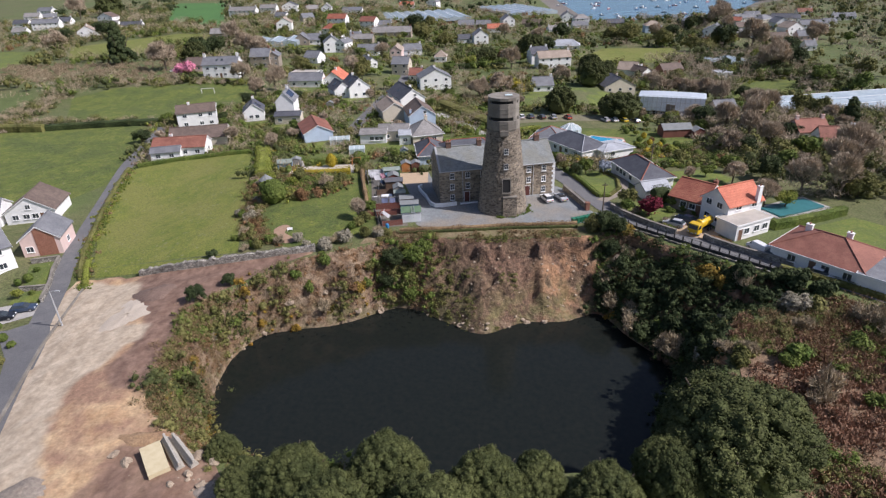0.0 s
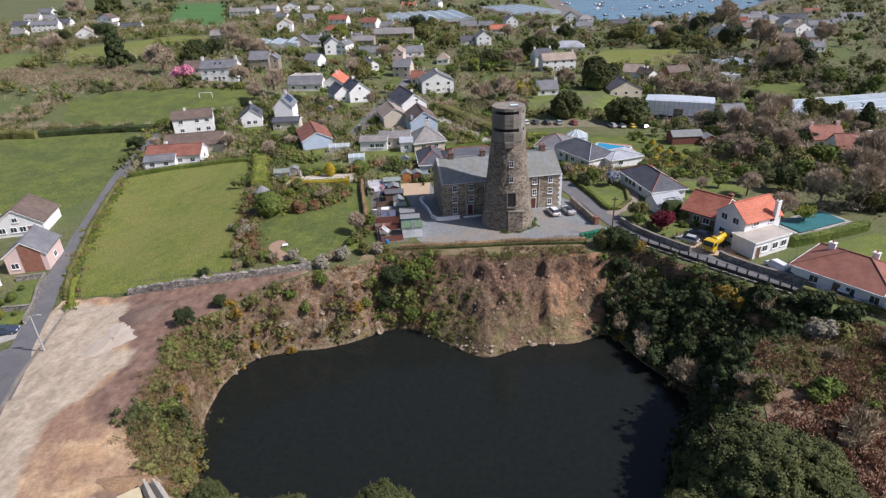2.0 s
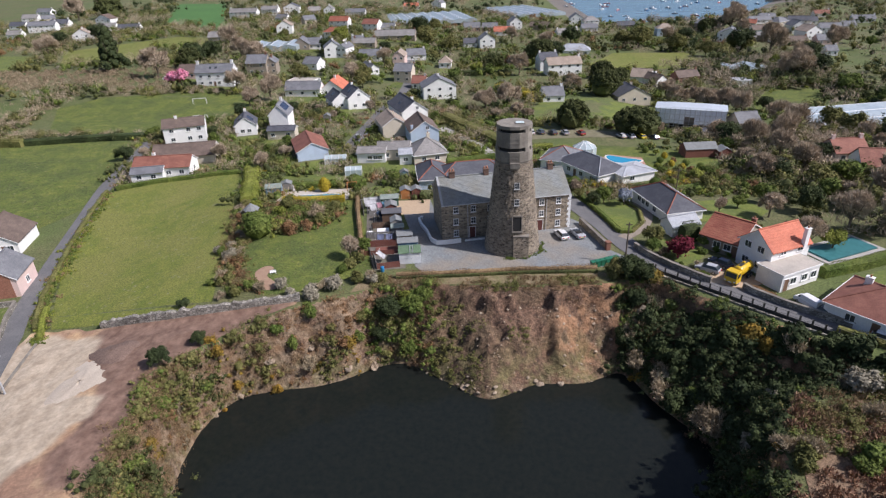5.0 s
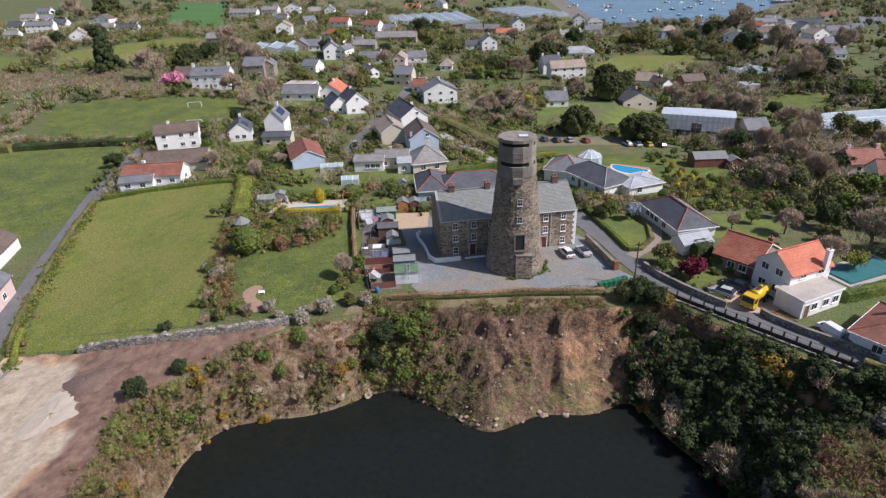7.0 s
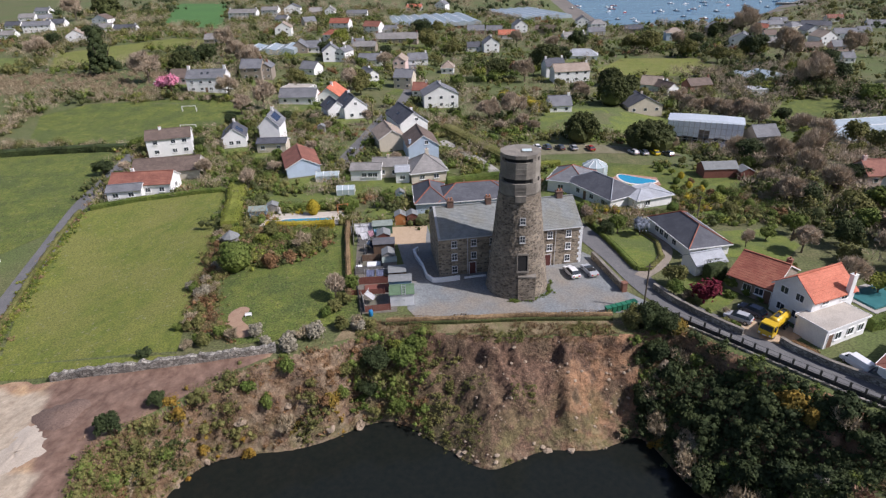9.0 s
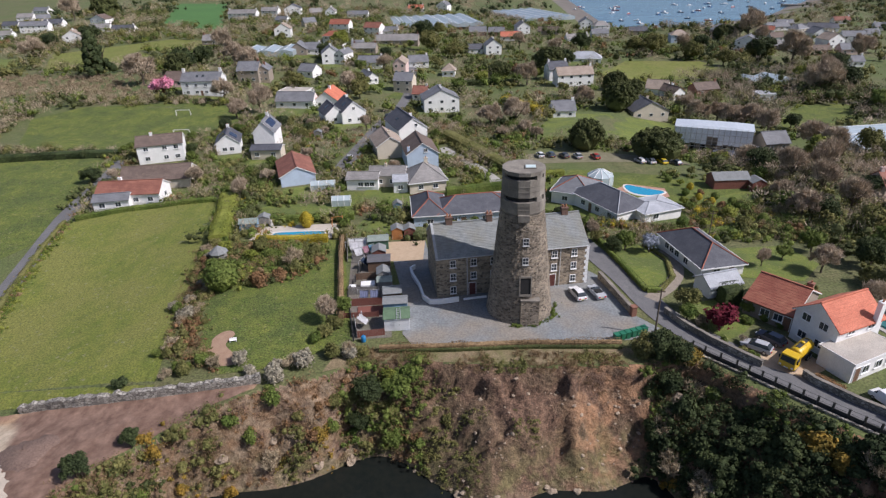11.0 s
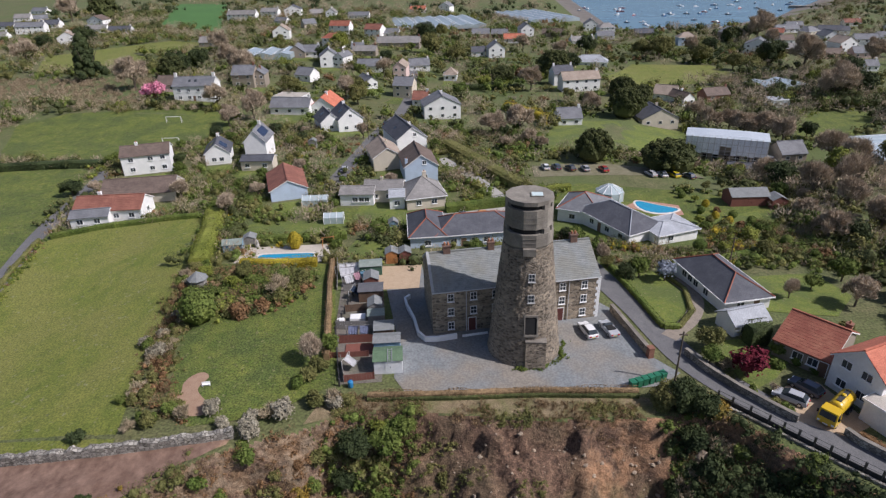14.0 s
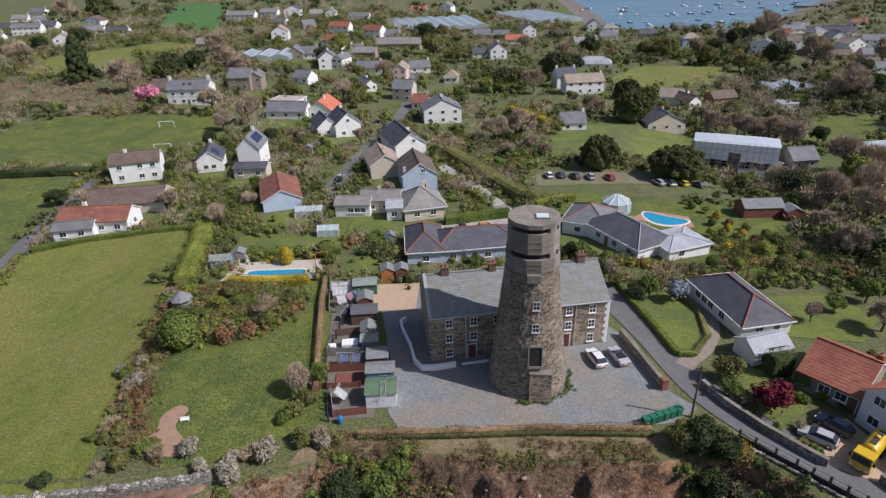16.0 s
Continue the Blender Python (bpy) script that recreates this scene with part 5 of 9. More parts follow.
# ---- fields, gardens and lanes of the village ----
patch("lawn", [(2, 106), (22, 108), (40, 113), (52, 150), (12, 150)], LAWN, "green meadow behind the car park", 0.06, cell=8, category="field")
patch("field", [(42, 236), (48, 250), (66, 290), (106, 285), (110, 257), (101, 240), (81, 236), (52, 226)], GRASS, "dull green meadow among trees", 0.06, cell=12, category="field")
patch("field", [(92, 147), (109, 147), (123, 162), (136, 183), (113, 183), (98, 169)], PASTURE, "green meadow beside the growing house", 0.06, cell=12, category="field")
patch("field", [(-268, 412), (-198, 364), (-300, 622), (-362, 636)], mat("young_crop", (0.055, 0.145, 0.03), (0.075, 0.175, 0.04), rough=0.95, scale=0.2, fine=0.2, big=(0.05, 0.13, 0.03), bigscale=0.02, bigamount=0.5), "bright green field on a distant slope", 0.1, cell=25, category="field")
patch("field", [(-212, 276), (-166, 268), (-164, 304), (-214, 324), (-256, 266), (-224, 214), (-172, 238)], GRASS, "olive green field with a footpath", 0.06, cell=14, category="field")
patch("field", [(-330, 190), (-240, 180), (-250, 250), (-340, 260)], LAWN, "bright green distant field", 0.06, cell=20, category="field")
vl, vl_line = strip([(-49, 78), (-47, 104), (-46, 130), (-44, 165), (-45, 205), (-50, 250)], 4.0)
patch("road", vl, TARMAC, "village lane between the houses", 0.09, cell=6, category="road")
patch("driveway", [(-22, 57), (-4, 60), (-2, 64), (-6, 66), (-21, 61)], PAVE, "pale grey driveway between hedges", 0.08, category="pavement")
patch("driveway", strip([(-4, 62), (-9, 72), (-15, 84), (-24, 98)], 3.2)[0], PAVE, "narrow pale lane beside a hedge", 0.1, category="pavement")
patch("driveway", strip([(13.5, 13), (18, 18), (20, 24), (18.5, 30)], 2.2)[0], mat("drive_gravel", (0.22, 0.185, 0.15), (0.31, 0.265, 0.215), rough=0.95, scale=1.2, fine=0.2), "curved tan gravel drive", 0.1, category="pavement")
patch("driveway", [(21, -0.5), (24.5, 3.6), (28.5, 4.6), (31, -2.5), (27.5, -4.5), (24, -2.6)], SANDY, "tan gravel parking space of the white house", 0.1, category="pavement")
patch("lawn", [(17, 9.5), (21, 3.0), (24, 5), (27, 8.5), (23, 13), (19, 12.5)], LAWN, "small mown garden lawn", 0.07, category="lawn")
patch("lawn", [(3, 47), (13, 40), (27, 36.5), (46, 39), (49, 70), (30, 76), (10, 80), (1, 68)], PASTURE, "wide green garden round the large bungalow", 0.05, category="lawn")
patch("lawn", [(29, 20), (30, 31), (41, 33), (43, 25), (38, 19)], LAWN, "mown lawn beside the dark-roofed bungalow", 0.07, category="lawn")
patch("lawn", [(29, 57), (45, 64), (44, 42), (36, 38), (31, 50)], LAWN, "sloping green garden", 0.07, category="lawn")
patch("lawn", [(-37, 36), (-28.5, 37), (-28, 45), (-36, 46)], LAWN, "square green lawn with a swing", 0.07, category="lawn")
patch("lawn", [(-60, 47), (-38, 50), (-38, 57), (-60, 56)], LAWN, "garden lawn behind a hedge", 0.07, category="lawn")
patch("lawn", [(42, -2), (56, 4), (66, -8), (54, -14)], LAWN, "green lawn behind the bungalow", 0.07, category="lawn")
patch("terrace", [(-55, 33.4), (-55.5, 41), (-41, 43.5), (-38, 35.6), (-42, 33.6)], mat("pale_paving", (0.46, 0.41, 0.34), (0.55, 0.5, 0.43), scale=1.2, fine=0.1), "pale paved pool terrace", 0.09, category="pavement")
patch("terrace", [(18, 65.5), (22, 69.4), (29.6, 66.5), (29.4, 61.4), (26, 60.4)], mat("terracotta_paving", (0.36, 0.2, 0.14), (0.44, 0.26, 0.19), scale=1.2, fine=0.15), "red-brown paved pool terrace", 0.09, category="pavement")
patch("car_park", [(0, 84), (20, 86), (42, 88), (42, 94), (14, 95), (0, 92)], mat("worn_grass_track", (0.14, 0.13, 0.07), (0.22, 0.2, 0.13), scale=0.6, fine=0.2), "worn grass car park", 0.07, category="ground")
patch("yard", [(46, 108), (76, 112), (80, 122), (50, 120)], PAVE, "pale rubble-strewn building yard", 0.08, category="ground")
patch("driveway", [(-92, -25), (-83.4, -24.2), (-79.4, -21.6), (-80.6, -18.6), (-84, -18), (-92, -21)], PAVE, "pale block-paved drive with parked cars", 0.085, category="pavement")
patch("road", [(-73.2, -27), (-71.2, -31.5), (-69.4, -36), (-72.6, -38.4), (-75.8, -33), (-80, -28.6), (-90, -32), (-92, -26.4), (-81, -25.8), (-76.4, -22.6)], TARMAC, "asphalt side turning off the lane", 0.08, category="road")
patch("lawn", [(-90.6, -6.4), (-86.8, -5.2), (-83.4, -12.8), (-87.4, -13.6)], LAWN, "small front lawn between low walls", 0.07, category="lawn")
patch("lawn", [(-87.2, -14.6), (-83.2, -13.8), (-81.6, -17.4), (-86.4, -18.4)], LAWN, "small front lawn with clipped bushes", 0.07, category="lawn")


# garden lawns before the houses of the village
_n = 0
for hx, hy, rz, w, d in list(HOUSES):
    if 60 < hy < 345 and -165 < hx < 115 and _n < 56:
        c, sn = math.cos(radians(rz)), math.sin(radians(rz))
        g = random.Random(int(hx * 3 + hy))
        a, e = w * g.uniform(0.5, 0.8), g.uniform(7, 13)
        box = [(-a, -d / 2 - 2 - e), (a * g.uniform(0.6, 1.1), -d / 2 - 2 - e * g.uniform(0.7, 1)), (a, -d / 2 - 1.5), (-a * g.uniform(0.5, 1), -d / 2 - 1.2)]
        patch("lawn", [(hx + u * c - v * sn, hy + u * sn + v * c) for u, v in box], LAWN if _n % 3 else PASTURE, "small green garden lawn of a village house", 0.045 + 0.001 * _n, cell=5, category="lawn")
        _n += 1


# ---- plants ----
def cloud(rs, lumps, n, size, aspect=1.0, shell=(0.72, 1.06), out=1.3):
    """Small leaves over the skins of lumps (x, y, z, r)."""
    L = np.array(lumps, float)
    k = rs.choice(len(L), n, p=L[:, 3] ** 2 / (L[:, 3] ** 2).sum())
    d = rs.normal(size=(n, 3))
    d /= np.linalg.norm(d, axis=1)[:, None]
    d[:, 2] = np.where((d[:, 2] < -0.35), -d[:, 2], d[:, 2])
    c = L[k, :3] + d * (L[k, 3] * rs.uniform(*shell, n))[:, None]
    nrm = d * out + rs.normal(size=(n, 3)) * 0.45 + (0, 0, 0.15)
    nrm /= np.linalg.norm(nrm, axis=1)[:, None]
    t = np.cross(nrm, rs.normal(size=(n, 3)))
    if aspect > 2:
        # twigs rise and spread
        t = d * 0.7 + rs.normal(size=(n, 3)) * 0.45 + (0, 0, 0.6)
        t /= np.linalg.norm(t, axis=1)[:, None]
        nrm = np.cross(t, rs.normal(size=(n, 3)))
        nrm /= np.linalg.norm(nrm, axis=1)[:, None]
    t /= np.linalg.norm(t, axis=1)[:, None]
    u = np.cross(nrm, t)
    s = size * rs.uniform(0.55, 1.25, n)[:, None]
    t, u = t * s, u * s / aspect
    # a pointed leaf, or a twig that tapers
    v = np.stack([c - t * 0.5 - u * 0.62, c - t * 0.45 + u * 0.62, c + t * 0.72], 1).reshape(-1, 3)
    return v, np.arange(3 * n).reshape(-1, 3)


def _ball(k):
    bm = bmesh.new()
    bmesh.ops.create_icosphere(bm, subdivisions=k, radius=1)
    v = np.array([w.co[:] for w in bm.verts])
    f = np.array([[w.index for w in g.verts] for g in bm.faces])
    bm.free()
    return v, f


BALL_V, BALL_F = _ball(2)
SEED_V, SEED_F = _ball(1)


def leaf_mesh(name, v, f, lumps, material, core=0.8, rs=None, ball_v=None, ball_f=None):
    """Leaves and the dense inner growth behind them, as one mesh."""
    bv, bf = (BALL_V, BALL_F) if ball_v is None else (ball_v, ball_f)
    verts, faces = [v], [tuple(q) for q in f.tolist()]
    base = len(v)
    if core:
        for x, y, z, r in lumps:
            w = bv * (r * core) * (1 + (rs.uniform(-0.15, 0.15, (len(bv), 1)) if rs is not None else 0)) + (x, y, z)
            verts.append(w)
            faces += [tuple(q) for q in (bf + base).tolist()]
            base += len(w)
    me = bpy.data.meshes.new(name)
    me.from_pydata(np.vstack(verts).tolist(), [], faces)
    me.materials.append(material)
    return me


LEAF = {
    "dry": leafy("dry_scrub", (0.155, 0.105, 0.055), (0.29, 0.20, 0.11)),
    "tan": leafy("dead_grass_tan", (0.23, 0.175, 0.11), (0.34, 0.27, 0.18)),
    "bracken": leafy("dead_bracken", (0.20, 0.115, 0.07), (0.36, 0.225, 0.15)),
    "mauve": leafy("twig_mauve", (0.31, 0.245, 0.175), (0.52, 0.43, 0.32)),
    "green": leafy("leaf_green", (0.07, 0.108, 0.022), (0.145, 0.175, 0.042)),
    "dark": leafy("leaf_dark", (0.03, 0.044, 0.019), (0.064, 0.082, 0.03)),
    "oak": leafy("leaf_holm_oak", (0.046, 0.058, 0.021), (0.098, 0.108, 0.038)),
    "olive": leafy("leaf_olive", (0.10, 0.108, 0.034), (0.185, 0.172, 0.06)),
    "yellow": leafy("leaf_golden", (0.25, 0.2, 0.02), (0.40, 0.31, 0.03)),
    "gorse": leafy("leaf_gorse", (0.10, 0.10, 0.028), (0.31, 0.185, 0.03)),
    "brown": leafy("twig_brown", (0.27, 0.22, 0.145), (0.45, 0.37, 0.25)),
    "russet": leafy("leaf_russet", (0.15, 0.085, 0.04), (0.27, 0.16, 0.08)),
    "grey": leafy("leaf_grey", (0.19, 0.17, 0.12), (0.34, 0.31, 0.235)),
    "magenta": leafy("leaf_magenta", (0.10, 0.012, 0.022), (0.21, 0.03, 0.05)),
    "pink": leafy("blossom_pink", (0.609, 0.203, 0.319), (0.797, 0.348, 0.464)),
    "lilac": leafy("leaf_grey_blue", (0.174, 0.203, 0.246), (0.290, 0.319, 0.377)),
    "lime": leafy("leaf_lime", (0.15, 0.178, 0.03), (0.225, 0.24, 0.05)),
}
BARK = mat("bark", (0.09, 0.07, 0.05), (0.15, 0.12, 0.09), rough=0.95, scale=6, fine=0.3)
PROTO = {}


def crown_lumps(rs, r, z, n, tall=0.8):
    """A core and boughs, each with smaller clumps round it."""
    out = [(0, 0, z, r * 0.6)]
    for _ in range(n):
        a, e = rs.uniform(0, 2 * math.pi), rs.uniform(-0.35, 1.15)
        q = r * rs.uniform(0.45, 0.72)
        c = np.array((q * math.cos(a) * math.cos(e), q * math.sin(a) * math.cos(e), z + q * math.sin(e) * tall))
        w = r * rs.uniform(0.2, 0.36)
        out.append((*c, w))
        for _ in range(2):
            d = rs.normal(size=3)
            d = d / np.linalg.norm(d) * w * 0.9
            out.append((*(c + d), w * rs.uniform(0.4, 0.62)))
    return out


def oak_lumps(rs, r, z, n):
    """A broad dome covered with many small tufts."""
    out = [(0, 0, z - 0.1 * r, r * 0.86), (0.25 * r, -0.2 * r, z - 0.25 * r, r * 0.7), (-0.3 * r, 0.15 * r, z - 0.2 * r, r * 0.7)]
    for i in range(n):
        e = math.asin(min(1, -0.15 + 1.15 * (i + 0.5) / n))
        a = i * 2.39996 + rs.uniform(-0.3, 0.3)
        q = r * (0.84 + 0.08 * math.sin(3 * a + 1) * math.cos(e) + 0.05 * math.sin(7 * a + 5 * e) + rs.uniform(-0.06, 0.06))
        out.append((q * math.cos(a) * math.cos(e), q * math.sin(a) * math.cos(e), z - 0.1 * r + q * math.sin(e) * 0.85, r * rs.uniform(0.055, 0.125)))
    return out


def tree_proto(kind, color, seed, r, height, n, size, label, lumps=11, trunk=True, core=0.86, name="tree", category="tree"):
    """A tree or shrub: a tapered trunk with limbs, and a crown of many leaves."""
    rs = np.random.RandomState(seed)
    t = new(name)
    tagged(t, label, category)
    z = height - r * 0.95
    if kind == "round":
        ls = crown_lumps(rs, r, z, lumps)
        v, f = cloud(rs, ls, n, size, shell=(0.5, 1.3), out=0.8)
        core = core * 0.75
    elif kind == "oak":
        ls = oak_lumps(rs, r, z, lumps)
        v, f = cloud(rs, ls[3:], n, size, shell=(0.4, 1.45), out=0.9)
    elif kind == "pine":
        ls = []
        for i in range(lumps):
            k = i / (lumps - 1)
            rr = r * (1 - 0.86 * k)
            a, q = i * 2.4, rr * rs.uniform(0.35, 0.8)
            ls.append((q * math.cos(a), q * math.sin(a), height * (0.16 + 0.8 * k), r * rs.uniform(0.14, 0.24)))
        v, f = cloud(rs, ls, n, size)
    elif kind == "cone":
        ls = [(0, 0, r * 0.9, r), (0, 0, height * 0.55, r * 0.85), (0, 0, height - r * 0.6, r * 0.55)]
        v, f = cloud(rs, ls, n, size, shell=(0.92, 1.05), out=1.6)
    else:
        ls = crown_lumps(rs, r, z, lumps, 0.9)
        v, f = cloud(rs, ls, n, size, aspect=9.0, shell=(0.35, 1.08), out=0.1)
        core = 0
    crown = new("crown", leaf_mesh("crown", v, f, ls, LEAF[color], core, rs))
    crown.parent = t
    if trunk:
        bm = bmesh.new()
        bm_tube(bm, [(0, 0, -0.5), (0.04 * r, 0, z * 0.5), (0.02, 0.05 * r, z)], [0.09 * r, 0.065 * r, 0.04 * r], 7)
        for i in range(6 if kind == "bare" else 4):
            a, e = i * 1.3 + rs.rand(), rs.uniform(0.4, 0.95)
            q = r * 0.85
            bm_tube(bm, [(0.03 * r, 0, z * 0.45 + 0.08 * i * r), (q * 0.5 * math.cos(a), q * 0.5 * math.sin(a), z * 0.6 + q * 0.5 * e), (q * math.cos(a), q * math.sin(a), z + q * 0.75 * e)], [0.035 * r, 0.022 * r, 0.008 * r], 5)
        tr = part("trunk", bm, BARK, t)
    t.location = (0, -400 - seed, -60)
    return t


def proto(key):
    if key in PROTO:
        return PROTO[key]
    base, _, var = key.partition(":")
    s = 17 * len(PROTO) + 3
    kinds = {
        "oak": lambda: tree_proto("oak", "oak", s, 4.2, 7.5, 12000, 0.26, "broad dark green evergreen tree with a rounded crown", 160),
        "bigoak": lambda: tree_proto("oak", "oak", s, 6.5, 10.5, 62000, 0.16, "large rounded dark green evergreen tree above the water", 420, core=0.85),
        "dark": lambda: tree_proto("round", "dark", s, 3.2, 6.0, 5600, 0.26, "dense dark evergreen tree with rounded crown", 12),
        "green": lambda: tree_proto("round", "green", s, 2.2, 4.2, 3600, 0.21, "leafy green garden tree in spring", 10),
        "olive": lambda: tree_proto("round", "olive", s, 2.2, 4.2, 3400, 0.21, "olive green tree in early leaf", 10),
        "lime": lambda: tree_proto("round", "lime", s, 1.9, 3.6, 2800, 0.2, "fresh lime-green garden tree", 9),
        "bare": lambda: tree_proto("bare", "mauve", s, 2.8, 6.0, 4400, 0.8, "bare brown tree not yet in leaf", 11),
        "bigolive": lambda: tree_proto("round", "olive", s, 5.0, 8.5, 8000, 0.34, "spreading olive green tree in early leaf", 16),
        "biglime": lambda: tree_proto("round", "lime", s, 4.5, 8.0, 7000, 0.34, "tall fresh lime-green tree", 14),
        "bigbare": lambda: tree_proto("bare", "mauve", s, 5.5, 11.0, 9000, 1.2, "tall bare brown tree not yet in leaf", 16),
        "pine": lambda: tree_proto("pine", "dark", s, 4.0, 9, 6000, 0.34, "tall dark spreading pine tree", 46),
        "shrub": lambda: tree_proto("round", "green", s, 1.1, 1.6, 1400, 0.17, "green leafy shrub growing wild", 6, False, name="shrub", category="shrub"),
        "oliveshrub": lambda: tree_proto("round", "olive", s, 1.1, 1.6, 1400, 0.17, "olive green scrub bush", 6, False, name="shrub", category="shrub"),
        "gorse": lambda: tree_proto("round", "gorse", s, 1.1, 1.5, 1440, 0.15, "gorse bush with yellow-orange flowers", 6, False, name="shrub", category="shrub"),
        "russet": lambda: tree_proto("round", "russet", s, 1.1, 1.5, 1400, 0.16, "russet brown shrub with dead leaves", 6, False, name="shrub", category="shrub"),
        "brownshrub": lambda: tree_proto("bare", "brown", s, 1.2, 1.8, 760, 0.5, "leafless brown thicket bush", 6, False, name="shrub", category="shrub"),
        "greyshrub": lambda: tree_proto("round", "grey", s, 1.3, 1.9, 1600, 0.16, "pale blossoming thorn bush", 7, False, name="shrub", category="shrub"),
        "darkshrub": lambda: tree_proto("round", "dark", s, 1.2, 1.8, 1520, 0.19, "dark green ivy-covered bush", 6, False, name="shrub", category="shrub"),
        "yellow": lambda: tree_proto("cone", "yellow", s, 1.5, 3.4, 1500, 0.17, "clipped golden yellow conifer", 6, False, name="shrub", category="shrub"),
        "ball": lambda: tree_proto("cone", "green", s, 1.6, 3.0, 1500, 0.17, "clipped rounded green bush", 6, False, name="shrub", category="shrub"),
        "magenta": lambda: tree_proto("round", "magenta", s, 1.8, 3.0, 1500, 0.2, "deep magenta flowering garden tree", 9),
        "pink": lambda: tree_proto("round", "pink", s, 2.2, 4.2, 1000, 0.3, "pink blossoming tree in a garden", 9),
        "lilac": lambda: tree_proto("round", "lilac", s, 1.8, 3.6, 1300, 0.22, "grey-blue leaved garden tree", 9),
    }
    PROTO[key] = kinds[base]()
    return PROTO[key]


PLANTED = []
SPENT = set()


def plant(key, x, y, s=1.0, group="", sz=None, sink=0.12):
    """Sets one more plant of a kind on the ground."""
    r = random.Random(int(x * 131 + y * 17))
    p = proto(key)
    m = Matrix.Translation((x, y, gz(x, y) - sink)) @ Matrix.Rotation(r.uniform(0, 6.28), 4, "Z") @ Matrix.Diagonal((s * r.uniform(0.9, 1.1), s * r.uniform(0.9, 1.1), (sz or s) * r.uniform(0.92, 1.1), 1))
    if key not in SPENT:
        SPENT.add(key)
        p.matrix_basis = m
        p.location = m.translation
        ob = p
    else:
        keep = p.scale.copy()
        p.scale = (1, 1, 1)
        ob = copy_thing(p, m)
        p.scale = keep
    if group:
        ob["group"] = group
    PLANTED.append((x, y))
    return ob


def hedge(pts, width, height, color, label, leaf=0.17, density=30, wob=0.12, seed=1, closed=False):
    """A clipped or loose hedge along a line, one mesh."""
    rs = np.random.RandomState(seed)
    p = np.array(pts + ([pts[0]] if closed else []), float)
    seg = np.hypot(*(p[1:] - p[:-1]).T)
    n = int(seg.sum() * (width + 2 * height) * density)
    k = rs.choice(len(seg), n, p=seg / seg.sum())
    u = rs.rand(n)
    c = p[k] + (p[k + 1] - p[k]) * u[:, None]
    d = (p[k + 1] - p[k]) / seg[k][:, None]
    nr = np.stack([-d[:, 1], d[:, 0]], 1)
    ang = rs.uniform(0, math.pi, n)
    hw = width / 2 * (1 + wob * bumps(c[:, 0], c[:, 1], 2.0))
    hh = height * (1 + wob * bumps(c[:, 0] + 40, c[:, 1], 2.6))
    ca, sa = np.cos(ang), np.sin(ang)
    ox, oz = np.sign(ca) * np.abs(ca) ** 0.45 * hw, np.abs(sa) ** 0.45 * hh
    low = rs.rand(n) < 0.25
    oz = np.where(low, rs.rand(n) * hh * 0.7, oz)
    ox = np.where(low, np.sign(ca) * hw, ox)
    g = on_ground(c[:, 0] + nr[:, 0] * ox, c[:, 1] + nr[:, 1] * ox)
    cen = np.stack([c[:, 0] + nr[:, 0] * ox, c[:, 1] + nr[:, 1] * ox, g + oz], 1)
    nrm = np.stack([nr[:, 0] * ca, nr[:, 1] * ca, sa], 1) + rs.normal(size=(n, 3)) * 0.5
    nrm /= np.linalg.norm(nrm, axis=1)[:, None]
    t = np.cross(nrm, rs.normal(size=(n, 3)))
    t /= np.linalg.norm(t, axis=1)[:, None]
    w = np.cross(nrm, t)
    s = leaf * rs.uniform(0.6, 1.3, n)[:, None]
    v = np.stack([cen - t * s * 0.5, cen - w * s * 0.42, cen + t * s * 0.5, cen + w * s * 0.42], 1).reshape(-1, 3)
    verts, faces = [v], [tuple(q) for q in np.arange(4 * n).reshape(-1, 4)]
    base = len(v)
    for i in range(len(seg)):
        m = max(1, int(seg[i] / 2))
        for j in range(m):
            a, b = p[i] + (p[i + 1] - p[i]) * j / m, p[i] + (p[i + 1] - p[i]) * (j + 1) / m
            dd = (b - a) / np.hypot(*(b - a))
            nn = np.array([-dd[1], dd[0]]) * width * 0.4
            ring = []
            for q in (a, b):
                zq = gz(*q)
                ring += [(q[0] - nn[0], q[1] - nn[1], zq - 0.3), (q[0] - nn[0], q[1] - nn[1], zq + height * 0.72), (q[0] - nn[0] * 0.5, q[1] - nn[1] * 0.5, zq + height * 0.88),
                         (q[0] + nn[0] * 0.5, q[1] + nn[1] * 0.5, zq + height * 0.88), (q[0] + nn[0], q[1] + nn[1], zq + height * 0.72), (q[0] + nn[0], q[1] + nn[1], zq - 0.3)]
            verts.append(np.array(ring))
            for e in range(6):
                faces.append((base + e, base + (e + 1) % 6, base + 6 + (e + 1) % 6, base + 6 + e))
            faces += [tuple(base + e for e in range(5, -1, -1)), tuple(base + 6 + e for e in range(6))]
            base += 12
    me = bpy.data.meshes.new("hedge")
    me.from_pydata(np.vstack(verts).tolist(), [], faces)
    me.materials.append(LEAF[color])
    ob = new("hedge", me)
    for q in p:
        PLANTED.append(tuple(q))
    return tagged(ob, label, "hedge")


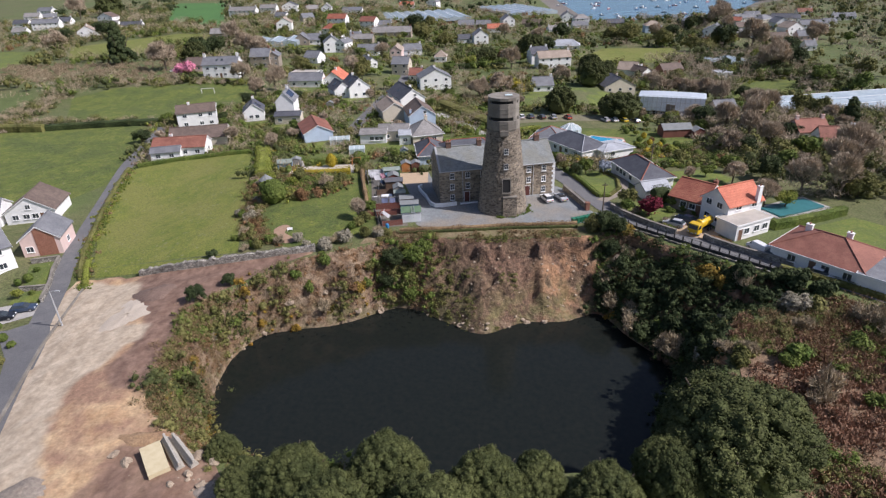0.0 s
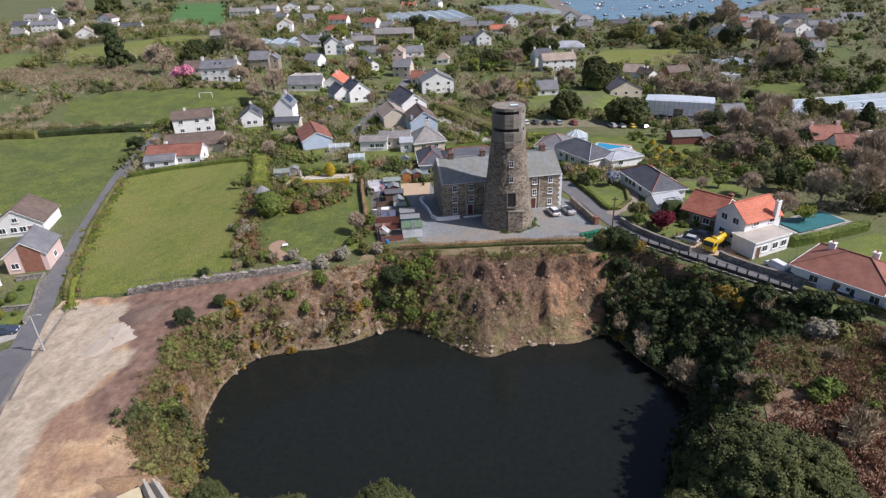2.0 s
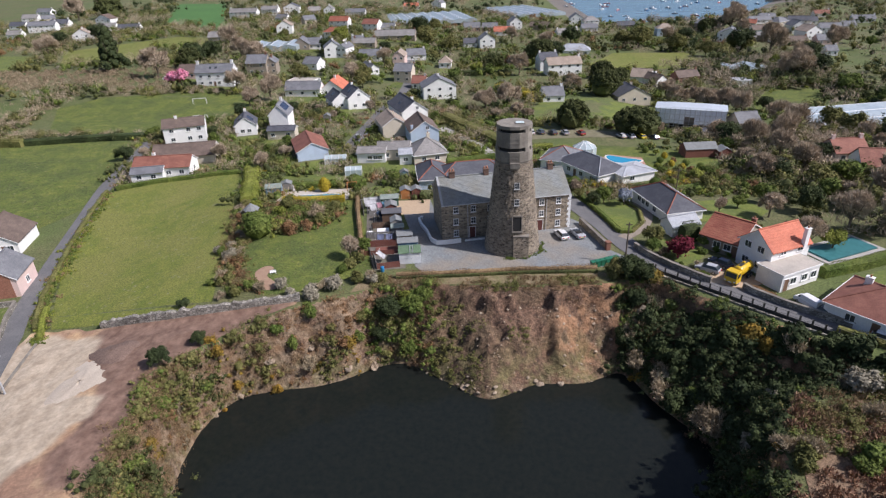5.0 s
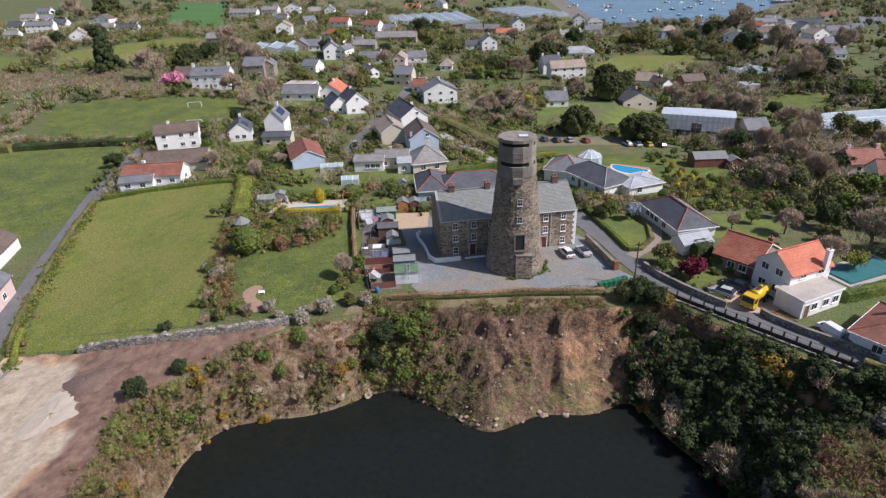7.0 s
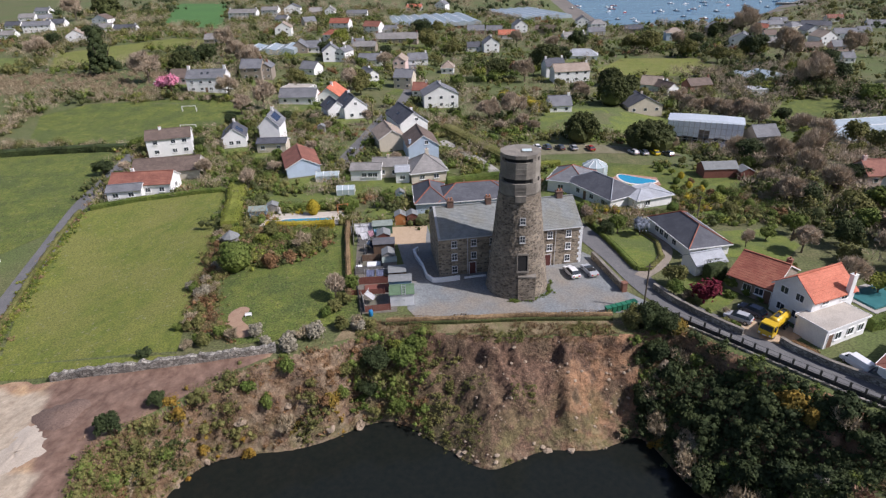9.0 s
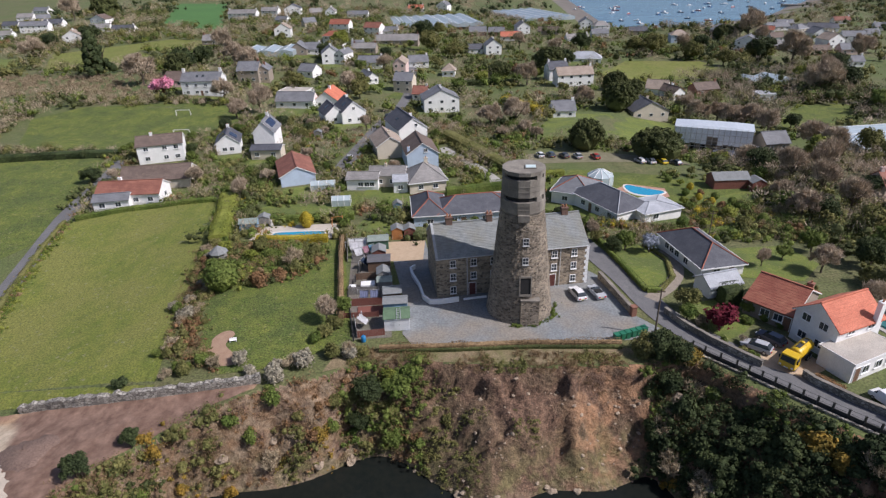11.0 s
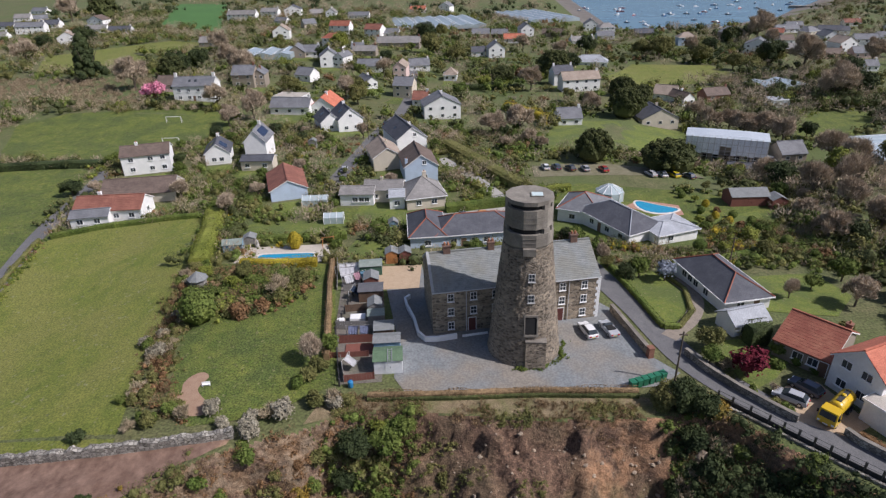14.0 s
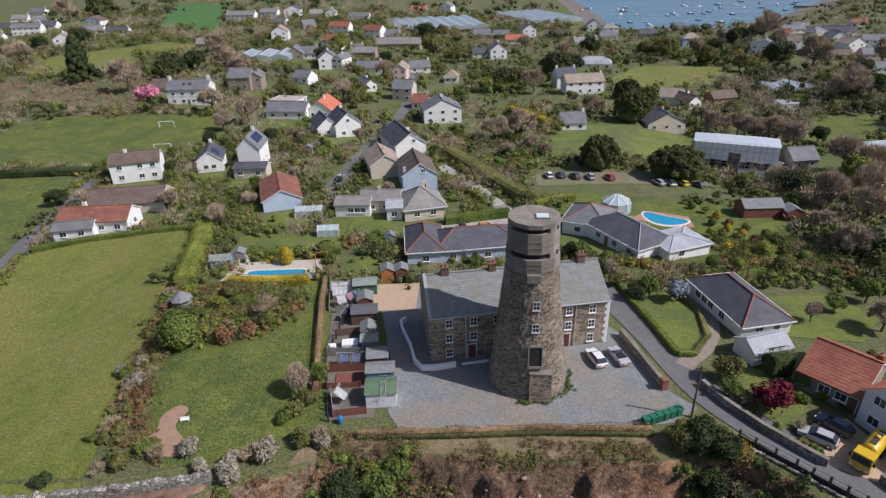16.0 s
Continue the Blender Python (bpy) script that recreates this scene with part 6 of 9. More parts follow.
def thicket(name, pts, color, size, per, label, rmin, rmax, seed, flat=0.75, core=0.86, aspect=1.0, lift=0.5):
    """Growth too dense to count: many clumps joined in one mesh."""
    rs = np.random.RandomState(seed)
    lumps = []
    P = np.array(pts, float)
    if not len(P):
        return
    Z = on_ground(P[:, 0], P[:, 1])
    for (x, y), z in zip(P, Z):
        r = rs.uniform(rmin, rmax) * rs.choice((0.7, 1.0, 1.0, 1.25))
        lumps.append((x, y, z + r * lift * 0.8, r * 0.72))
        for _ in range(5):
            q = r * rs.uniform(0.18, 0.6)
            lumps.append((x + rs.normal() * r * 0.8, y + rs.normal() * r * 0.8, z + q * rs.uniform(0.3, 1.0) + r * (lift - 0.35) * rs.rand(), q))
    v, f = cloud(rs, lumps, per * len(P), size, aspect=aspect, shell=(0.5, 1.35), out=0.7)
    ob = new(name, leaf_mesh(name, v, f, lumps, LEAF[color], 0 if aspect > 2 else core * 0.66, rs, SEED_V, SEED_F))
    return tagged(ob, label, "vegetation", kind="stuff")


def free(x, y, gap=0.0):
    """Where spots are clear of houses, lanes and open fields."""
    ok = np.ones(np.shape(x), bool)
    for hx, hy, rz, w, d in HOUSES:
        c, s = math.cos(radians(rz)), math.sin(radians(rz))
        u, v = (x - hx) * c + (y - hy) * s, -(x - hx) * s + (y - hy) * c
        ok &= ~((np.abs(u) < w / 2 + gap) & (v > -d / 2 - gap - 3.0) & (v < d / 2 + gap))
    for poly, (x0, y0, x1, y1) in OPEN:
        i = np.where((x > x0) & (x < x1) & (y > y0) & (y < y1) & ok)[0]
        if len(i):
            ok[i] = ~inside(poly, x[i], y[i])
    return ok


# ---- planting ----
rp = random.Random(11)
# clipped and loose hedges
hedge([(-24.5, -0.9), (-15, -0.1), (-5, 0.9), (7, 1.4)], 0.9, 1.0, "dry", "low brown-green hedge along the cliff top", seed=2, density=60, leaf=0.13, wob=0.4)
hedge([(-24.5, -1.2), (-15, -0.5), (-5, 0.5), (7, 0.9)], 0.7, 0.6, "oak", "straggling green growth under the cliff hedge", seed=3, density=14)
hedge([(-99, 47), (-91, 52), (-82, 55.3), (-73, 58)], 1.4, 1.2, "green", "clipped green hedge at the head of the field", seed=4)
hedge([(-78.5, -11), (-83.4, -2), (-91.4, 18), (-97.8, 36), (-100.8, 46)], 1.0, 0.7, "olive", "loose yellow-green hedge along the lane", seed=5, density=18, wob=0.5)
hedge([(-76.3, -13.4), (-80, -6)], 1.0, 0.8, "lime", "scrubby hedge between lane and field", seed=6, density=18, wob=0.35)
hedge([(-60.4, 32), (-64.4, 45), (-69.6, 59)], 4.0, 2.3, "lime", "broad tall clipped yellow-green hedge block", seed=7, density=26)
hedge([(-56, 43.6), (-48, 45), (-38, 47)], 1.6, 1.6, "green", "green garden hedge behind the pool", seed=9)
hedge([(-53, 32.3), (-47, 32.2), (-40, 33.3)], 2.2, 1.6, "yellow", "golden hedge in front of the pool", seed=10, density=24, wob=0.3)
hedge([(9.3, 35.8), (10.4, 28), (13, 16.4), (13.4, 15.2), (15.4, 15.2)], 0.9, 0.9, "green", "low clipped hedge round the lawn", seed=11)
hedge([(15.4, 15.2), (18.3, 19.3), (19.2, 26), (17, 32.5)], 0.8, 0.6, "olive", "flowering border along the drive", seed=12, wob=0.4)
hedge([(-37.4, 34), (-35.4, 24), (-33.0, 14), (-31.2, 6)], 0.9, 1.3, "dry", "brown overgrown hedge beside the sheds", seed=13, density=34, wob=0.4, leaf=0.12)
hedge([(-22, 56.5), (-12, 58.5), (-4, 60)], 1.2, 1.2, "green", "clipped hedge in front of the drive", seed=15)
hedge([(-20, 62), (-7, 66)], 2.2, 2.2, "green", "tall green hedge beside the lane", seed=16, density=30, wob=0.3)
hedge([(-2.5, 74), (-7, 81), (-14.5, 94), (-23, 109)], 4.6, 2.6, "olive", "broad olive hedge beside the lane", seed=14, density=26, wob=0.4)
hedge([(-18, 37.2), (-8, 39.5), (0, 41.5)], 1.6, 1.4, "olive", "wild hedge behind the granite house", seed=17, density=20, wob=0.4)
hedge([(-1.2, 71), (3, 74), (7.7, 75.4)], 1.8, 1.8, "lime", "clipped lime-green hedge by the large bungalow", seed=18)
hedge([(-150, 86), (-130, 90), (-112, 92)], 3.0, 2.2, "dark", "dark hedgerow at the field edge", seed=19, density=10, leaf=0.3, wob=0.4)
hedge([(-190, 88), (-170, 86), (-150, 85)], 3.5, 2.6, "olive", "scrubby hedgerow at the field edge", seed=20, density=8, leaf=0.35, wob=0.4)
hedge([(9, 144), (3, 159), (-4.8, 171)], 4.2, 3.2, "yellow", "long golden hedge in the village", seed=21, density=10, leaf=0.3, wob=0.25)
hedge([(-26, 205), (-10, 207), (2, 205)], 2.5, 2.5, "dark", "dark clipped hedge in the village", seed=22, density=8, leaf=0.35)
hedge([(40, -0.5), (47, 2), (55, 5.5)], 1.6, 1.9, "green", "tall clipped hedge beside the swimming pool", seed=23, density=24)
hedge([(35, -14.8), (41, -19.8), (47, -25.5)], 1.2, 1.0, "olive", "rough hedge between lane and quarry", seed=24, wob=0.4)
hedge([(28.6, -4.2), (29.6, -5.6), (30.6, -6.8)], 1.0, 0.8, "russet", "low red-brown hedge at the garden wall", seed=25, wob=0.3)
hedge([(23.5, 33.5), (30, 38), (36, 41)], 1.4, 1.5, "green", "clipped hedge behind the dark-roofed bungalow", seed=26)
# named trees and bushes in the gardens
for key, x, y, s in (("ball", -52, 14.5, 1.75), ("russet", -46.5, 16, 1.7), ("russet", -44, 17.5, 1.4), ("oliveshrub", -42, 20, 1.6), ("brownshrub", -43, 23, 1.8), ("green", -55, 19, 0.9), ("lime", -57, 27.5, 0.8),
                     ("yellow", -46.3, 41.2, 1.0), ("ball", -40.3, 45.2, 1.05), ("olive", -50, 27, 0.8), ("shrub", -47, 24.5, 1.5), ("lime", -51, 24, 0.7), ("shrub", -44, 27.5, 1.6), ("oliveshrub", -40.5, 27, 1.5)):
    plant(key, x, y, s)
for key, x, y, s in (("bare", -33.1, 5.6, 0.75), ("olive", -31.5, 3.5, 0.6), ("green", -31.2, 8, 0.7), ("oliveshrub", -32.5, 2.2, 1.3), ("shrub", -33.5, 1, 1.1), ("greyshrub", -33.5, -4.4, 1.3), ("brownshrub", -35, -4.6, 1.2), ("greyshrub", -37, -5.2, 0.9), ("greyshrub", -40, -6.2, 0.8),
                     ("oliveshrub", -30.5, -2.2, 1.3), ("brownshrub", -28.5, -1.8, 1.2), ("greyshrub", -28, -2.4, 0.9), ("oliveshrub", -26.5, -2, 1.0), ("greyshrub", -42, -4.2, 1.1), ("brownshrub", -45, -5.3, 1.2)):
    plant(key, x, y, s)
for key, x, y, s in (("magenta", 20.6, 5.4, 1.55), ("olive", 17.8, 10.2, 0.95), ("green", 17.0, 7.6, 0.7), ("brownshrub", 18.6, 6.6, 1.2), ("oliveshrub", 18.2, 4.6, 0.9), ("shrub", 25.0, 7.2, 0.9), ("brownshrub", 23.0, 2.4, 0.9), ("shrub", 29.0, 6.4, 0.7), ("shrub", 22.9, -0.6, 0.8), ("green", 25.8, 9.6, 0.6), ("ball", 27.6, 7.9, 0.45), ("oliveshrub", 21.8, 0.4, 0.8), ("shrub", 20.2, 2.2, 0.7),
                     ("green", 13.2, 30, 1.0), ("dark", 11.0, 29.2, 0.55), ("lilac", 17.0, 29.2, 1.2), ("olive", 9, 34, 0.6), ("green", 5, 45, 0.9), ("dark", 3.5, 47, 0.5), ("brownshrub", 5, 40.5, 1.6), ("brownshrub", 8.5, 41, 1.6)):
    plant(key, x, y, s)
for key, x, y, s in (("yellow", 34.9, 59.6, 0.7), ("russet", 37.8, 54.6, 1.5), ("lime", 36.5, 47, 1.3), ("lime", 33, 45.5, 0.9), ("olive", 36.3, 40, 1.1), ("green", 30.5, 51.6, 0.9), ("lime", 39.5, 44.5, 0.8), ("oliveshrub", 33, 57, 1.4),
                     ("green", 40.5, 52, 0.7), ("green", 38, 27, 0.9), ("bare", 33.5, 24, 0.7), ("green", 44, 30, 1.3), ("russet", 45, 38, 2.2), ("dark", 49, 36, 0.7), ("green", 33, 13, 0.8), ("brownshrub", 31, 12.5, 1.5), ("olive", 36, 14, 0.8)):
    plant(key, x, y, s * 0.78)
# clipped and rounded bushes round the oval pool
for key, x, y, s in (("ball", 31.5, 71, 0.55), ("lime", 33.5, 68.5, 0.5), ("yellow", 35, 66, 0.55), ("ball", 33, 62.5, 0.6), ("russet", 36.5, 63, 0.9), ("lime", 31, 57, 0.55), ("ball", 38.5, 60, 0.6), ("yellow", 37, 57.5, 0.5), ("shrub", 35.5, 53, 1.0), ("ball", 41, 57, 0.6),
                     ("lime", 34.5, 49.5, 0.6), ("ball", 9.5, 44, 0.75), ("russet", 28.5, 44, 0.9), ("ball", 26.5, 42.5, 0.8), ("lime", 30, 41, 0.7), ("shrub", 32, 43, 1.1), ("oliveshrub", 41, 49, 1.3), ("ball", 42.5, 45.5, 0.7), ("shrub", 45, 50, 1.4), ("oliveshrub", 46, 56, 1.4)):
    plant(key, x, y, s)
for key, x, y, s in (("dark", 37.5, 94, 1.2), ("oak", 42, 194, 1.2), ("oak", 50, 193, 1.1), 
                     ("pink", -134, 158, 1.9), ("pink", -137.5, 159, 1.6), ("olive", -63, 178, 2.2)):
    plant(key, x, y, s)
for key, x, y, s in (("pine", 94, 75, 0.9), ("bare", 61, 62, 1.4), ("bare", 66, 72, 1.7), ("bare", 58, 70, 1.5), ("lime", 76, 92, 2.4),
                     ("bare", 82, 98, 1.9), ("olive", 98, 110, 2.2), ("olive", 92, 88, 1.8), ("bare", 88, 120, 2.0), ("oliveshrub", 52, 42, 2.5), ("dark", 54, 46, 1.0), ("olive", 58, 38, 1.5), ("green", 50, 52, 1.2), ("bare", 62, 52, 1.4), ("green", 66, 42, 1.6)):
    plant(key, x, y, s)
for key, x, y, s in (("olive", 59, 24, 1.5), ("bare", 52, 15, 1.3), ("bare", 58, 13, 1.5), ("bare", 64, 25, 1.6), ("dark", 50, 24, 0.9), ("green", 56, 30, 1.3), ("bare", 70, 32, 1.8), ("oliveshrub", 47, 18, 2.0), ("brownshrub", 70, 12, 2.2), ("brownshrub", 66, 4, 2.0), ("bigolive", 62, 14, 0.7), ("bare", 76, 20, 1.6),
                     ("darkshrub", -55.7, -8.6, 0.9)):
    plant(key, x, y, s)
# front gardens west of the lane
for key, x, y, s in (("ball", -87.8, -11.1, 0.5), ("ball", -89.0, -12.2, 0.42), ("lime", -86.0, -16.4, 0.6), ("shrub", -84.6, -15.0, 0.7), ("shrub", -87.8, -8.6, 0.7), ("ball", -79.5, -28.4, 0.45), ("shrub", -77.0, -30.0, 0.8), ("oliveshrub", -75.6, -34.0, 0.8), ("shrub", -83.0, -25.2, 0.8)):
    plant(key, x, y, s)
# evergreen trees on the near bank of the quarry
for x, y, s in ((-19, -57, 0.62), (-27.5, -58, 0.55), (-10, -58.5, 0.58), (0.5, -59, 0.5), (-14.5, -62, 0.66), (-36.5, -52.5, 0.3), (-23, -62, 0.6), (-5.4, -57.4, 0.45), (-32, -58, 0.4)):
    plant("bigoak", x, y, s, group="evergreens on the near bank")
for x, y, s, h in ((13.4, -53.6, 1.06, 1.02), (6.4, -56.8, 0.5, 0.7), (9.0, -50.0, 0.42, 0.6)):
    plant("bigoak", x, y, s, group="evergreens on the near bank", sz=h)
# scrub line between the two fields
for i in range(64):
    k = rp.random()
    line = [(-49, -7), (-52.5, 2), (-55.0, 12), (-57, 22), (-61, 31)]
    a = k * (len(line) - 1)
    j = min(int(a), 3)
    x, y = line[j][0] + (line[j + 1][0] - line[j][0]) * (a - j) + rp.gauss(0, 1.5), line[j][1] + (line[j + 1][1] - line[j][1]) * (a - j) + rp.gauss(0, 1)
    plant(rp.choice(["shrub", "oliveshrub", "russet", "brownshrub", "brownshrub", "oliveshrub", "shrub", "greyshrub:s"]), x, y, rp.uniform(0.6, 1.25))
# scrub on the banks of the quarry
n = 0
while n < 110:
    x, y = rp.uniform(-58, 40), rp.uniform(-56, 1)
    X, Y = np.array([x]), np.array([y])
    if not inside(RIM, X, Y)[0] or inside(POND, X, Y)[0]:
        continue
    z = gz(x, y)
    bare = -18 < x < 9.5 and y > -17
    if bare and not (rp.random() < 0.03):
        continue
    if z < WATER_Z + 0.5 or distance(RIM, X, Y)[0] < 1.4:
        continue
    if x > 9:
        key = rp.choice(["darkshrub", "darkshrub", "darkshrub:b", "shrub:d", "darkshrub", "darkshrub:b", "brownshrub", "darkshrub:c"])
        s = rp.uniform(0.9, 1.9)
    else:
        key = rp.choice(["oliveshrub", "shrub", "brownshrub", "russet", "brownshrub", "oliveshrub:b", "brownshrub:c"])
        s = rp.uniform(0.5, 1.3)
    plant(key, x, y, s, group="scrub on the quarry banks", sink=0.35)
    n += 1
for key, x, y, s in (("dark", -25.4, -5.4, 0.72), ("dark", -26.6, -7.2, 0.5), ("green", -21.8, -4.8, 1.15), ("green", -19.9, -3.9, 0.85), ("lime", -22.8, -3.8, 0.8), ("green", -22.2, -8.1, 0.75), ("oliveshrub", -15.4, -6.8, 0.9),
                     ("dark", 11.2, -0.6, 0.8), ("dark", 13.0, -1.6, 0.7), ("olive", 9.8, -0.4, 0.85), ("dark", 12.4, -3.2, 0.6), ("gorse", 15.0, -1.2, 1.8), ("olive", 12.6, 0.8, 0.6), ("oliveshrub", 10.2, 0.9, 1.4), ("oliveshrub", 9.2, -0.8, 1.3), ("oliveshrub", 12.3, -3.0, 1.1), ("gorse", 11.5, -12.0, 0.9), ("gorse", 10.6, -11.4, 0.7), ("oliveshrub", -0.4, -13.7, 0.7),
                     ("brownshrub", 13.7, -16.3, 1.9), ("greyshrub", 14.4, -14.2, 1.1), ("brownshrub", 18.4, -23.3, 2.1), ("brownshrub", 17.4, -21.8, 1.7), ("greyshrub", 19.3, -30.5, 1.4), ("shrub", 17.2, -18.3, 1.2), ("gorse", 25.2, -13.8, 2.1), ("gorse", 23.6, -12.4, 1.7), ("gorse", 26.2, -15.8, 1.5), ("gorse", 20.6, -15.6, 1.0),
                     ("brownshrub", 28.5, -17.4, 1.6), ("greyshrub", 24.4, -23.9, 1.3), ("gorse", 19.4, -34.6, 0.8)):
    plant(key, x, y, s, sink=0.3)
for key, x, y, s in (("dark", -52.9, -21.9, 0.5), ("dark", -49.6, -17.4, 0.4), ("gorse", -47.6, -17.2, 1.2), ("gorse", -45.9, -16.6, 1.0), ("gorse", -48.8, -17.0, 0.8), ("gorse", -41.0, -15.1, 0.9), ("gorse", -47.3, -19.2, 0.7), ("shrub", -36.4, -9.4, 1.5), ("greyshrub", -36.6, -7.0, 1.2), ("shrub", -38.6, -12.3, 1.2), ("shrub", -40.4, -12.4, 1.2),
                     ("brownshrub", -36.2, -12.6, 1.4), ("shrub", -49.0, -19.8, 1.2), ("dark", -50.9, -23.2, 0.45), ("shrub", -51.0, -26.8, 1.3), ("gorse", -30.7, -10.2, 1.3), ("shrub", -29.6, -9.0, 1.0), ("gorse", -49.6, -32.6, 1.1), ("shrub", -49.4, -36.0, 1.4), ("shrub", -49.3, -39.1, 1.2), ("gorse", -46.8, -36.9, 0.9), ("gorse", -45.6, -40.4, 0.8), ("shrub", -47.4, -38.8, 1.3)):
    plant(key, x, y, s, sink=0.3)
for x, y in ((19.4, -35.4), (20.6, -36.8), (21.8, -35.8), (20.0, -38.2)):
    plant("brownshrub" if y > -36 else "oliveshrub", x, y, 1.3, sink=0.2)
# low growth too dense to count, on banks and in the village
def scatter(count, x0, x1, y0, y1, test, seed):
    rs, out = np.random.RandomState(seed), []
    for _ in range(16):
        x, y = rs.uniform(x0, x1, count * 2), rs.uniform(y0, y1, count * 2)
        keep = test(x, y)
        out += list(zip(x[keep].tolist(), y[keep].tolist()))
        if len(out) >= count:
            break
    return out[:count]


def on_bank(x, y):
    return inside(RIM, x, y) & ~inside(POND, x, y)


def drift(x, y, size, seed):
    """Where one kind of growth gathers: smooth patches between -1 and 1."""
    return bumps(x + 13.7 * seed, y - 7.3 * seed, size) + 0.4 * bumps(x - 5.1 * seed, y + 3 * seed, size * 0.4)


left_bank = lambda x, y: on_bank(x, y) & (x < -18.5) & (on_ground(x, y) > WATER_Z + 0.4)
right_bank = lambda x, y: on_bank(x, y) & (x > 9.5) & (distance(RIM, x, y) > 0.15) & (on_ground(x, y) > WATER_Z + 0.3) & ~((np.abs(x - 13.3) < 0.9) & (np.abs(y + 4.6) < 1.8))
thicket("undergrowth", scatter(230, -58, -17, -56, 0, lambda x, y: left_bank(x, y) & (drift(x, y, 5, 1) > 0.3), 1), "olive", 0.12, 90, "olive brambles in patches on the bank", 0.4, 1.1, 1)
thicket("undergrowth", scatter(130, -58, -17, -56, 0, lambda x, y: left_bank(x, y) & (drift(x, y, 5, 2) > 0.4), 12), "green", 0.12, 100, "green brambles in patches on the bank", 0.4, 1.2, 12)
thicket("undergrowth", scatter(420, -58, -17, -56, 0, lambda x, y: left_bank(x, y) & (drift(x, y, 5, 1) < 0.3), 2), "dry", 0.28, 60, "dry brown twigs and dead growth on the bank", 0.25, 0.8, 2, core=0.4, aspect=6.0)
thicket("undergrowth", scatter(260, -58, -17, -56, 0, lambda x, y: left_bank(x, y) & (drift(x, y, 4, 3) > 0.0), 13), "russet", 0.12, 50, "russet dead growth on the bank", 0.2, 0.55, 13, core=0.7)
thicket("undergrowth", scatter(950, 9, 40, -50, 1, right_bank, 3), "dark", 0.14, 90, "dark ivy hanging down the quarry side", 0.5, 1.3, 3)
thicket("undergrowth", scatter(210, 9, 40, -50, 1, lambda x, y: right_bank(x, y) & (drift(x, y, 5, 5) > 0.1), 63), "green", 0.12, 90, "green brambles down the quarry side", 0.35, 0.9, 63)
thicket("undergrowth", scatter(160, 9, 40, -50, 1, lambda x, y: right_bank(x, y) & (drift(x, y, 5, 6) > 0.1), 69), "dry", 0.3, 70, "brown twigs down the quarry side", 0.4, 1.0, 69, core=0.4, aspect=6.0)
west_bank = lambda x, y: left_bank(x, y) & (x < -43 + (y + 30) * 0.1)
thicket("undergrowth", scatter(360, -58, -40, -56, -10, west_bank, 64), "dry", 0.34, 80, "dry brown scrub on the west bank", 0.5, 1.2, 64, core=0.45, aspect=6.0)
thicket("undergrowth", scatter(170, -58, -40, -56, -10, lambda x, y: west_bank(x, y) & (drift(x, y, 6, 7) > 0.0), 65), "olive", 0.12, 130, "olive bramble scrub on the west bank", 0.6, 1.3, 65)
thicket("undergrowth", scatter(110, -58, -40, -56, -10, lambda x, y: west_bank(x, y) & (drift(x, y, 6, 8) > 0.2), 66), "oak", 0.12, 130, "dark green scrub on the west bank", 0.6, 1.3, 66)
thicket("undergrowth", scatter(190, -14, -4, -16, -7, lambda x, y: on_bank(x, y) & (drift(x, y, 3, 9) > 0.0), 4), "olive", 0.1, 22, "thin green growth on the scree", 0.12, 0.3, 4, core=0.5)
thicket("undergrowth", scatter(110, -19, -14, -14, -4.5, lambda x, y: on_bank(x, y), 14), "olive", 0.11, 50, "green growth beside the scree", 0.15, 0.5, 14)
thicket("undergrowth", scatter(300, -28, 10, -4.2, -0.6, lambda x, y: drift(x, y, 3, 4) > 0.1, 5), "olive", 0.1, 40, "rough grass and weeds along the cliff top", 0.15, 0.4, 5, core=0.7)
thicket("weeds", [(-5.9 + 5.1 * math.cos(a) + 0.3 * math.sin(9 * a), 10.4 + 5.1 * math.sin(a)) for a in [-1.75 + 0.045 * i for i in range(44)]], "green", 0.1, 50, "green weeds round the foot of the tower", 0.12, 0.4, 87)
GORSE_AT = [(-47.6, -17.2), (-46.4, -16.8), (-48.8, -17.0), (-45.4, -16.2), (-44.4, -15.6), (-41.0, -14.9), (-49.6, -32.4), (-49.8, -31.4), (-30.6, -10.0), (-30.0, -10.8), (-49.6, -41.8), (-46.8, -36.9), (-45.6, -40.4), (-51.0, -24.6), (-35.4, -12.6)]
thicket("gorse", [(x + 0.5 * math.sin(7 * k + x), y + 0.5 * math.cos(5 * k + y)) for x, y in GORSE_AT for k in range(3)], "gorse", 0.1, 110, "gorse in yellow-orange flower on the bank", 0.35, 0.8, 88)
verge = [(-76, -15), (-82.8, -3), (-90.8, 18), (-97.2, 36), (-100.6, 46)]
for color, count, seed, words in (("lime", 150, 81, "yellow-green weeds on the lane verge"), ("green", 150, 82, "green weeds on the lane verge"), ("dry", 70, 83, "dry brown weeds on the lane verge")):
    rv, pts = random.Random(seed), []
    for _ in range(count):
        j = rv.choice((0, 0, 1, 1, 1, 2, 2, 3))
        k = rv.random()
        pts.append((verge[j][0] + (verge[j + 1][0] - verge[j][0]) * k + rv.gauss(0.3, 0.8), verge[j][1] + (verge[j + 1][1] - verge[j][1]) * k))
    thicket("verge", pts, color, 0.12, 50, words, 0.25, 0.6, seed)
thicket("undergrowth", scatter(420, -28, 10, -4.2, -0.4, lambda x, y: bumps(x, y, 4) > -0.3, 71), "dry", 0.2, 40, "dry brown weeds along the cliff top", 0.15, 0.45, 71, core=0.5, aspect=4.0)
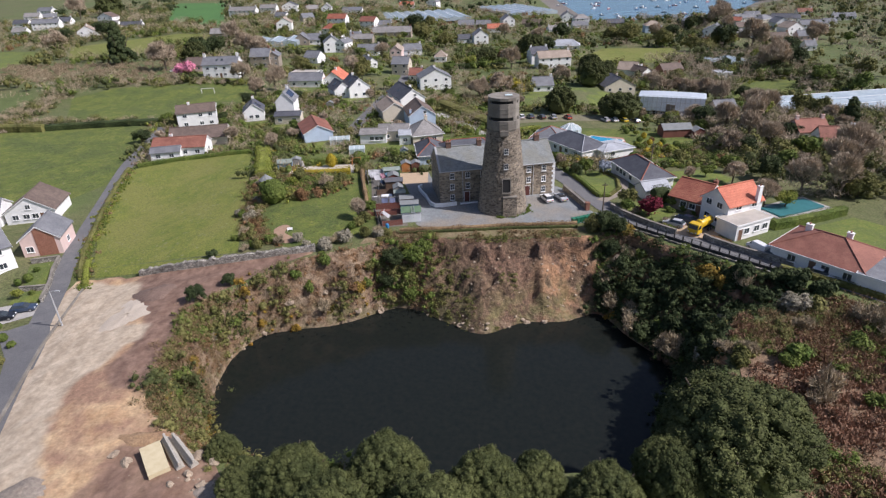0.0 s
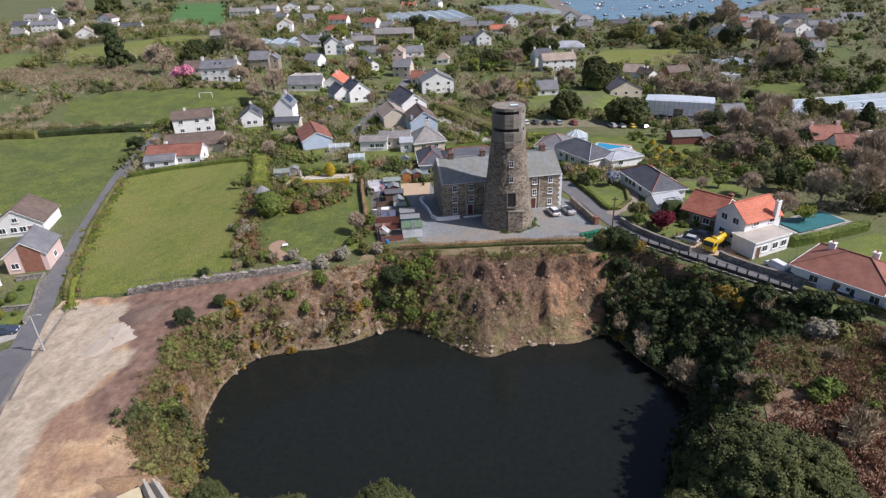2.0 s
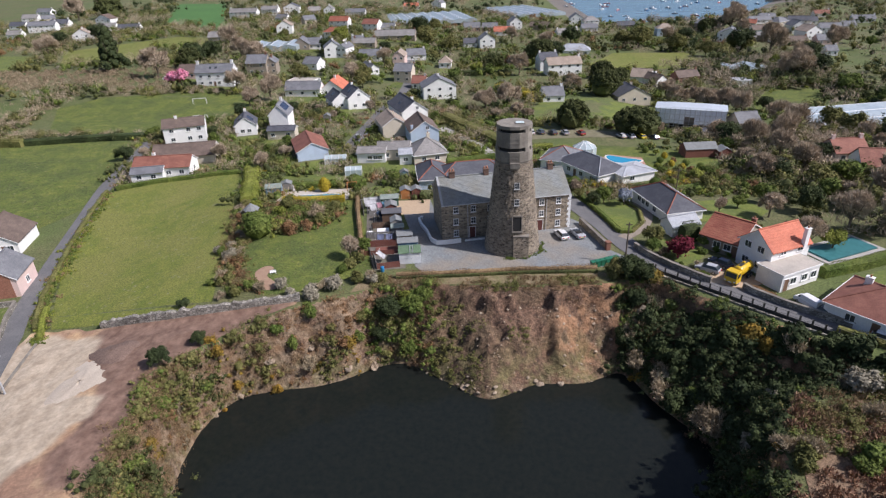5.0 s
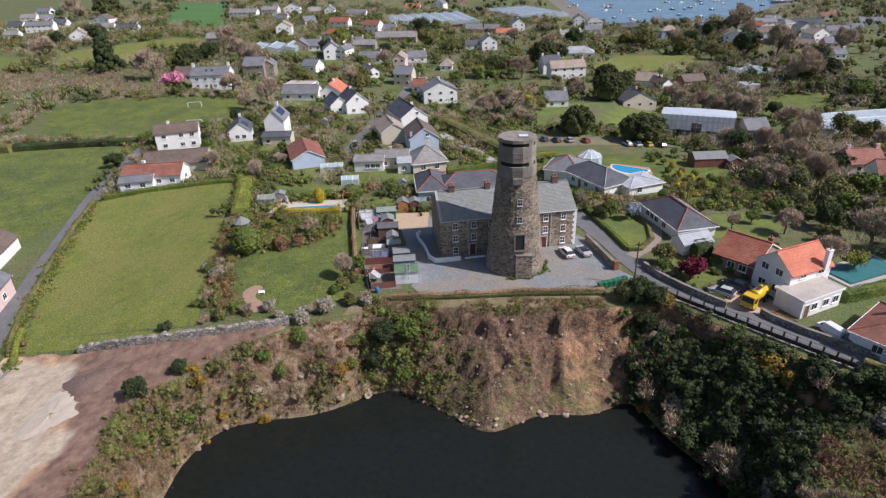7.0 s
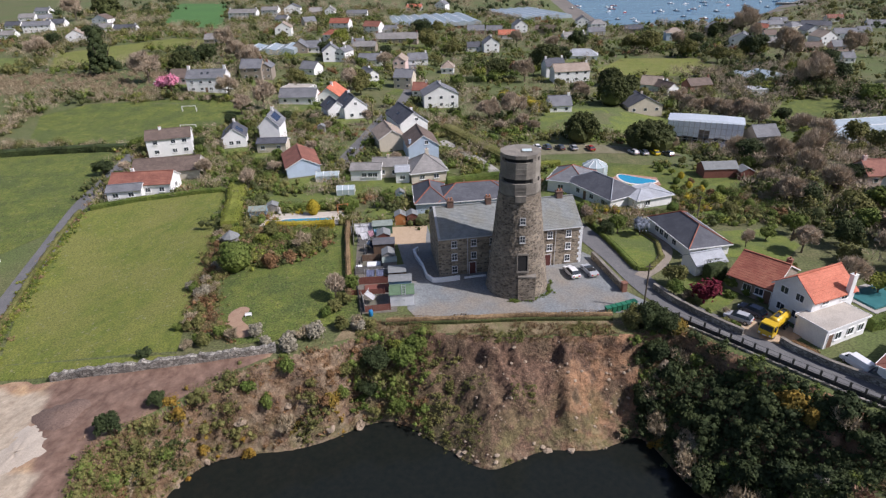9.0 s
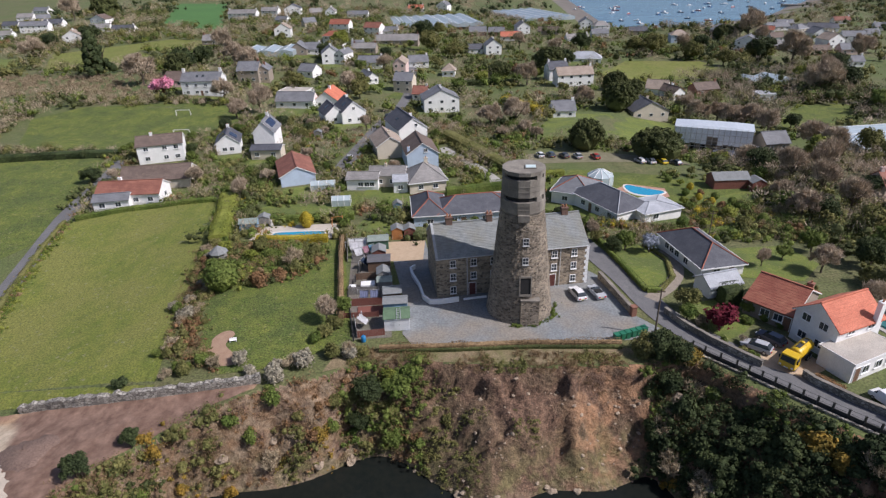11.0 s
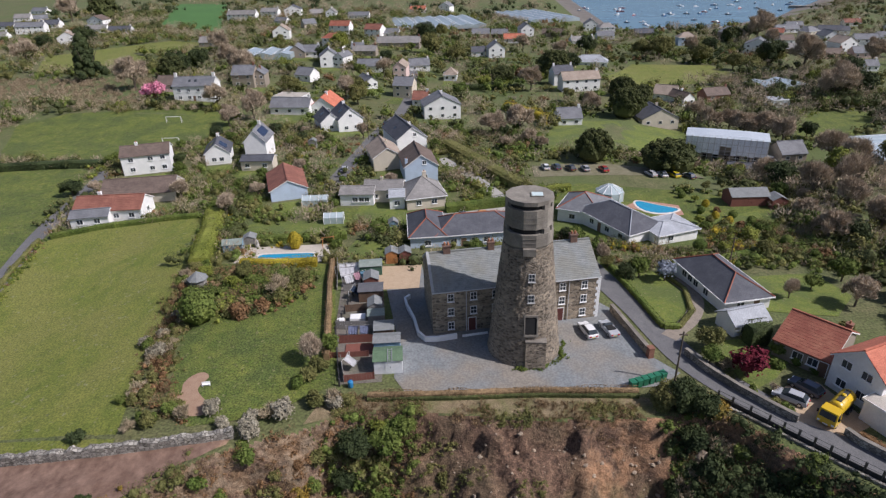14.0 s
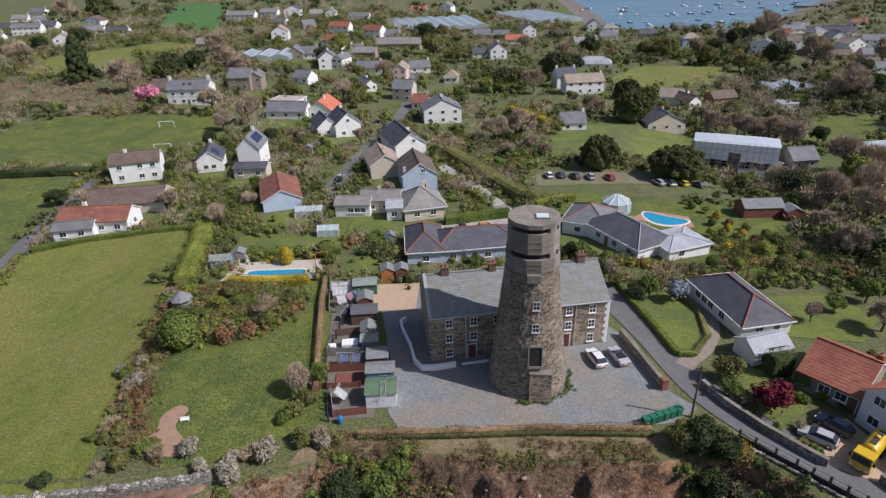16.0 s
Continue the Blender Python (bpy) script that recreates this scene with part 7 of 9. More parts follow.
for color, count, seed, asp, words in (("dry", 120, 84, 6.0, "brown twigs between the two fields"), ("olive", 90, 85, 1.0, "olive brambles between the two fields"), ("russet", 50, 86, 1.0, "russet growth between the two fields")):
    rv, pts = random.Random(seed), []
    line = [(-47, -6), (-52.5, 2), (-55.0, 12), (-57, 22), (-61, 31)]
    for _ in range(count):
        j, k = rv.randrange(4), rv.random()
        pts.append((line[j][0] + (line[j + 1][0] - line[j][0]) * k + rv.gauss(0, 1.3), line[j][1] + (line[j + 1][1] - line[j][1]) * k))
    thicket("undergrowth", pts, color, 0.3 if asp > 1 else 0.13, 70, words, 0.4, 1.0, seed, core=0.4 if asp > 1 else 0.8, aspect=asp)
MASS = np.array([(-58.6, 17.1), (-53.2, 16.5), (-46.5, 15.5), (-42.7, 16.5), (-39.6, 20.9), (-39, 27.6), (-41, 31), (-51.1, 31.4), (-56.9, 29.0), (-60.8, 26.3)])
for color, count, seed, words in (("olive", 90, 72, "olive garden shrubbery round the pool"), ("green", 80, 73, "green garden shrubbery round the pool"), ("dry", 70, 74, "brown garden shrubbery round the pool"), ("oak", 50, 75, "dark garden shrubbery round the pool"), ("lime", 26, 76, "fresh green shrubbery round the pool"), ("russet", 40, 77, "russet garden shrubbery round the pool")):
    thicket("shrubbery", scatter(count, -62, -38, 15, 33, lambda x, y: inside(MASS, x, y) & (drift(x, y, 6, seed) > -0.2), seed), color, 0.14, 130, words, 0.6, 1.4, seed)
mound = lambda x, y: ~on_bank(x, y) & (x > 15 - (y + 30) * 0.1) & (y < -17 - (x - 30) * 0.75)
ferny = lambda x, y: mound(x, y) & (drift(x, y, 9, 21) > -0.55)
thicket("bracken", scatter(2000, 16, 48, -72, -16, ferny, 6), "bracken", 0.36, 60, "dead russet bracken on the mound", 0.3, 0.75, 6, aspect=2.6)
patchy = lambda x, y: mound(x, y) & (bumps(x, y, 8) > 0.0 - (y + 40) * 0.03)
thicket("undergrowth", scatter(300, 20, 62, -60, -16, patchy, 67), "dry", 0.36, 90, "leafless brown scrub on the mound", 0.6, 1.3, 67, core=0.45, aspect=6.0)
thicket("undergrowth", scatter(100, 20, 62, -60, -16, lambda x, y: patchy(x, y) & (drift(x, y, 6, 11) > 0.1), 68), "green", 0.13, 110, "green brambles on the mound", 0.5, 1.2, 68)
thicket("undergrowth", scatter(200, 20, 62, -60, -16, lambda x, y: patchy(x, y) & (drift(x, y, 6, 12) > -0.1), 7), "olive", 0.13, 110, "olive scrub on the mound", 0.5, 1.2, 7)
for key, x, y, s in (("shrub", 27.1, -37.1, 1.7), ("shrub", 25.6, -38.4, 1.3), ("brownshrub", 27.2, -43.4, 2.0), ("brownshrub", 25.8, -45.0, 1.5), ("oliveshrub", 34.1, -26.7, 1.7), ("greyshrub", 32.0, -26.4, 1.6), ("shrub", 35.2, -35.2, 1.6), ("shrub", 31.4, -44.8, 1.3), ("brownshrub", 39.1, -30.2, 2.2), ("brownshrub", 41, -33, 2.2), ("darkshrub", 34.7, -19.6, 1.8), ("darkshrub", 33.0, -18.6, 1.5), ("darkshrub", 37.0, -22.6, 1.6), ("brownshrub", 30.5, -31, 1.4), ("oliveshrub", 37, -40, 1.6), ("shrub", 39, -44, 1.4)):
    plant(key, x, y, s, group="scrub on the mound")

# gardens of the village
def garden(x, y):
    return free(x, y, 0.8) & ~((x > -2) & (x < 45) & (y > 76) & (y < 97))


n = 0
for x, y in scatter(140, -118, 62, 36, 130, garden, 21):
    if x < -60 and y < 56:
        continue
    key = rp.choice(["green", "olive", "bare", "shrub", "green", "lime", "shrub", "shrub", "dark", "oliveshrub", "bare:b", "green:b", "olive:b", "oliveshrub"])
    plant(key, x, y, rp.uniform(0.5, 0.95) if not key.startswith(("shrub", "olives", "browns", "russ")) else rp.uniform(0.8, 1.6), group="garden trees and shrubs")
for x, y in scatter(40, 40, 95, 6, 100, garden, 22):
    plant(rp.choice(["bare", "bare:b", "green", "olive", "brownshrub", "green:b", "lime", "dark"]), x, y, rp.uniform(0.7, 1.3), group="trees on the slope")
village = lambda x, y: free(x, y, 1.5) & ~((x < -138) & (x > -262) & (y > 152) & (y < 198)) & (y < np.where(x < 52, 900, shore(x) - 4))
right_wood = lambda x, y: free(x, y, 1.0) & (y < shore(x) - 4)
for color, count, seed, size, rr in (("brown", 430, 31, 0.9, (1.8, 4.0)), ("mauve", 360, 38, 0.9, (2.0, 4.6)), ("olive", 680, 32, 0.42, (1.5, 3.6)), ("green", 620, 33, 0.42, (1.3, 3.4)), ("oak", 330, 34, 0.42, (1.8, 4.2)), ("grey", 90, 35, 0.4, (1.0, 2.2)), ("lime", 150, 36, 0.4, (1.0, 2.6)), ("russet", 150, 37, 0.4, (1.0, 2.6))):
    pts = scatter(count, -330, 150, 128, 520, village, seed)
    thicket("woodland", pts, color, size, 125, {"brown": "bare brown woodland among the houses", "mauve": "bare grey-brown trees among the houses", "olive": "olive spring trees among the houses", "green": "green garden trees among the houses", "oak": "dark evergreens among the houses", "grey": "pale blossoming trees among the houses", "lime": "fresh lime-green trees among the houses", "russet": "russet shrubs among the houses"}[color], *rr, seed, lift=0.9, aspect=7.0 if color in ("brown", "mauve") else 1.0, core=0.4 if color in ("brown", "mauve") else 0.86)
thicket("woodland", scatter(520, 118, 460, 80, 640, right_wood, 41), "mauve", 1.1, 100, "leafless grey-brown woodland behind the growing houses", 2.2, 5.0, 41, lift=0.95, aspect=6.0, core=0.45)
thicket("woodland", scatter(260, 100, 460, 80, 640, right_wood, 61), "dark", 0.55, 100, "dark evergreens near the bay", 2.0, 4.6, 61, lift=0.95)
thicket("woodland", scatter(480, 118, 460, 80, 640, right_wood, 42), "olive", 0.55, 100, "olive woodland near the bay", 1.8, 4.2, 42, lift=0.9)
thicket("woodland", scatter(170, 88, 145, 160, 240, right_wood, 105), "mauve", 0.9, 120, "bare brown trees beside the far meadow", 1.8, 4.0, 105, lift=0.95, aspect=6.0)
thicket("woodland", scatter(110, 88, 145, 160, 240, right_wood, 106), "oak", 0.42, 120, "dark trees beside the far meadow", 1.8, 4.2, 106, lift=0.95)
thicket("woodland", scatter(420, 50, 140, 12, 120, right_wood, 43), "mauve", 0.75, 150, "leafless thicket on the slope", 1.2, 3.0, 43, lift=0.95, aspect=7.0, core=0.35)
thicket("woodland", scatter(190, 48, 140, 14, 120, right_wood, 44), "oak", 0.24, 170, "green ivy-grown thicket on the slope", 1.2, 2.8, 44, lift=0.8)
thicket("woodland", scatter(230, 46, 140, 14, 120, right_wood, 54), "olive", 0.24, 170, "olive trees on the slope", 1.2, 2.8, 54, lift=0.8)
thicket("woodland", scatter(240, -420, -160, 90, 560, village, 59), "brown", 0.9, 110, "bare brown hedgerows on the far slope", 1.6, 3.6, 59, lift=0.8, aspect=6.0, core=0.4)
thicket("woodland", scatter(120, -420, -160, 90, 560, village, 60), "oak", 0.5, 110, "dark hedgerow trees on the far slope", 1.8, 4.0, 60, lift=0.8)
thicket("woodland", scatter(260, -420, -200, 120, 620, village, 45), "olive", 0.6, 90, "hedgerow trees on the far slope", 1.6, 3.8, 45, lift=0.8)
thicket("woodland", scatter(160, -420, 50, 500, 900, village, 46), "dark", 0.9, 70, "distant dark woods on the ridge", 2.6, 5.6, 46, lift=0.8)
thicket("woodland", scatter(300, -420, 50, 480, 900, village, 47), "brown", 1.3, 70, "distant brown woods on the ridge", 2.4, 5.6, 47, lift=0.8, aspect=4.0)
thicket("bracken", scatter(620, -260, -138, 152, 198, lambda x, y: free(x, y, 1), 48), "tan", 0.5, 60, "tan dead bracken on a rough slope", 0.7, 1.7, 48, lift=0.4, core=0.6, aspect=2.5)
for color, count, seed, size, rr, words in (("olive", 600, 49, 0.18, (0.7, 2.1), "low olive garden planting between houses"), ("green", 540, 50, 0.18, (0.7, 2.1), "low green garden planting between houses"), ("oak", 280, 55, 0.18, (0.8, 2.4), "dark green garden planting between houses"), ("brown", 270, 51, 0.5, (0.9, 2.4), "bare brown bushes between houses"), ("mauve", 180, 56, 0.55, (1.0, 2.6), "bare grey-brown bushes between houses"), ("russet", 160, 52, 0.16, (0.6, 1.5), "low russet garden planting between houses"), ("lime", 120, 57, 0.15, (0.5, 1.4), "fresh green garden planting between houses"), ("yellow", 40, 58, 0.14, (0.4, 0.9), "golden garden bushes between houses")):
    twigs = color in ("brown", "mauve")
    thicket("undergrowth", scatter(count, -118, 62, 34, 132, lambda x, y: garden(x, y) & (drift(x, y, 12, seed) > -0.35), seed), color, size, 110, words, *rr, seed, aspect=6.0 if twigs else 1.0, core=0.4 if twigs else 0.86)

# banks and hedges round the western fields
for color, count, seed, asp, words in (("brown", 150, 101, 6.0, "bare brown hedge bank between the fields"), ("oak", 90, 102, 1.0, "dark green hedge bank between the fields"), ("olive", 110, 103, 1.0, "olive hedge bank between the fields"), ("mauve", 60, 104, 6.0, "grey-brown twigs between the fields")):
    bank = lambda x, y: ((x > -172) & (x < -113) & (np.abs(y - 93.5 - (x + 113) * -0.02) < 3.2)) | ((np.abs(x + 172 + (y - 93) * 0.1) < 7) & (y > 60) & (y < 150)) | ((y > 141 - (x + 150) * -0.08) & (y < 151) & (x > -160) & (x < -108))
    thicket("hedgerow", scatter(count, -182, -106, 58, 152, bank, seed), color, 0.55 if asp > 1 else 0.24, 130, words, 0.8, 2.0, seed, core=0.4 if asp > 1 else 0.8, aspect=asp)
# shrub borders of the large garden
def shrub_free(x, y):
    """Clear of the walls of houses."""
    ok = np.ones(np.shape(x), bool)
    for hx, hy, rz, w, d in HOUSES:
        c, sn = math.cos(radians(rz)), math.sin(radians(rz))
        u, v = (x - hx) * c + (y - hy) * sn, -(x - hx) * sn + (y - hy) * c
        ok &= ~((np.abs(u) < w / 2 + 0.8) & (np.abs(v) < d / 2 + 0.8))
    return ok


garden_edge = lambda x, y: ((np.hypot((x - 39) / 9, (y - 46) / 12) < 1) & (drift(x, y, 5, 15) > -0.1)) | ((np.abs(y - 41 + (x - 20) * 0.35) < 1.6) & (x > 4) & (x < 30))
for color, count, seed, words in (("oak", 70, 111, "dark green shrub border in the large garden"), ("green", 80, 112, "green shrub border in the large garden"), ("olive", 70, 113, "olive shrub border in the large garden"), ("russet", 45, 114, "red-brown shrub border in the large garden"), ("yellow", 22, 115, "golden shrubs in the large garden"), ("brown", 60, 116, "bare brown shrubs in the large garden")):
    thicket("shrubbery", scatter(count, 3, 50, 30, 62, lambda x, y: garden_edge(x, y) & shrub_free(x, y), seed), color, 0.4 if color == "brown" else 0.15, 130, words, 0.6, 1.5, seed, aspect=6.0 if color == "brown" else 1.0, core=0.4 if color == "brown" else 0.82)

plant("oak", 16.2, 97.5, 1.2, sz=1.3)
plant("oak", 33.8, 92.0, 1.5, sz=1.35)
# taller single trees among the houses
for key, x, y, s in (
    ("pine", -184, 195, 2.10), ("oak", -148, 199, 1.60), ("dark", -279, 300, 1.59), ("dark", -255, 305, 2.12), ("bigbare", -133, 223, 1.07), ("bigbare", -120, 204, 1.11),
    ("bigbare", -155, 265, 1.09), ("bigbare", -96, 131, 0.73), ("bigbare", -91, 140, 0.93), ("bigolive", -92, 181, 1.00), ("biglime", -96, 290, 1.04), ("oak", -351, 479, 2.95),
    ("bigbare", -370, 460, 1.75), ("bigbare", -251, 246, 1.18), ("bigbare", -153, 176, 1.22), ("dark", -53, 348, 2.09), ("bigolive", -46, 369, 1.08), ("oak", -6, 221, 1.29),
    ("oak", 19, 239, 1.81), ("bigolive", -30, 279, 1.12), ("bigolive", -45, 297, 1.44), ("russet", 3, 232, 3.50), ("bigbare", 6, 205, 1.05), ("biglime", 11, 218, 0.67),
    ("biglime", -97, 294, 1.31), ("dark", -65, 261, 1.28), ("bigbare", -2, 127, 0.89), ("bigolive", -37, 126, 0.84), ("bigbare", -10, 123, 0.75), ("oak", 37, 158, 1.62),
    ("bigolive", 77, 318, 1.22), ("bigolive", 85, 308, 1.64), ("greyshrub", 98, 341, 3.50), ("bigolive", 102, 290, 1.42), ("bigolive", 113, 270, 1.06), ("bigolive", 118, 259, 1.16),
    ("bigolive", 136, 283, 1.50), ("oak", 146, 370, 1.43), ("bigbare", 162, 368, 1.85), ("bigbare", 146, 267, 1.65), ("bigbare", 126, 196, 1.49), ("dark", 138, 205, 2.31),
    ("biglime", 135, 230, 1.02), ("bigbare", 64, 154, 0.87), ("bigbare", 72, 156, 0.80), ("bigbare", 74, 148, 0.93), ("bigbare", 80, 146, 0.93), ("bigbare", 84, 142, 0.89),
    ("dark", 94, 147, 1.06), ("bigolive", 78, 180, 0.88), ("bigbare", 64, 169, 0.76), ("dark", 23, 160, 0.87), ("bigbare", 25, 164, 0.76), ("bigolive", 53, 181, 0.70),
    ("bigbare", 186, 280, 1.22)):
    plant(key, x, y, s, group="trees among the village houses")
for i, (x, y) in enumerate(scatter(24, -150, 120, 100, 330, lambda x, y: free(x, y, 3.0), 91)):
    plant(("dark", "olive", "green", "bare", "dark:b", "lime", "bare:b", "olive:b")[i % 8], x, y, rp.uniform(1.2, 2.0), group="trees among the village houses")
for i, (x, y) in enumerate(scatter(12, 95, 230, 150, 400, right_wood, 92)):
    plant(("dark", "olive", "bare", "green")[i % 4], x, y, rp.uniform(1.6, 2.6), group="trees among the village houses")


# ---- walls, fences and poles ----
def wall_line(name, pts, thick, height, material, label, cap=None, kind="structure", category="wall", rough=0.0, step=1.0, seed=1):
    """A freestanding wall along a line, on the ground."""
    rs = random.Random(seed)
    b = bmesh.new()
    p = [Vector((*q, 0)) for q in pts]
    line = []
    for a, c in zip(p, p[1:]):
        k = max(1, int((c - a).length / step))
        line += [a + (c - a) * i / k for i in range(k)]
    line.append(p[-1])
    rings = []
    for i, q in enumerate(line):
        d = (line[min(i + 1, len(line) - 1)] - line[max(i - 1, 0)]).normalized()
        nn = Vector((-d.y, d.x, 0)) * thick / 2
        z = gz(q.x, q.y)
        h = height + rs.uniform(-rough, rough)
        o = nn * rs.uniform(1 - rough * 0.5, 1 + rough * 0.5)
        rings.append([b.verts.new(v) for v in (q - o * 1.1 + Vector((0, 0, z - 0.5)), q - o + Vector((0, 0, z + h)), q + o + Vector((0, 0, z + h + rs.uniform(-rough, rough) * 0.4)), q + o * 1.1 + Vector((0, 0, z - 0.5)))])
    for a, c in zip(rings, rings[1:]):
        for i in range(4):
            b.faces.new((a[i], c[i], c[(i + 1) % 4], a[(i + 1) % 4]))
    b.faces.new(rings[0])
    b.faces.new(rings[-1][::-1])
    bmesh.ops.recalc_face_normals(b, faces=b.faces[:])
    w = part(name, b, material)
    tagged(w, label, category, kind=kind)
    if cap:
        b = bmesh.new()
        rr = []
        for i, q in enumerate(line):
            d = (line[min(i + 1, len(line) - 1)] - line[max(i - 1, 0)]).normalized()
            nn = Vector((-d.y, d.x, 0)) * (thick / 2 + 0.05)
            z = gz(q.x, q.y) + height + 0.004
            rr.append([b.verts.new(v) for v in (q - nn + Vector((0, 0, z)), q - nn + Vector((0, 0, z + 0.09)), q + nn + Vector((0, 0, z + 0.09)), q + nn + Vector((0, 0, z)))])
        for a, c in zip(rr, rr[1:]):
            for i in range(4):
                b.faces.new((a[i], c[i], c[(i + 1) % 4], a[(i + 1) % 4]))
        b.faces.new(rr[0])
        b.faces.new(rr[-1][::-1])
        bmesh.ops.recalc_face_normals(b, faces=b.faces[:])
        part("coping", b, cap, w)
    return w


wall_line("field_wall", [(-67.5, -11.4), (-64.8, -11.1), (-58.2, -10.8), (-52.4, -10.3), (-46.5, -9.5), (-41.5, -8.5), (-38.1, -7.6)], 0.7, 1.05, DRY_STONE, "grey dry-stone field wall, partly fallen", rough=0.22, step=0.45, seed=3)
wall_line("parking_wall", [(7.0, 19.3), (9.9, 9.0)], 0.45, 1.15, HOUSE_STONE, "low stone wall beside the parking bays", cap=CONCRETE)
b = bmesh.new()
bm_box(b, -0.35, -0.35, -0.3, 0.35, 0.35, 1.5)
bm_box(b, -0.42, -0.42, 1.502, 0.42, 0.42, 1.62)
tagged(part("brick_pillar", b, BRICK, at=pose(10.0, 8.6, 0.0, 0, 0, 15)), "red brick pillar ending the parking wall", "pillar")
wall_line("white_wall", [(-22.4, 21.6), (-23.0, 20.6), (-22.4, 18.6), (-21.0, 15.4), (-20.0, 12.0), (-18.9, 10.7), (-17.3, 10.8), (-14.7, 11.6)], 0.25, 0.75, wall_mat("white"), "low curved white wall round the house corner", cap=WHITE, step=0.5)
wall_line("white_wall", [(-14.0, 12.0), (-10.6, 12.9)], 0.2, 0.35, wall_mat("white"), "low white kerb wall before the house door", step=0.8)
wall_line("lane_wall", [(14.6, 9.4), (16.3, 5.9), (18.8, 2.4), (21.6, -0.8), (23.2, -2.4)], 0.4, 0.95, DRY_STONE, "dark stone garden wall beside the lane", cap=CONCRETE, step=0.8)
wall_line("lane_wall", [(27.3, -4.0), (28.0, -5.4), (31.0, -8.7), (35.9, -12.9), (40.6, -16.8)], 0.4, 0.95, DRY_STONE, "dark stone wall before the white bungalow", cap=CONCRETE, step=0.8)
wall_line("retaining_wall", [(16.7, -0.6), (19.6, -3.3), (25.0, -8.5), (31.7, -14.7), (36.2, -18.7)], 0.35, 0.3, DRY_STONE, "low stone kerb along the quarry edge", step=0.8)
wall_line("site_kerb", [(-64.5, -51), (-71.8, -31), (-76, -14.5)], 0.3, 0.4, CONCRETE, "grey kerb between lane and building site", step=1.5)


for pts in ([(-90.8, -5.8), (-86.4, -4.4)], [(-87.4, -14.0), (-82.9, -13.3)], [(-86.4, -4.4), (-82.9, -13.3), (-81.0, -17.8)]):
    wall_line("garden_wall", pts, 0.35, 0.8, DRY_STONE, "low stone front garden wall beside the lane", cap=CONCRETE, step=0.8)


def fence(pts, spacing, height, label, base=0.0):
    """Dark posts with rails and wire between them."""
    total, line = 0.0, []
    p = [Vector((*q, 0)) for q in pts]
    for a, c in zip(p, p[1:]):
        k = max(1, round((c - a).length / spacing))
        line += [a + (c - a) * i / k for i in range(k)]
    line.append(p[-1])
    t = thing("fence", line[0].x, line[0].y, gz(line[0].x, line[0].y), 0, label, "fence")
    o = Vector((line[0].x, line[0].y, gz(line[0].x, line[0].y)))
    steel = mat("dark_steel", (0.035, 0.035, 0.035), (0.05, 0.05, 0.05), rough=0.6, scale=3)
    b = bmesh.new()
    bm_box(b, -0.09, -0.09, -0.4, 0.09, 0.09, height)
    post = mesh_of("post", b, steel)
    tops = []
    for q in line:
        v = Vector((q.x, q.y, gz(q.x, q.y))) - o
        part("post", post, None, t, at=Matrix.Translation(v))
        tops.append(v)
    for f in (0.3, 0.62, 0.95):
        b = bmesh.new()
        bm_tube(b, [v + Vector((0, 0, height * f)) for v in tops], 0.022, 5)
        part("rail", b, steel, t)
    # near-black strips between the posts, added for the shaded retaining wall face
    if base:
        for a, c in zip(tops, tops[1:]):
            b = bmesh.new()
            bm_box(b, 0, -0.03, 0.0, (c - a).length, 0.03, base)
            d = c - a
            part("gravel_board", b, steel, t, at=Matrix.Translation(a) @ Matrix.Rotation(math.atan2(d.y, d.x), 4, "Z") @ Matrix.Rotation(-math.atan2(d.z, math.hypot(d.x, d.y)), 4, "Y"))
    return t


fence([(15.8, 0.8), (17.0, -0.3), (19.9, -3.0), (25.3, -8.2), (32, -14.4), (36.5, -18.4)], 1.6, 1.5, "dark post and rail fence along the quarry edge", 0.75)
fence([(-29.2, 35), (-31.2, 22), (-31.5, 12), (-28.4, 1.2)], 1.8, 1.2, "weathered garden fence behind the sheds")


def pole(x, y, h, label, lamp=False):
    t = thing("street_lamp" if lamp else "utility_pole", x, y, gz(x, y), 0, label, "lamp" if lamp else "pole")
    b = bmesh.new()
    wood = mat("grey_galvanised", (0.35, 0.36, 0.37), (0.42, 0.43, 0.44), rough=0.5, scale=2) if lamp else BARK
    bm_tube(b, [(0, 0, -0.5), (0, 0, h)], [0.14, 0.09], 8)
    part("shaft", b, wood, t)
    b = bmesh.new()
    if lamp:
        bm_tube(b, [(0, 0, h - 0.1), (0.5, 0, h + 0.1), (1.0, 0, h + 0.1)], 0.04, 6)
        part("arm", b, wood, t)
        b = bmesh.new()
        bm_box(b, 0.9, -0.12, h + 0.04, 1.6, 0.12, h + 0.18)
        part("lamp_head", b, wood, t)
    else:
        bm_box(b, -0.5, -0.06, h - 0.5, 0.5, 0.06, h - 0.36)
        part("crossarm", b, wood, t)
    return t


pole(11.9, 4.0, 7.2, "dark wooden utility pole beside the lane")
pole(-72.3, -25.5, 6.0, "grey steel street lamp beside the lane", True)
pole(28.0, 33, 6.5, "dark wooden utility pole behind the bungalow")
pole(-47.5, 118, 7, "dark wooden utility pole in the village")


# ---- vehicles ----
def paint(name, c, rough=0.3):
    m = mat("paint_" + name, c, tuple(min(1, v * 1.05) for v in c), rough=rough, scale=1)
    m.node_tree.nodes["Principled BSDF"].inputs["Coat Weight"].default_value = 0.4
    return m


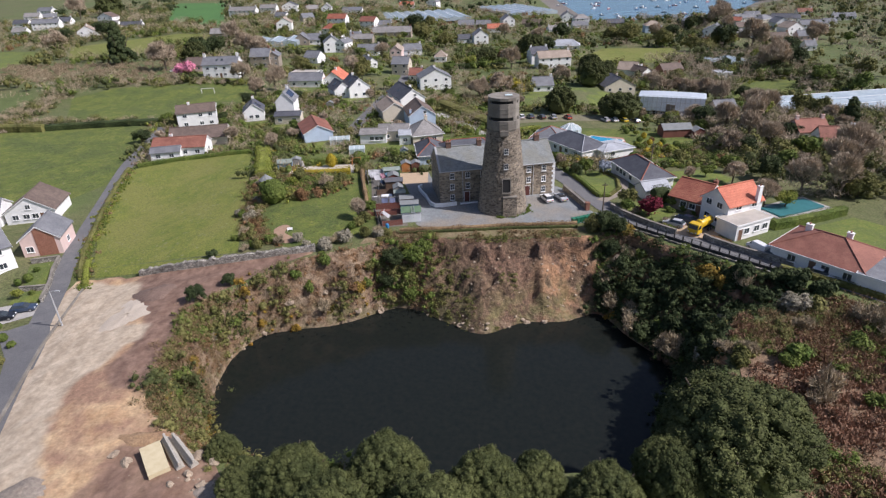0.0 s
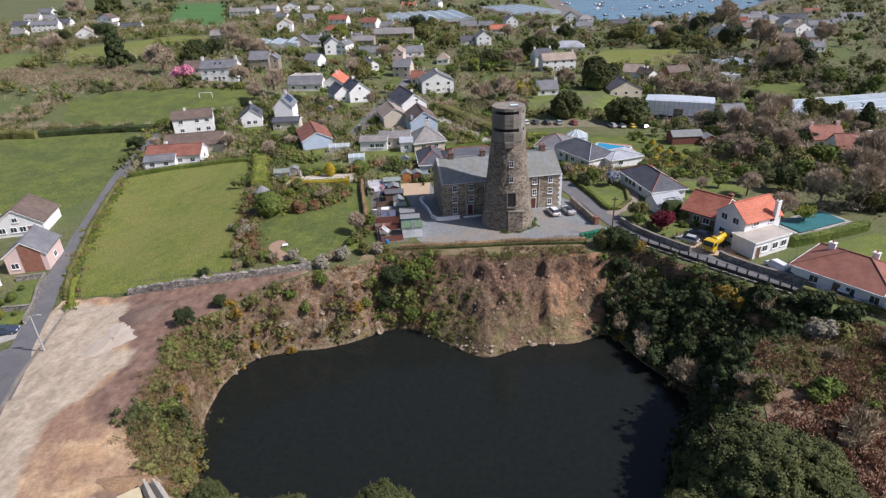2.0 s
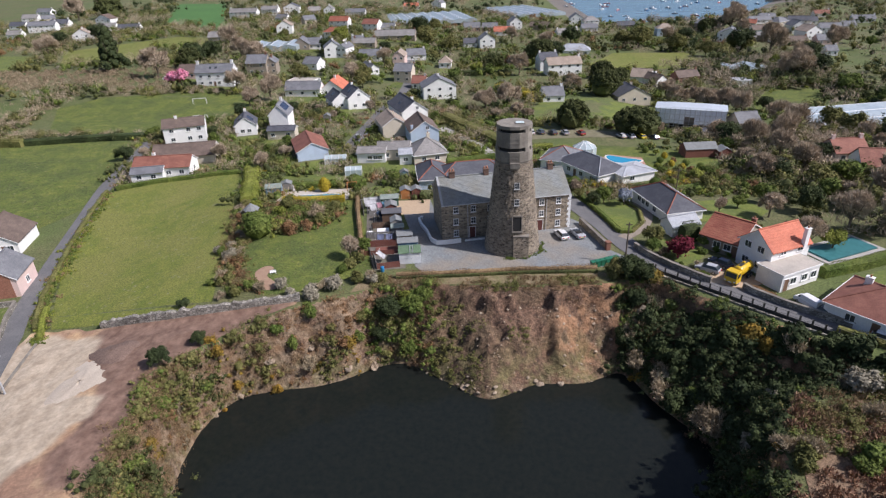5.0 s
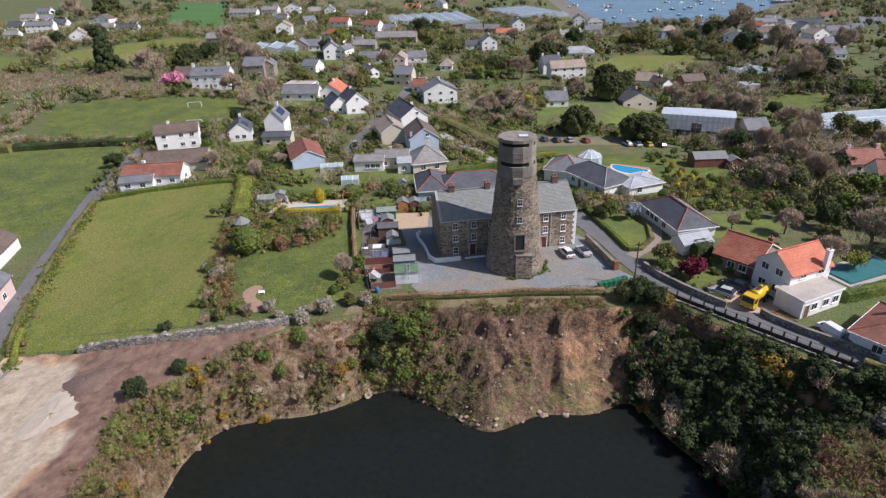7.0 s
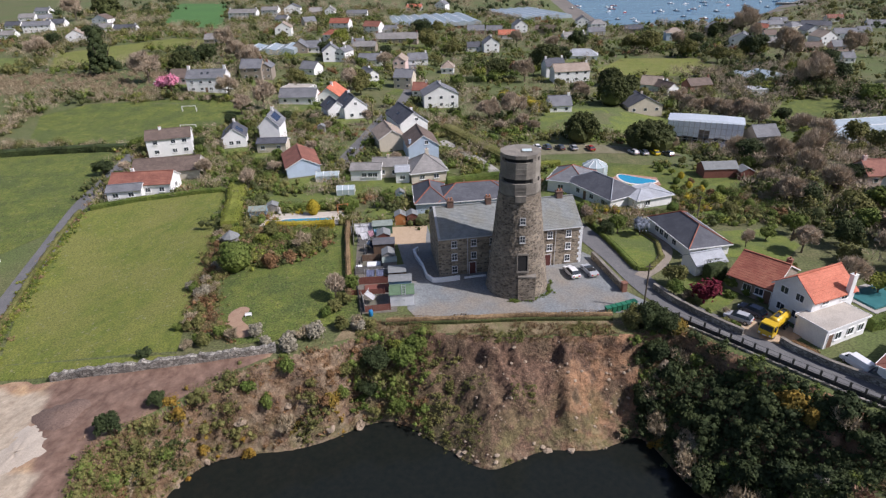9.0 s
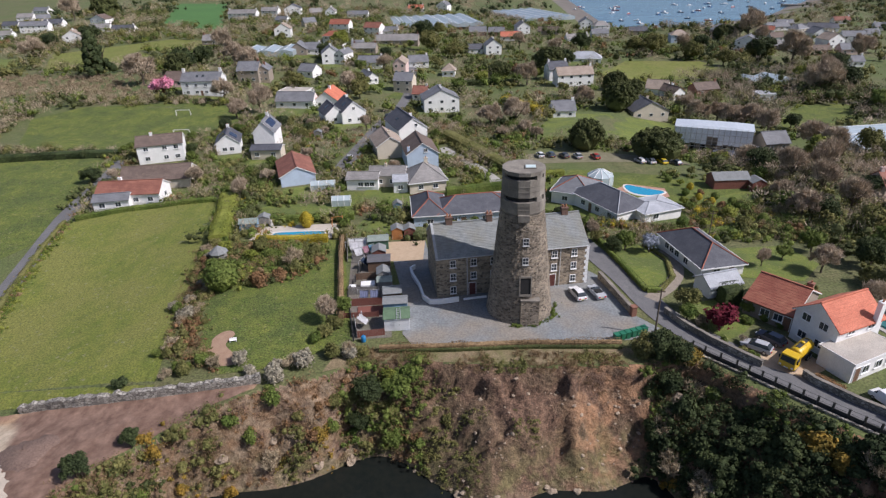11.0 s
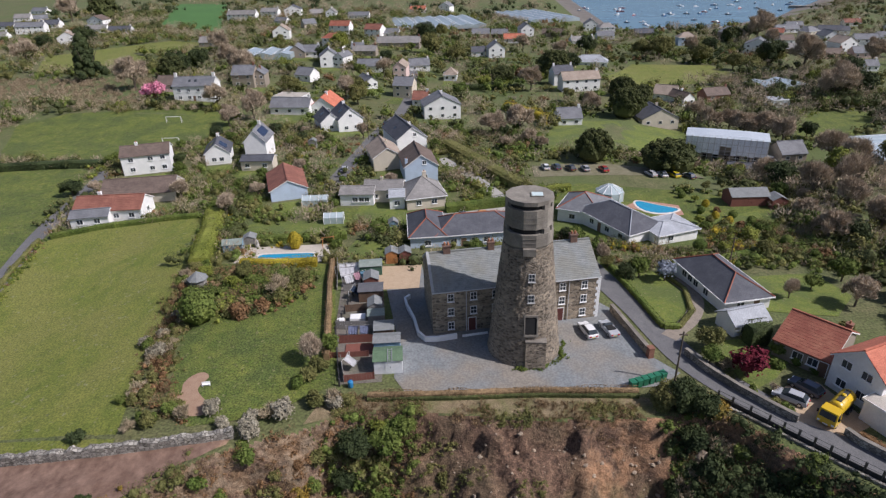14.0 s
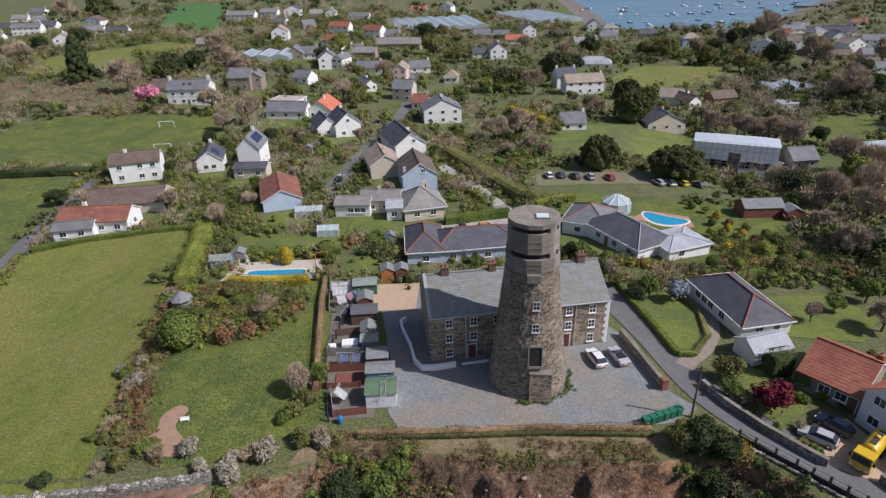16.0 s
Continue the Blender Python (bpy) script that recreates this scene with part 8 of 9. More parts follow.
TYRE = mat("tyre_rubber", (0.02, 0.02, 0.02), (0.03, 0.03, 0.03), rough=0.85, scale=5)
RIM_METAL = mat("wheel_metal", (0.45, 0.45, 0.46), (0.55, 0.55, 0.56), rough=0.35, scale=5, metal=0.8)
LIGHT_GLASS = mat("lamp_glass", (0.7, 0.72, 0.74), (0.8, 0.82, 0.84), rough=0.1, scale=5)
RED_GLASS = mat("red_lamp_glass", (0.35, 0.02, 0.02), (0.45, 0.03, 0.03), rough=0.15, scale=5)


def wheel(parent, x, y, r=0.32, w=0.22):
    b = bmesh.new()
    m = pose(x, y, r, 90)
    bm_lathe(b, [(r * 0.62, -w / 2), (r * 0.95, -w / 2), (r, -w / 2 + 0.04), (r, w / 2 - 0.04), (r * 0.95, w / 2), (r * 0.62, w / 2)], 18, m)
    t = part("tyre", b, TYRE, parent)
    b = bmesh.new()
    bm_lathe(b, [(r * 0.6, -w / 2 - 0.01), (r * 0.6, w / 2 + 0.01)], 14, m)
    part("rim", b, RIM_METAL, t)


def slab(b, profile, y0, y1, inset=0.0):
    """A side profile of (x, z), pulled between y0 and y1; points above the sill lean in by inset."""
    zs = [z for _, z in profile]
    lo, hi = min(zs), max(zs)
    sides = []
    for y, s in ((y0, 1), (y1, -1)):
        sides.append([b.verts.new((x, y + s * inset * ((z - lo) / (hi - lo)), z)) for x, z in profile])
    p, q = sides
    b.faces.new(p)
    b.faces.new(q[::-1])
    for i in range(len(p)):
        b.faces.new((p[i], q[i], q[(i + 1) % len(p)], p[(i + 1) % len(p)]))
    bmesh.ops.recalc_face_normals(b, faces=b.faces[:])
    bmesh.ops.bevel(b, geom=b.edges[:], offset=0.03, segments=1, affect="EDGES")


def car(x, y, rz, color, label, kind="hatch", group="", base=None):
    """A parked car, its nose to +x."""
    t = thing("car", x, y, (gz(x, y) if base is None else base) + 0.1, rz, label, "car", group)
    L, W = (4.2, 1.76) if kind != "van" else (5.0, 1.95)
    b = bmesh.new()
    if kind == "van":
        slab(b, [(-2.5, 0.35), (2.4, 0.35), (2.5, 0.8), (2.35, 1.05), (1.75, 1.2), (-2.5, 1.2)], -W / 2, W / 2, 0.03)
        top = [(-2.48, 1.19), (1.75, 1.19), (1.1, 1.95), (-2.4, 2.0)]
    else:
        slab(b, [(-2.08, 0.3), (2.05, 0.3), (2.1, 0.55), (2.0, 0.74), (1.0, 0.93), (-2.0, 0.95), (-2.1, 0.7)], -W / 2, W / 2, 0.06)
        top = {"hatch": [(-1.95, 0.93), (1.05, 0.93), (0.3, 1.42), (-1.5, 1.46)], "saloon": [(-1.6, 0.93), (1.0, 0.93), (0.3, 1.38), (-0.9, 1.4)], "open": [(0.2, 0.93), (0.95, 0.93), (0.45, 1.3), (0.38, 1.3)]}[kind]
    part("body", b, color, t)
    b = bmesh.new()
    slab(b, top, -W / 2 + 0.08, W / 2 - 0.08, 0.18)
    part("glasshouse" if kind != "van" else "cabin", b, GLASS if kind != "van" else color, t, "dark tinted windows" if kind != "van" else "")
    if kind == "van":
        b = bmesh.new()
        slab(b, [(1.2, 1.28), (1.72, 1.26), (1.2, 1.85)], -W / 2 + 0.04, W / 2 - 0.04, 0.12)
        part("windscreen", b, GLASS, t)
    elif kind != "open":
        b = bmesh.new()
        bx = top[3][0], top[2][0]
        slab(b, [(bx[0] + 0.05, top[3][1] - 0.01), (bx[1] - 0.02, top[2][1] - 0.01), (bx[1] - 0.1, top[2][1] + 0.05), (bx[0] + 0.12, top[3][1] + 0.05)], -W / 2 + 0.27, W / 2 - 0.27, 0.03)
        part("roof", b, color, t)
    else:
        b = bmesh.new()
        slab(b, [(-1.1, 0.7), (0.3, 0.7), (0.3, 0.98), (-0.1, 0.99), (-0.5, 1.1), (-1.1, 1.12)], -W / 2 + 0.2, W / 2 - 0.2, 0.03)
        part("cabin", b, DARK, t, "open black cabin of a convertible")
    for sx in (-1, 1):
        for sy in (-1, 1):
            wheel(t, sx * L * 0.31, sy * (W / 2 - 0.1))
    for sy in (-1, 1):
        for xx, material, nm in ((L / 2 - 0.06, LIGHT_GLASS, "headlight"), (-L / 2 + 0.0, RED_GLASS, "tail_light")):
            b = bmesh.new()
            bm_box(b, xx - 0.09, sy * (W / 2 - 0.35) - 0.17, 0.58, xx + 0.06, sy * (W / 2 - 0.35) + 0.17, 0.74)
            part(nm, b, material, t)
    b = bmesh.new()
    bm_box(b, -L / 2 - 0.02, -0.26, 0.42, -L / 2 + 0.1, 0.26, 0.53)
    part("number_plate", b, mat("plate_yellow", (0.6, 0.5, 0.1), (0.65, 0.55, 0.12), scale=3), t)
    t.scale = (0.87, 0.87, 0.87)
    return t


WHITE_CAR, SILVER, BLACK_CAR, BLUE_CAR, ORANGE_CAR = paint("white", (0.75, 0.75, 0.75)), paint("silver", (0.42, 0.43, 0.45)), paint("black", (0.02, 0.022, 0.03)), paint("dark_blue", (0.04, 0.06, 0.10)), paint("orange", (0.5, 0.2, 0.03))
RED_CAR, YELLOW_CAR, GREY_BLUE = paint("red", (0.35, 0.03, 0.03)), paint("yellow", (0.7, 0.55, 0.02)), paint("grey_blue", (0.2, 0.25, 0.32))
car(2.9, 13.6, 108, WHITE_CAR, "white hatchback parked on the forecourt")
car(5.8, 14.1, 108, SILVER, "silver convertible with an open black cabin", "open")
car(23.9, 1.2, 142, SILVER, "silver estate car on the gravel drive")
car(26.4, 3.0, 128, BLUE_CAR, "dark blue estate car beside the house")
car(-11.6, 59.6, 8, ORANGE_CAR, "orange car parked on the drive")
car(-9.2, 57.6, 190, WHITE_CAR, "white car parked on the drive")
car(-16.2, 59.2, 100, BLACK_CAR, "black car parked on the drive")
car(39.6, -17.4, -42, WHITE_CAR, "white hatchback parked beside the bungalow")
car(35.8, -11.6, -40, BLACK_CAR, "black car behind the lane wall")
car(34.2, -8.6, 112, WHITE_CAR, "white van parked on the lawn", "van").scale = (0.74, 0.74, 0.74)
car(-84.0, -22.6, 16, BLACK_CAR, "black car parked on a paved drive")
car(-82.2, -20.2, 16, BLUE_CAR, "dark car parked on a paved drive")
for i, (cx, cy, c) in enumerate(((3.2, 90, WHITE_CAR), (6.0, 90.2, BLUE_CAR), (9.4, 89.4, BLACK_CAR), (13.0, 89.2, SILVER), (17.5, 89, RED_CAR), (28.6, 86.8, SILVER), (31.4, 87, WHITE_CAR), (34.4, 87.4, YELLOW_CAR), (37.8, 87, BLUE_CAR))):
    car(cx, cy, 100 + 5 * (i % 3), c, {0: "white", 1: "dark blue", 2: "black", 3: "silver", 4: "red", 5: "silver", 6: "white", 7: "yellow", 8: "dark blue"}[i] + " car parked in a grass car park", group="cars in the car park")
car(74.5, 127, -60, WHITE_CAR, "white van beside the scaffolded building", "van")
car(-48, 88, 95, SILVER, "silver car parked in the village lane")
car(-46, 140, 92, BLACK_CAR, "black car parked in the village lane")
car(-147, 172, 5, WHITE_CAR, "white car parked near the farmhouse")


def tanker(x, y, rz):
    """A small yellow tank lorry, its nose to +x."""
    yel = paint("tanker_yellow", (0.62, 0.40, 0.01), 0.4)
    t = thing("tank_lorry", x, y, gz(x, y) + 0.1, rz, "yellow tank lorry parked beside the white house", "lorry")
    b = bmesh.new()
    bm_box(b, -3.2, -0.55, 0.65, 3.0, 0.55, 0.95)
    part("chassis", b, mat("dark_steel", (0.035, 0.035, 0.035)), t)
    b = bmesh.new()
    slab(b, [(1.5, 0.55), (3.25, 0.55), (3.3, 1.5), (3.05, 2.6), (1.5, 2.65)], -1.15, 1.15, 0.06)
    cab = part("cab", b, yel, t)
    b = bmesh.new()
    slab(b, [(3.24, 1.55), (3.34, 1.55), (3.13, 2.4), (3.03, 2.4)], -0.98, 0.98, 0.03)
    part("windscreen", b, GLASS, cab)
    for s in (-1, 1):
        b = bmesh.new()
        bm_box(b, 2.0, s * 1.13 - 0.03, 1.6, 2.85, s * 1.13 + 0.03, 2.3)
        part("side_window", b, GLASS, cab)
        b = bmesh.new()
        bm_box(b, 3.28, s * 0.85 - 0.16, 0.75, 3.36, s * 0.85 + 0.16, 0.98)
        part("headlight", b, LIGHT_GLASS, cab)
        b = bmesh.new()
        bm_box(b, 2.95, s * 1.3 - 0.1, 1.7, 3.05, s * 1.3 + 0.1, 2.2)
        part("mirror", b, DARK, cab)
        for xx in (2.3, -1.6, -2.5):
            wheel(t, xx, s * 0.95, 0.46, 0.3)
    b = bmesh.new()
    bm_lathe(b, [(0.3, -3.3), (0.85, -3.2), (1.0, -2.95), (1.0, 0.95), (0.85, 1.2), (0.3, 1.3)], 28, Matrix.Translation((0, 0, 1.95)) @ Matrix.Rotation(radians(90), 4, "Y"))
    tank = part("tank", b, yel, t, smooth=True)
    for xx in (-2.4, -1.0, 0.4):
        b = bmesh.new()
        bm_lathe(b, [(1.02, xx - 0.05), (1.02, xx + 0.05)], 28, Matrix.Translation((0, 0, 1.95)) @ Matrix.Rotation(radians(90), 4, "Y"))
        part("band", b, yel, tank)
    b = bmesh.new()
    bm_box(b, -2.6, -0.3, 2.92, 0.6, 0.3, 3.02)
    part("walkway", b, mat("dark_steel", (0.035, 0.035, 0.035)), tank)
    b = bmesh.new()
    bm_lathe(b, [(0.28, 0), (0.28, 0.2), (0.2, 0.25)], 14, Matrix.Translation((-1.0, 0, 3.022)))
    part("hatch", b, yel, tank)
    b = bmesh.new()
    bm_box(b, 3.3, -0.3, 0.6, 3.345, 0.3, 0.72)
    part("number_plate", b, WHITE, cab)
    t.scale = (0.82, 0.82, 0.82)


tanker(27.6, -1.3, 222)


# ---- sheds, washing and yard clutter beside the forecourt ----
WOOD = {"brown": mat("shed_brown_boards", (0.12, 0.075, 0.05), (0.18, 0.115, 0.075), rough=0.85, scale=1.5, fine=0.3, stretch=(6, 6, 0.6)), "orange": mat("shed_orange_boards", (0.40, 0.16, 0.05), (0.48, 0.21, 0.07), rough=0.8, scale=1.5, fine=0.2, stretch=(6, 6, 0.6)),
        "maroon": mat("shed_maroon_boards", (0.17, 0.06, 0.045), (0.23, 0.09, 0.065), rough=0.8, scale=1.5, fine=0.2, stretch=(6, 6, 0.6)), "blue": mat("shed_blue_boards", (0.14, 0.24, 0.32), (0.19, 0.31, 0.4), rough=0.7, scale=1.5, fine=0.15, stretch=(6, 6, 0.6)),
        "white": mat("shed_white_boards", (0.62, 0.64, 0.66), (0.72, 0.73, 0.74), rough=0.7, scale=1.5, fine=0.1), "green": mat("shed_green_boards", (0.05, 0.12, 0.08), (0.08, 0.17, 0.12), rough=0.7, scale=1.5, fine=0.15), "grey": mat("shed_grey_boards", (0.2, 0.19, 0.18), (0.28, 0.27, 0.25), rough=0.9, scale=1.5, fine=0.25, stretch=(6, 6, 0.6))}
FELT = {"grey": mat("felt_grey", (0.17, 0.18, 0.18), (0.24, 0.25, 0.25), rough=0.9, scale=1.2, fine=0.2), "green": mat("felt_green", (0.09, 0.15, 0.085), (0.13, 0.2, 0.12), rough=0.9, scale=1.2, fine=0.2), "dark": mat("felt_dark", (0.09, 0.09, 0.10), (0.13, 0.13, 0.14), rough=0.9, scale=1.2, fine=0.2), "greygreen": mat("felt_grey_green", (0.2, 0.24, 0.21), (0.26, 0.3, 0.27), rough=0.9, scale=1.2, fine=0.2)}


def shed(x, y, rz, w, d, h, rise, boards, felt, label, ridge="y", door=True, window_at=None, category="shed"):
    t = thing("shed", x, y, gz(x, y) + 0.02, rz, label, category)
    X, Y = w / 2, d / 2
    b = bmesh.new()
    if ridge == "y":
        prof = [(-X, -0.2), (X, -0.2), (X, h), (0, h + rise), (-X, h)]
        p, q = [[b.verts.new((u, yy, v)) for u, v in prof] for yy in (-Y, Y)]
    else:
        prof = [(-Y, -0.2), (Y, -0.2), (Y, h), (0, h + rise), (-Y, h)]
        p, q = [[b.verts.new((xx, u, v)) for u, v in prof] for xx in (-X, X)]
    b.faces.new(p)
    b.faces.new(q[::-1])
    for i in range(5):
        b.faces.new((p[i], q[i], q[(i + 1) % 5], p[(i + 1) % 5]))
    bmesh.ops.recalc_face_normals(b, faces=b.faces[:])
    part("wall", b, WOOD[boards], t)
    half, length = (X, Y + 0.12) if ridge == "y" else (Y, X + 0.12)
    for s in (-1, 1):
        b = bmesh.new()
        k = rise / half
        pts = [(half + 0.15, h - 0.15 * k + 0.01), (half + 0.15, h - 0.15 * k + 0.07), (0, h + rise + 0.07), (0, h + rise + 0.01)]
        p, q = [[b.verts.new((s * u, e, v) if ridge == "y" else (e, s * u, v)) for u, v in pts] for e in (-length, length)]
        b.faces.new(p)
        b.faces.new(q[::-1])
        for i in range(4):
            b.faces.new((p[i], q[i], q[(i + 1) % 4], p[(i + 1) % 4]))
        bmesh.ops.recalc_face_normals(b, faces=b.faces[:])
        part("roof", b, FELT[felt], t)
    if door:
        b = bmesh.new()
        bm_box(b, -0.4, -Y - 0.03, 0.0, 0.4, -Y + 0.01, min(1.8, h - 0.05))
        dd = part("door", b, WOOD[boards], t)
        b = bmesh.new()
        bm_box(b, 0.28, -Y - 0.07, 0.9, 0.33, -Y - 0.03, 1.05)
        part("handle", b, DARK, dd)
    if window_at:
        window(t, pose(window_at, -Y - 0.01, h * 0.6), 0.8, 0.6, frame=WOOD["blue"], bars=(1, 0), sill=False)
    return t


shed(-27.4, 35.6, 10, 2.0, 2.2, 2.0, 0.5, "orange", "grey", "bright orange-brown garden shed with a grey roof")
shed(-25.1, 35.9, 10, 2.0, 2.2, 2.0, 0.5, "maroon", "grey", "dark red-brown garden shed with a grey roof")
shed(-30.0, 30.4, 10, 3.6, 2.4, 1.9, 0.35, "green", "greygreen", "green shed with a pale grey-green roof", ridge="x")
shed(-29.0, 25.6, 10, 2.2, 2.4, 1.8, 0.5, "maroon", "grey", "small red-brown shed with a grey roof")
shed(-28.3, 21.7, 8, 3.6, 2.5, 1.9, 0.25, "brown", "dark", "wide brown wooden shed with a dark roof", ridge="x")
shed(-26.9, 17.4, 10, 1.9, 2.2, 1.9, 0.5, "grey", "grey", "narrow grey weathered shed with a pitched roof")
shed(-26.3, 14.9, 10, 2.2, 1.7, 1.8, 0.15, "grey", "greygreen", "grey shed with a nearly flat roof", ridge="x")
shed(-24.6, 11.6, 10, 2.6, 2.2, 1.9, 0.2, "brown", "grey", "brown shed with a low grey roof", ridge="x")
shed(-23.7, 8.6, 8, 3.4, 2.0, 2.0, 0.25, "blue", "grey", "shed with teal window frames and a grey roof", ridge="x", window_at=0.4)
shed(-23.0, 5.2, 8, 3.5, 2.8, 2.0, 0.45, "white", "green", "white shed with a mossy green roof", ridge="x")
b = bmesh.new()
for xx in (-0.25, 0.25):
    bm_box(b, xx - 0.03, -1.1, 0.0, xx + 0.03, 1.1, 0.06)
for i in range(7):
    bm_box(b, -0.22, -0.95 + i * 0.31, 0.01, 0.22, -0.91 + i * 0.31, 0.05)
lad = part("ladder", b, mat("bare_aluminium", (0.6, 0.6, 0.6), (0.68, 0.68, 0.68), rough=0.4, scale=4, metal=0.6))
lad.matrix_basis = pose(-22.6, 4.35, 2.33, 17, 0, 8)
tagged(lad, "pale aluminium ladder lying on a shed roof", "ladder")
shed(-57.2, 39.3, 12, 3.4, 2.4, 1.9, 0.6, "blue", "greygreen", "blue-green garden shed beside the pool", ridge="x", window_at=1.0)
shed(-55.4, 42.6, 12, 2.2, 2.0, 1.8, 0.5, "grey", "grey", "grey garden shed behind the pool")
shed(-29.7, 52, 12, 1.8, 1.8, 1.8, 0.6, "blue", "grey", "small pale blue garden shed")
shed(44, 68.6, 5, 8.0, 4.5, 2.2, 1.2, "maroon", "grey", "red-brown timber summerhouse with a grey roof", ridge="x", category="summerhouse")
shed(49.5, 66.5, 5, 3.2, 3.2, 2.0, 0.8, "maroon", "grey", "small red timber porch of the summerhouse")
shed(-62, 109, 5, 2.2, 2.2, 2.0, 0.6, "grey", "grey", "grey garden shed among hedges")


def yard_fence(x0, y0, x1, y1, h, boards, label):
    """A close-boarded fence: boards between two posts."""
    a, c = Vector((x0, y0, 0)), Vector((x1, y1, 0))
    n = max(2, int((c - a).length / 0.3))
    rz = math.degrees(math.atan2(y1 - y0, x1 - x0))
    t = thing("board_fence", x0, y0, gz(x0, y0), rz, label, "fence")
    b = bmesh.new()
    w = (c - a).length / n
    bm_box(b, 0.01, -0.02, -0.1, w - 0.01, 0.02, h)
    me = mesh_of("board", b, WOOD[boards])
    for i in range(n):
        part("board", me, None, t, at=pose(i * w, 0.012 * (i % 2), 0.0))
    for xx in (0.0, (c - a).length):
        b = bmesh.new()
        bm_box(b, xx - 0.05, -0.05, -0.3, xx + 0.05, 0.05, h + 0.12)
        part("post", b, WOOD[boards], t)


yard_fence(-28.0, 1.9, -24.4, 2.7, 1.1, "maroon", "dark red-brown board fence round a yard")
yard_fence(-29.3, 5.8, -28.0, 1.9, 1.1, "grey", "grey weathered board fence round a yard")
yard_fence(-30.4, 9.8, -25.8, 10.4, 1.3, "maroon", "red-brown board fence between yards")
yard_fence(-31.6, 13.0, -25.6, 13.4, 1.4, "grey", "grey board fence between yards")
yard_fence(-31.4, 17.5, -28.2, 18.2, 1.2, "brown", "brown board fence between yards")
yard_fence(-33.0, 23.5, -30.2, 24.0, 1.2, "grey", "grey board fence behind the sheds")
yard_fence(-31.0, 6.6, -26.0, 7.2, 0.9, "maroon", "low red-brown board fence")
yard_fence(-36.4, 33.5, -34.2, 24.0, 1.4, "grey", "grey board fence beside the paddock")


def cloth(x, y, rz, w, h, z, color, label, slack=0.9):
    """A sheet hung over a line, with folds."""
    b = bmesh.new()
    nx, nz = 14, 7
    g = [[b.verts.new((-w / 2 + w * i / nx, 0.12 * math.sin(i * 1.7) * (1 - j / nz) - (0.25 + slack * h) * (1 - j / nz), -0.75 * h * (1 - j / nz) - 0.10 * math.sin(math.pi * i / nx))) for i in range(nx + 1)] for j in range(nz + 1)]
    for j in range(nz):
        for i in range(nx):
            b.faces.new((g[j][i], g[j][i + 1], g[j + 1][i + 1], g[j + 1][i]))
    bmesh.ops.solidify(b, geom=b.faces[:], thickness=0.02)
    ob = part("washing", b, mat("cloth_" + color[0], color[1], tuple(v * 0.8 for v in color[1]), rough=0.9, scale=1.5), at=pose(x, y, z, 0, 0, rz), smooth=True)
    return tagged(ob, label, "laundry")


def washing_line(x, y, rz, w):
    t = thing("clothes_line", x, y, gz(x, y), rz, "clothes line between two grey posts", "clothes line")
    for s in (-1, 1):
        b = bmesh.new()
        bm_tube(b, [(s * w / 2, 0, -0.3), (s * w / 2, 0, 1.95)], 0.04, 6)
        part("post", b, PIPE, t)
    b = bmesh.new()
    bm_tube(b, [(-w / 2, 0, 1.9), (0, 0, 1.82), (w / 2, 0, 1.9)], 0.012, 5)
    part("line", b, WHITE, t)


for (x, y, rz, w), pieces in (((-33.2, 30.6, 12, 4.2), ((0, 2.0, 1.4, ("white", (0.8, 0.8, 0.82))), (-1.6, 1.1, 1.2, ("white", (0.8, 0.8, 0.82))), (1.4, 0.8, 1.0, ("white", (0.8, 0.8, 0.82))))), ((-33.6, 29.0, 12, 4.0), ((0, 2.4, 1.3, ("white", (0.8, 0.8, 0.82))),)),
                              ((-32.0, 26.6, 30, 4.0), ((-1, 1.4, 1.2, ("white", (0.8, 0.8, 0.82))), (0.4, 1.0, 1.0, ("pink", (0.6, 0.35, 0.42))), (1.4, 0.8, 1.0, ("blue", (0.2, 0.4, 0.55))))), ((-28.0, 11.6, 6, 3.6), ((-0.8, 1.3, 0.9, ("slate", (0.25, 0.28, 0.42))), (0.7, 1.2, 0.9, ("slate", (0.25, 0.28, 0.42))))),
                              ((-31.2, 21.6, 80, 2.6), ((0, 1.4, 1.3, ("navy", (0.05, 0.08, 0.14))),)), ((-28.3, 4.6, 78, 2.2), ((0, 1.2, 1.2, ("white", (0.8, 0.8, 0.82))),))):
    washing_line(x, y, rz, w)
    for dx, ww, hh, col in pieces:
        c, s = math.cos(radians(rz)), math.sin(radians(rz))
        cloth(x + dx * c, y + dx * s, rz, ww, hh, gz(x, y) + 1.84, col, f"{col[0]} washing hung on a clothes line")
b = bmesh.new()
bm_box(b, -1.1, -0.7, 0, 1.1, 0.7, 0.9)
bmesh.ops.bevel(b, geom=b.edges[:], offset=0.06, segments=2, affect="EDGES")
tagged(part("storage_box", b, WHITE, at=pose(-29.0, 15.2, 0.02, 0, 0, 8)), "white lidded storage box between sheds", "box")
b = bmesh.new()
bm_box(b, -0.5, -0.4, 0, 0.5, 0.4, 0.85)
bmesh.ops.bevel(b, geom=b.edges[:], offset=0.05, segments=2, affect="EDGES")
tagged(part("water_tank", b, WHITE, at=pose(-31.3, 14.4, 0.02, 0, 0, 8)), "small white plastic water tank", "tank")
b = bmesh.new()
bm_lathe(b, [(0.27, 0), (0.31, 0.1), (0.33, 0.45), (0.31, 0.85), (0.27, 0.92)], 18)
tagged(part("barrel", b, mat("blue_plastic", (0.02, 0.17, 0.38), (0.03, 0.22, 0.45), rough=0.4, scale=2), at=pose(-27.0, 1.1, 0.0), smooth=True), "blue plastic barrel beside a board fence", "barrel")
b = bmesh.new()
